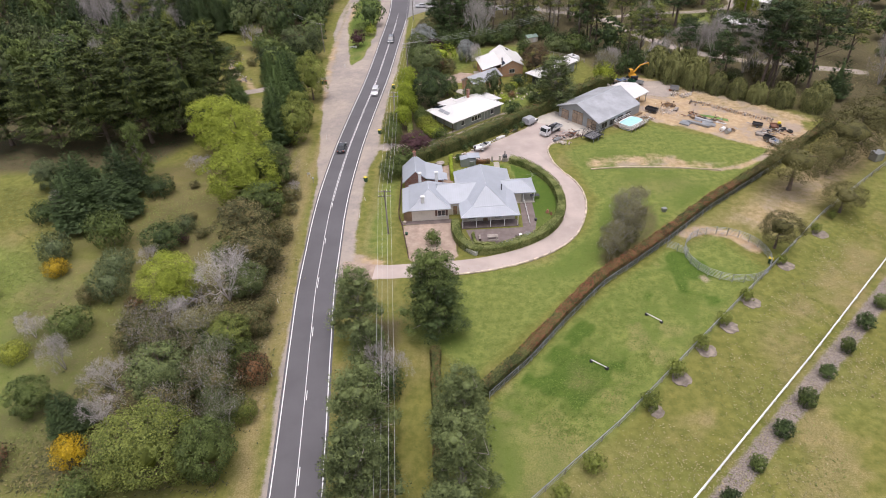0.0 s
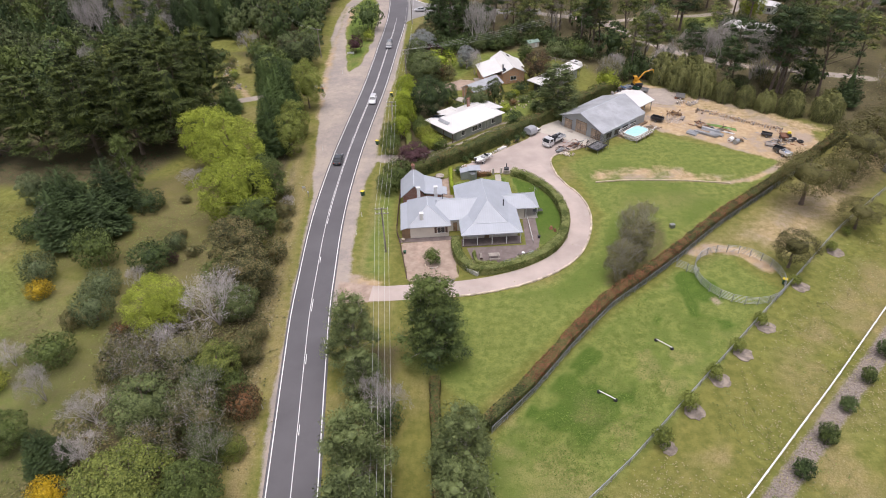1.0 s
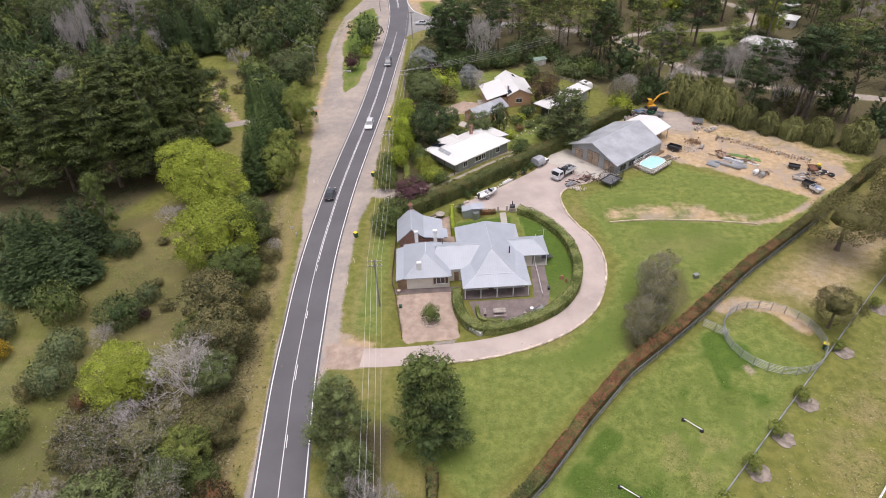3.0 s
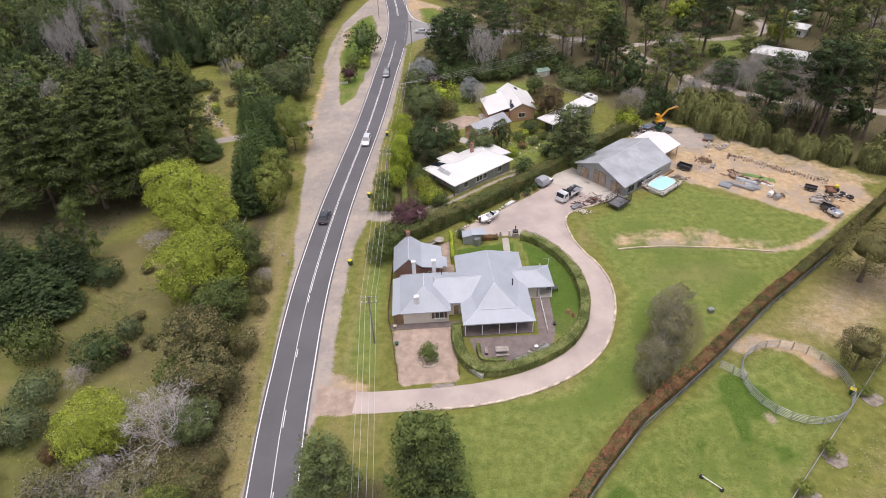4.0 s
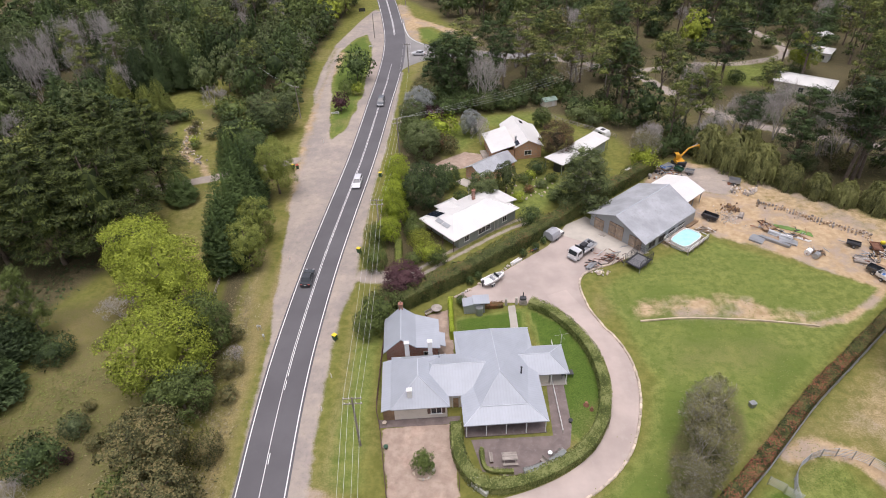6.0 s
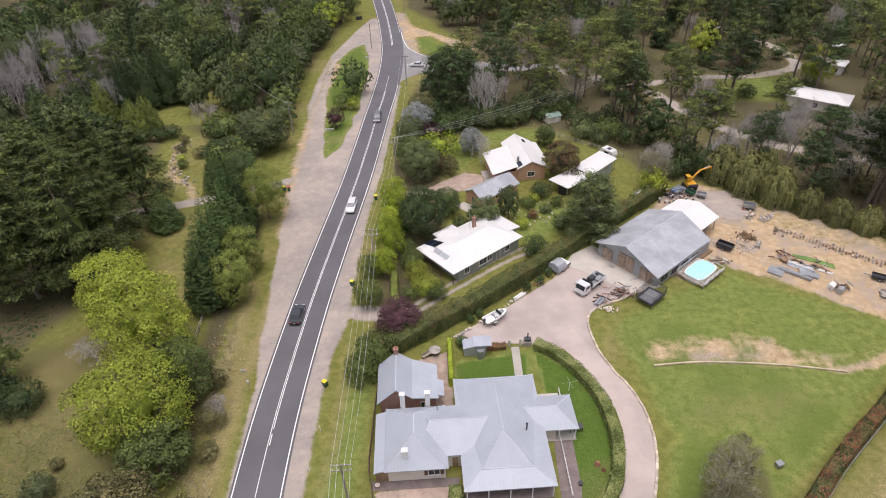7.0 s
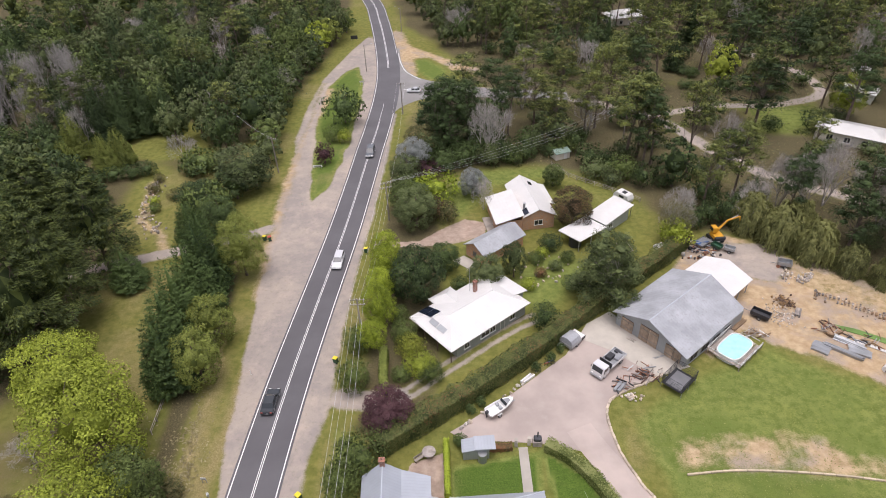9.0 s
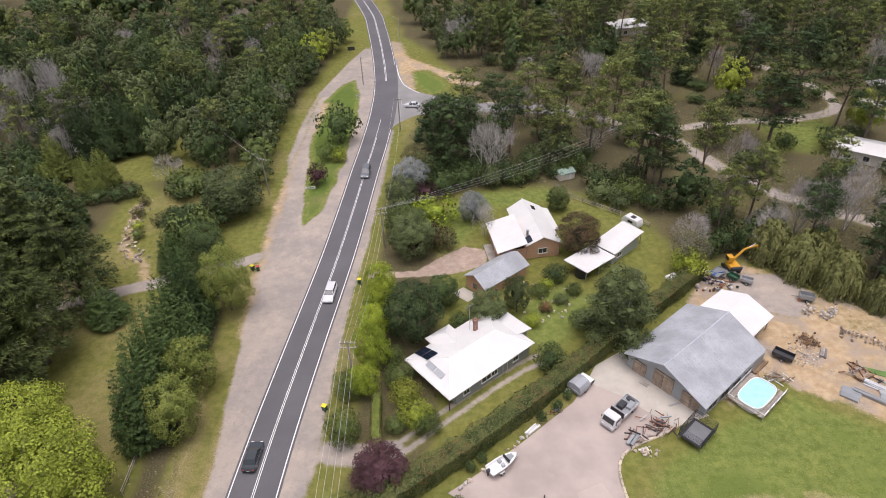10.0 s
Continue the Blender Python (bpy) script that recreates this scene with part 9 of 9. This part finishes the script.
def mixed_wood(x, y, rng):
    k = rng.random()
    tone = plan_noise(x, y, 22.0)
    if k < 0.3:
        grow("w_round", x, y, 9 + 6 * rng.random(), 3.6 + 1.8 * rng.random(), (L_DARK, L_GUM, L_GREEN, L_DARK)[int(tone * 3.99)], "mixed green tree in dense forest")
    elif k < 0.5:
        grow("w_cone", x, y, 10 + 8 * rng.random(), 3 + 1.6 * rng.random(), L_CONIFER, "dark conifer in dense mixed forest")
    elif k < 0.72:
        grow("w_broad", x, y, 10 + 6 * rng.random(), 3.8 + 1.6 * rng.random(), (L_GUM, L_DARK, L_GREEN)[int(rng.random() * 2.99)], "grey-green tree in dense forest")
    elif k < 0.84:
        grow("w_pine", x, y, 14 + 6 * rng.random(), 4 + 1.5 * rng.random(), None, "tall pine in dense forest")
    elif k < 0.93:
        grow("w_bare", x, y, 8 + 5 * rng.random(), 3.5 + 1.5 * rng.random(), None, "leafless grey forest tree")
    else:
        grow("bush", x, y, 4 + 3 * rng.random(), 3 + 1.5 * rng.random(), L_DARK, "dark bush in forest undergrowth")


def open_wood(x, y, rng):
    k = rng.random()
    if k < 0.6:
        grow("w_pine", x, y, 14 + 9 * rng.random(), 3.8 + 2 * rng.random(), (L_MACRO, L_PINE, L_PINE)[int(rng.random() * 2.99)], "tall open-crowned tree in thin woodland")
    elif k < 0.75:
        grow("w_round", x, y, 7 + 5 * rng.random(), 3 + 2 * rng.random(), (L_GUM, L_DARK, L_OLIVE)[int(rng.random() * 2.99)], "rounded tree in open woodland")
    elif k < 0.86:
        grow("w_bare", x, y, 8 + 5 * rng.random(), 3.5 + 1.5 * rng.random(), None, "leafless grey woodland tree")
    else:
        grow("bush", x, y, 3 + 2 * rng.random(), 2.4 + 1.4 * rng.random(), (L_DARK, L_GUM)[int(rng.random() * 1.99)], "dark bush in open woodland")


def wood_shrub(x, y, rng):
    grow("w_bush", x, y, 2 + 3 * rng.random(), 2 + 1.8 * rng.random(), (L_DARK, L_GUM, L_OLIVE, L_DARK)[int(rng.random() * 3.99)], "dark shrub in woodland undergrowth")


def dense_pines(x, y, rng):
    if rng.random() < 0.45:
        grow("bare", x, y, 12 + 5 * rng.random(), 4.4, None, "leafless grey tree behind the willows")
    elif rng.random() < 0.75:
        grow("pine", x, y, 16 + 8 * rng.random(), 4.6 + 1.8 * rng.random(), (L_MACRO, L_ROADSIDE)[int(rng.random() * 1.99)], "tall pine with a bare stem behind the willows")
    else:
        grow("w_cone", x, y, 8 + 6 * rng.random(), 3 + rng.random(), L_CONIFER, "dark young conifer behind the willows")


LEFT_WOOD = [(-150, 150), (-100, 146), (-80, 150), (-74, 168), (-88, 180), (-90, 204), (-68, 212), (-58, 185), (-53, 190), (-56, 215), (-54, 255), (-50, 300), (-60, 330), (-170, 330), (-190, 240)]
for x, y, h, r in ((-87.5, 218.8, 17.6, 3.7), (-91.9, 215, 17.2, 3.9), (-95.7, 210.7, 16.5, 3.9), (-103.6, 211.6, 14, 4.2), (-82, 220, 14.5, 4), (-98, 217, 16, 3.8), (-106, 205, 13, 3.8)):
    grow("cone", x, y, h, r, L_CONIFER, "tall dark green cypress in dense forest")
for x, y, h, r in ((-102.4, 196.5, 10, 2.8), (-95.7, 195, 10, 3), (-87.1, 196.5, 10.8, 2.8), (-89.3, 198.4, 9, 2.8), (-99.4, 205, 13, 3.6), (-86, 201, 10.5, 3.2), (-96.8, 193.9, 7.4, 4), (-84, 183, 8.5, 2.8)):
    grow("cone", x, y, h, r, L_FRESH, "bright-tipped young cypress at the forest edge")
grow("broad", -140, 226, 18, 8.5, L_GUM, "tall grey-green broadleaf tree in dense forest")
for x, y in ((-88, 191.2), (-84.5, 193), (-80.5, 194.2), (-77.5, 195.6)):
    grow("bush", x, y, 3.2, 2.6, L_DARK, "dark green rounded shrub beside the clearing")
for x, y, h, r, m in ((-72, 187, 2.4, 1.6, L_OLIVE), (-70, 182, 1.8, 1.4, L_LIME), (-73, 192, 2, 1.4, L_OLIVE), (-68.5, 178.5, 2, 1.6, L_GREEN), (-66, 184, 2.4, 2, L_OLIVE)):
    grow("bush", x, y, h, r, m, "low scrubby shrub in the forest clearing")
scatter(8, [(-100, 166), (-82, 168), (-78, 176), (-84, 186), (-98, 190)], mixed_wood, 4.2)
scatter(330, LEFT_WOOD, mixed_wood, 4.0, ([(-124, 207), (-130, 222), (-127, 250)], [(-95, 222), (-82, 205), (-72, 190)]), 6.0)
RIGHT_WOOD = [(-13, 222), (-4, 210), (24, 205), (40, 182), (52, 176), (70, 165), (92, 150), (130, 150), (140, 200), (140, 320), (-12, 330), (-14, 300), (-4, 284), (12, 268), (10, 252), (2, 234)]
scatter(125, RIGHT_WOOD, open_wood, 4.2, (WOOD_TRACK, WOOD_TRACK_2, [(-10, 264), (4, 264)], [(76, 204), (98, 216)], [(100, 226), (112, 240)], [(66, 166), (92, 210)], MOUTH_S, MOUTH_N, [(41, 214), (49, 206), (57, 196), (67, 186), (76, 178)]), 5.0)
scatter(70, [(-12, 226), (0, 204), (30, 203), (44, 182), (56, 176), (96, 152), (130, 160), (130, 300), (0, 320), (8, 262), (6, 236)], wood_shrub, 3.4, (WOOD_TRACK, WOOD_TRACK_2, MOUTH_S, MOUTH_N), 4.0)
scatter(75, [(-4, 286), (20, 268), (60, 258), (140, 262), (140, 330), (-12, 330)], mixed_wood, 4.4, (WOOD_TRACK, WOOD_TRACK_2, [(50, 308), (70, 318)]), 5.0)
BEHIND_YARD = [(54, 176), (62, 168), (80, 155), (92, 150), (110, 150), (112, 172), (86, 176), (66, 190), (54, 196)]
scatter(9, BEHIND_YARD, dense_pines, 5.2, (WOOD_TRACK, [(66, 166), (92, 210)]), 5.0)
for x, y, h, r in ((97, 224, 11, 4.2), (72, 246, 13, 4.6)):
    grow("broad", x, y, h, r, L_LIME, "lime green broadleaf tree beside the track")


for x, y, h, r, m in ((-49.5, 201, 8, 3.6, L_GUM), (-51.5, 208, 9, 4, L_GREEN), (-52, 216, 10, 4, L_GUM), (-54, 224, 11, 4, L_DARK), (-54, 232, 10, 4, L_GREEN), (-55, 240, 11, 4.2, L_GUM), (-55.5, 248, 10, 4, L_DARK), (-55.5, 257, 11, 4.4, L_GUM), (-55, 266, 10, 4, L_GREEN), (-54.5, 275, 11, 4.4, L_GUM), (-54, 285, 12, 4.4, L_LIME), (-52, 294, 11, 4.2, L_FRESH), (-51, 303, 12, 4.4, L_GUM), (-49.5, 312, 10, 4, L_GREEN), (-49.5, 190, 7, 3.2, L_DARK), (-52, 184, 8, 3.6, L_DARK)):
    grow("w_round", x, y, h, r, m, "rounded green tree at the roadside forest edge")
for x, y, h, r in ((-16, 318, 12, 5), (-21, 336, 13, 5), (-11, 304, 11, 4.5), (-7, 316, 12, 5), (-9, 292, 9, 4), (-58, 322, 13, 5), (-63, 336, 13, 5)):
    grow("w_broad", x, y, h, r, (L_GUM, L_DARK)[int(y) % 2], "grey-green tree beside the far road")


# far woods, one mass
def far_woods():
    rng = np.random.default_rng(5)
    ob = thing("far_woods", None, "distant mixed dark green forest", "forest", kind="stuff")
    groups = {}
    made, tries = 0, 0
    mats = (L_DARK, L_GUM, L_CONIFER, L_GREEN, L_MACRO)
    while made < 900 and tries < 60000:
        tries += 1
        x, y = rng.uniform(-300, 300), rng.uniform(150, 455)
        if not (y > 328 or x < -160 - 0.1 * (y - 150) or x > 138) or abs(x - road_x(y)) < 14 or (x > 60 and y < 170):
            continue
        made += 1
        h, r = 10 + 9 * rng.random(), 3.6 + 2.4 * rng.random()
        cl = []
        for k in range(7):
            a, z = rng.random() * 6.28, 0.35 + 0.6 * rng.random()
            q = r * 0.55 * (1.2 - 0.8 * z)
            cl.append(((x + math.cos(a) * q, y + math.sin(a) * q, z * h), (r * 0.5, r * 0.5, h * 0.17)))
        g = groups.setdefault(int(plan_noise(x, y, 30.0) * 3.5 + rng.random() * 2) % 5, [[], [], []])
        g[0].append(np.concatenate([clump_leaves(rng, p, s, 14, 1.35, 0.7, 0.4) for p, s in cl]))
        g[1] += cl
    for k, (cards, cl, _) in groups.items():
        ev, ef = cores(cl, 0.75)
        tagged(link_mesh("canopy", cards_mesh("canopy", np.concatenate(cards), ev, ef), mats[k], ob), kind="stuff")


far_woods()

# hedges
RED_HEDGE = [(2.4, 55), (8.2, 61.3), (14.6, 69.8), (21.5, 78), (28.3, 84), (35.2, 90.3), (44.8, 99.8), (54.6, 108.2), (66.5, 118.5), (86, 136)]
hedge("photinia_hedge", spline(RED_HEDGE[:2], 1.0), 1.5, 1.9, L_HEDGE, "green clipped hedge end along the paddock fence", 0.24, 44, tips=(L_RUST, 1.0))
hedge("photinia_hedge", spline(RED_HEDGE[1:3], 1.0), 1.5, 1.9, L_HEDGE, "long red-tipped clipped hedge along the paddock fence", 0.24, 44, tips=(L_NEWGROWTH, 0.62))
hedge("photinia_hedge", spline(RED_HEDGE[2:5], 1.0), 1.5, 1.9, L_HEDGE, "long red-tipped clipped hedge along the paddock fence", 0.24, 44, tips=(L_NEWGROWTH, 0.42))
hedge("photinia_hedge", spline(RED_HEDGE[4:8], 1.0), 1.5, 1.9, L_HEDGE, "long red-tipped clipped hedge along the paddock fence", 0.24, 44, tips=(L_NEWGROWTH, 0.7))
hedge("photinia_hedge", spline(RED_HEDGE[7:], 1.0), 1.5, 1.9, L_HEDGE, "green and russet clipped hedge along the paddock fence", 0.24, 44, tips=(L_RUST, 0.72))
NORTH_HEDGE = [(-12.5, 118.5), (-4.7, 124.6), (2.3, 130.3), (12, 139), (22.2, 149), (33, 158.8), (40, 165.5)]
hedge("boundary_hedge", spline(NORTH_HEDGE, 1.0), 2.5, 2.7, L_HEDGE, "tall thick green boundary hedge beside the yard", 0.26, 38, 0.18, tips=(L_RUST, 1.15))
LOOP = [(-2.0, 95.6), (-1.7, 92), (-0.9, 89.4), (0.6, 87.4), (2.6, 86.6), (6, 87.2), (9.6, 88.8), (13.6, 91.4), (16.6, 95.2), (18.1, 99.5), (18.5, 104), (17.7, 109.4), (15.6, 114), (12.8, 117.6), (9.6, 119.8)]
hedge("garden_hedge", spline(LOOP, 0.8), 1.5, 1.35, L_BOX, "low curved clipped garden hedge round the lawn", 0.2, 55)
hedge("box_hedge", spline([(1.3, 92.2), (1.9, 89.2), (5.2, 88.9)], 0.6), 0.5, 0.6, L_BOX, "low clipped box hedge beside the patio", 0.16, 70)
hedge("screen_hedge", spline([(-2.9, 111.8), (-3.4, 119.6)], 0.8), 0.6, 2.0, L_VIVID, "narrow bright green screen hedge", 0.2, 55)
hedge("gate_hedge", spline([(-12.2, 127), (-13, 131), (-13.4, 136)], 0.8), 1.1, 2.2, L_FRESH, "tall clipped green hedge by the lane", 0.22, 45)
hedge("verge_hedge", spline([(-4.3, 62.5), (-4.0, 56), (-3.4, 48), (-2.8, 38)], 0.8), 1.1, 1.4, L_HEDGE, "russet roadside hedge beneath eucalypts", 0.24, 40, 0.3, tips=(L_RUST, 1.05))
hedge("flower_bed", spline([(-0.2, 119.2), (5.2, 119.6)], 0.8), 1.0, 0.7, L_RUST, "mixed russet flower bed at the yard edge", 0.2, 45)
hedge("white_roses", spline([(-1.6, 93), (-0.9, 89.8), (0.4, 87.2), (2, 85.9)], 0.6), 0.9, 0.8, L_FLOWER, "white flowering bushes along the garden hedge", 0.14, 16, 0.5)
hedge("lavender_bed", spline([(6.5, 88.9), (9.6, 90.2), (11.8, 92)], 0.6), 0.8, 0.5, L_SILVER, "grey lavender at the patio edge", 0.14, 45, 0.4)

# the patterns that the plants were copied from are no longer needed
for h0, r0, obs in KINDS.values():
    for src in obs:
        for o in (*src.children_recursive, src):
            bpy.data.objects.remove(o)


# grass tufts over the rough ground, one mass
def tufts(name, label, n, poly, leaf, size, keep):
    rng = np.random.default_rng(n)
    xs, ys = [p[0] for p in poly], [p[1] for p in poly]
    x, y = rng.uniform(min(xs), max(xs), n * 3), rng.uniform(min(ys), max(ys), n * 3)
    ok = inside(x, y, poly) & keep(x, y, rng)
    x, y = x[ok][:n], y[ok][:n]
    m = len(x)
    wander = 1.6 * rng.normal(size=(2, m)) * (rng.random(m) < 0.5)
    x, y = x + wander[0], y + wander[1]
    c = np.column_stack([x, y, size * 0.14 + rng.random(m) * 0.05])
    nr = np.column_stack([rng.normal(size=m) * 0.6, rng.normal(size=m) * 0.6, 1.4 + rng.random(m)])
    ob = link_mesh(name, cards_mesh(name, leaf_cards(c, nr, size * (0.5 + rng.random(m)), 0.5, rng=rng, shade=np.tile((0.0, 0.0, 1.0), (m, 1)) + rng.normal(size=(m, 3)) * 0.12)), leaf)
    tagged(ob, label, "grass", kind="stuff")


def patchy(scale, level):
    return lambda x, y, rng: (plan_noise(x, y, scale) + 0.5 * plan_noise(x, y, scale / 3) + rng.random(len(x)) * 0.5 > level) & (np.abs(x - road_x(y)) > 5)


tufts("rough_grass", "rough tufted green grass on open ground", 20000, [(-100, 34), (-34, 34), (-36, 110), (-45, 118), (-62, 112), (-100, 110)], L_BLADE, 0.34, patchy(7, 1.0))
tufts("dry_grass", "dry straw-coloured grass tufts on the verge", 9000, [(-52, 60), (-27, 50), (-30, 75), (-35, 112), (-42, 140), (-46, 118), (-46, 90)], L_STRAW, 0.4, patchy(5, 0.95))
tufts("paddock_grass", "lush tufted paddock grass", 16000, [(6, 53), (12, 46), (49, 82), (44, 90), (36, 87), (22, 75)], L_DARKBLADE, 0.2, patchy(9, 1.15))
tufts("field_grass", "short dry field grass tufts", 16000, [(12, 40), (30, 30), (100, 92), (100, 120), (80, 106)], L_STRAW, 0.26, patchy(8, 1.15))
tufts("orchard_grass", "short green field grass tufts", 12000, [(12, 40), (30, 30), (100, 92), (100, 120), (80, 106)], L_BLADE, 0.28, patchy(6, 1.15))
tufts("lawn_grass", "short lawn grass with worn patches", 14000, [(-1, 60), (3, 57), (62, 110), (66, 124), (45, 136), (30, 129), (22, 122), (26, 104), (22, 92), (14, 83), (-8, 78)], L_BLADE, 0.2, patchy(5, 1.15))
tufts("forest_floor", "leafy undergrowth on the forest floor", 22000, [(-160, 112), (-70, 116), (-70, 156), (-76, 172), (-92, 186), (-98, 222), (-78, 226), (-52, 200), (-52, 320), (-170, 330)], L_DARK, 0.6, patchy(12, 0.95))
tufts("wood_floor", "low undergrowth in open woodland", 24000, [(-16, 205), (0, 196), (30, 202), (50, 172), (82, 150), (140, 150), (140, 330), (-18, 330), (-8, 285), (6, 262)], L_OLIVE, 0.5, patchy(10, 1.2))
tufts("shrubby_edge", "scrubby low growth beneath roadside trees", 9000, [(-54, 40), (-29, 40), (-30, 70), (-33, 92), (-46, 82), (-54, 60)], L_OLIVE, 0.4, patchy(5, 0.9))
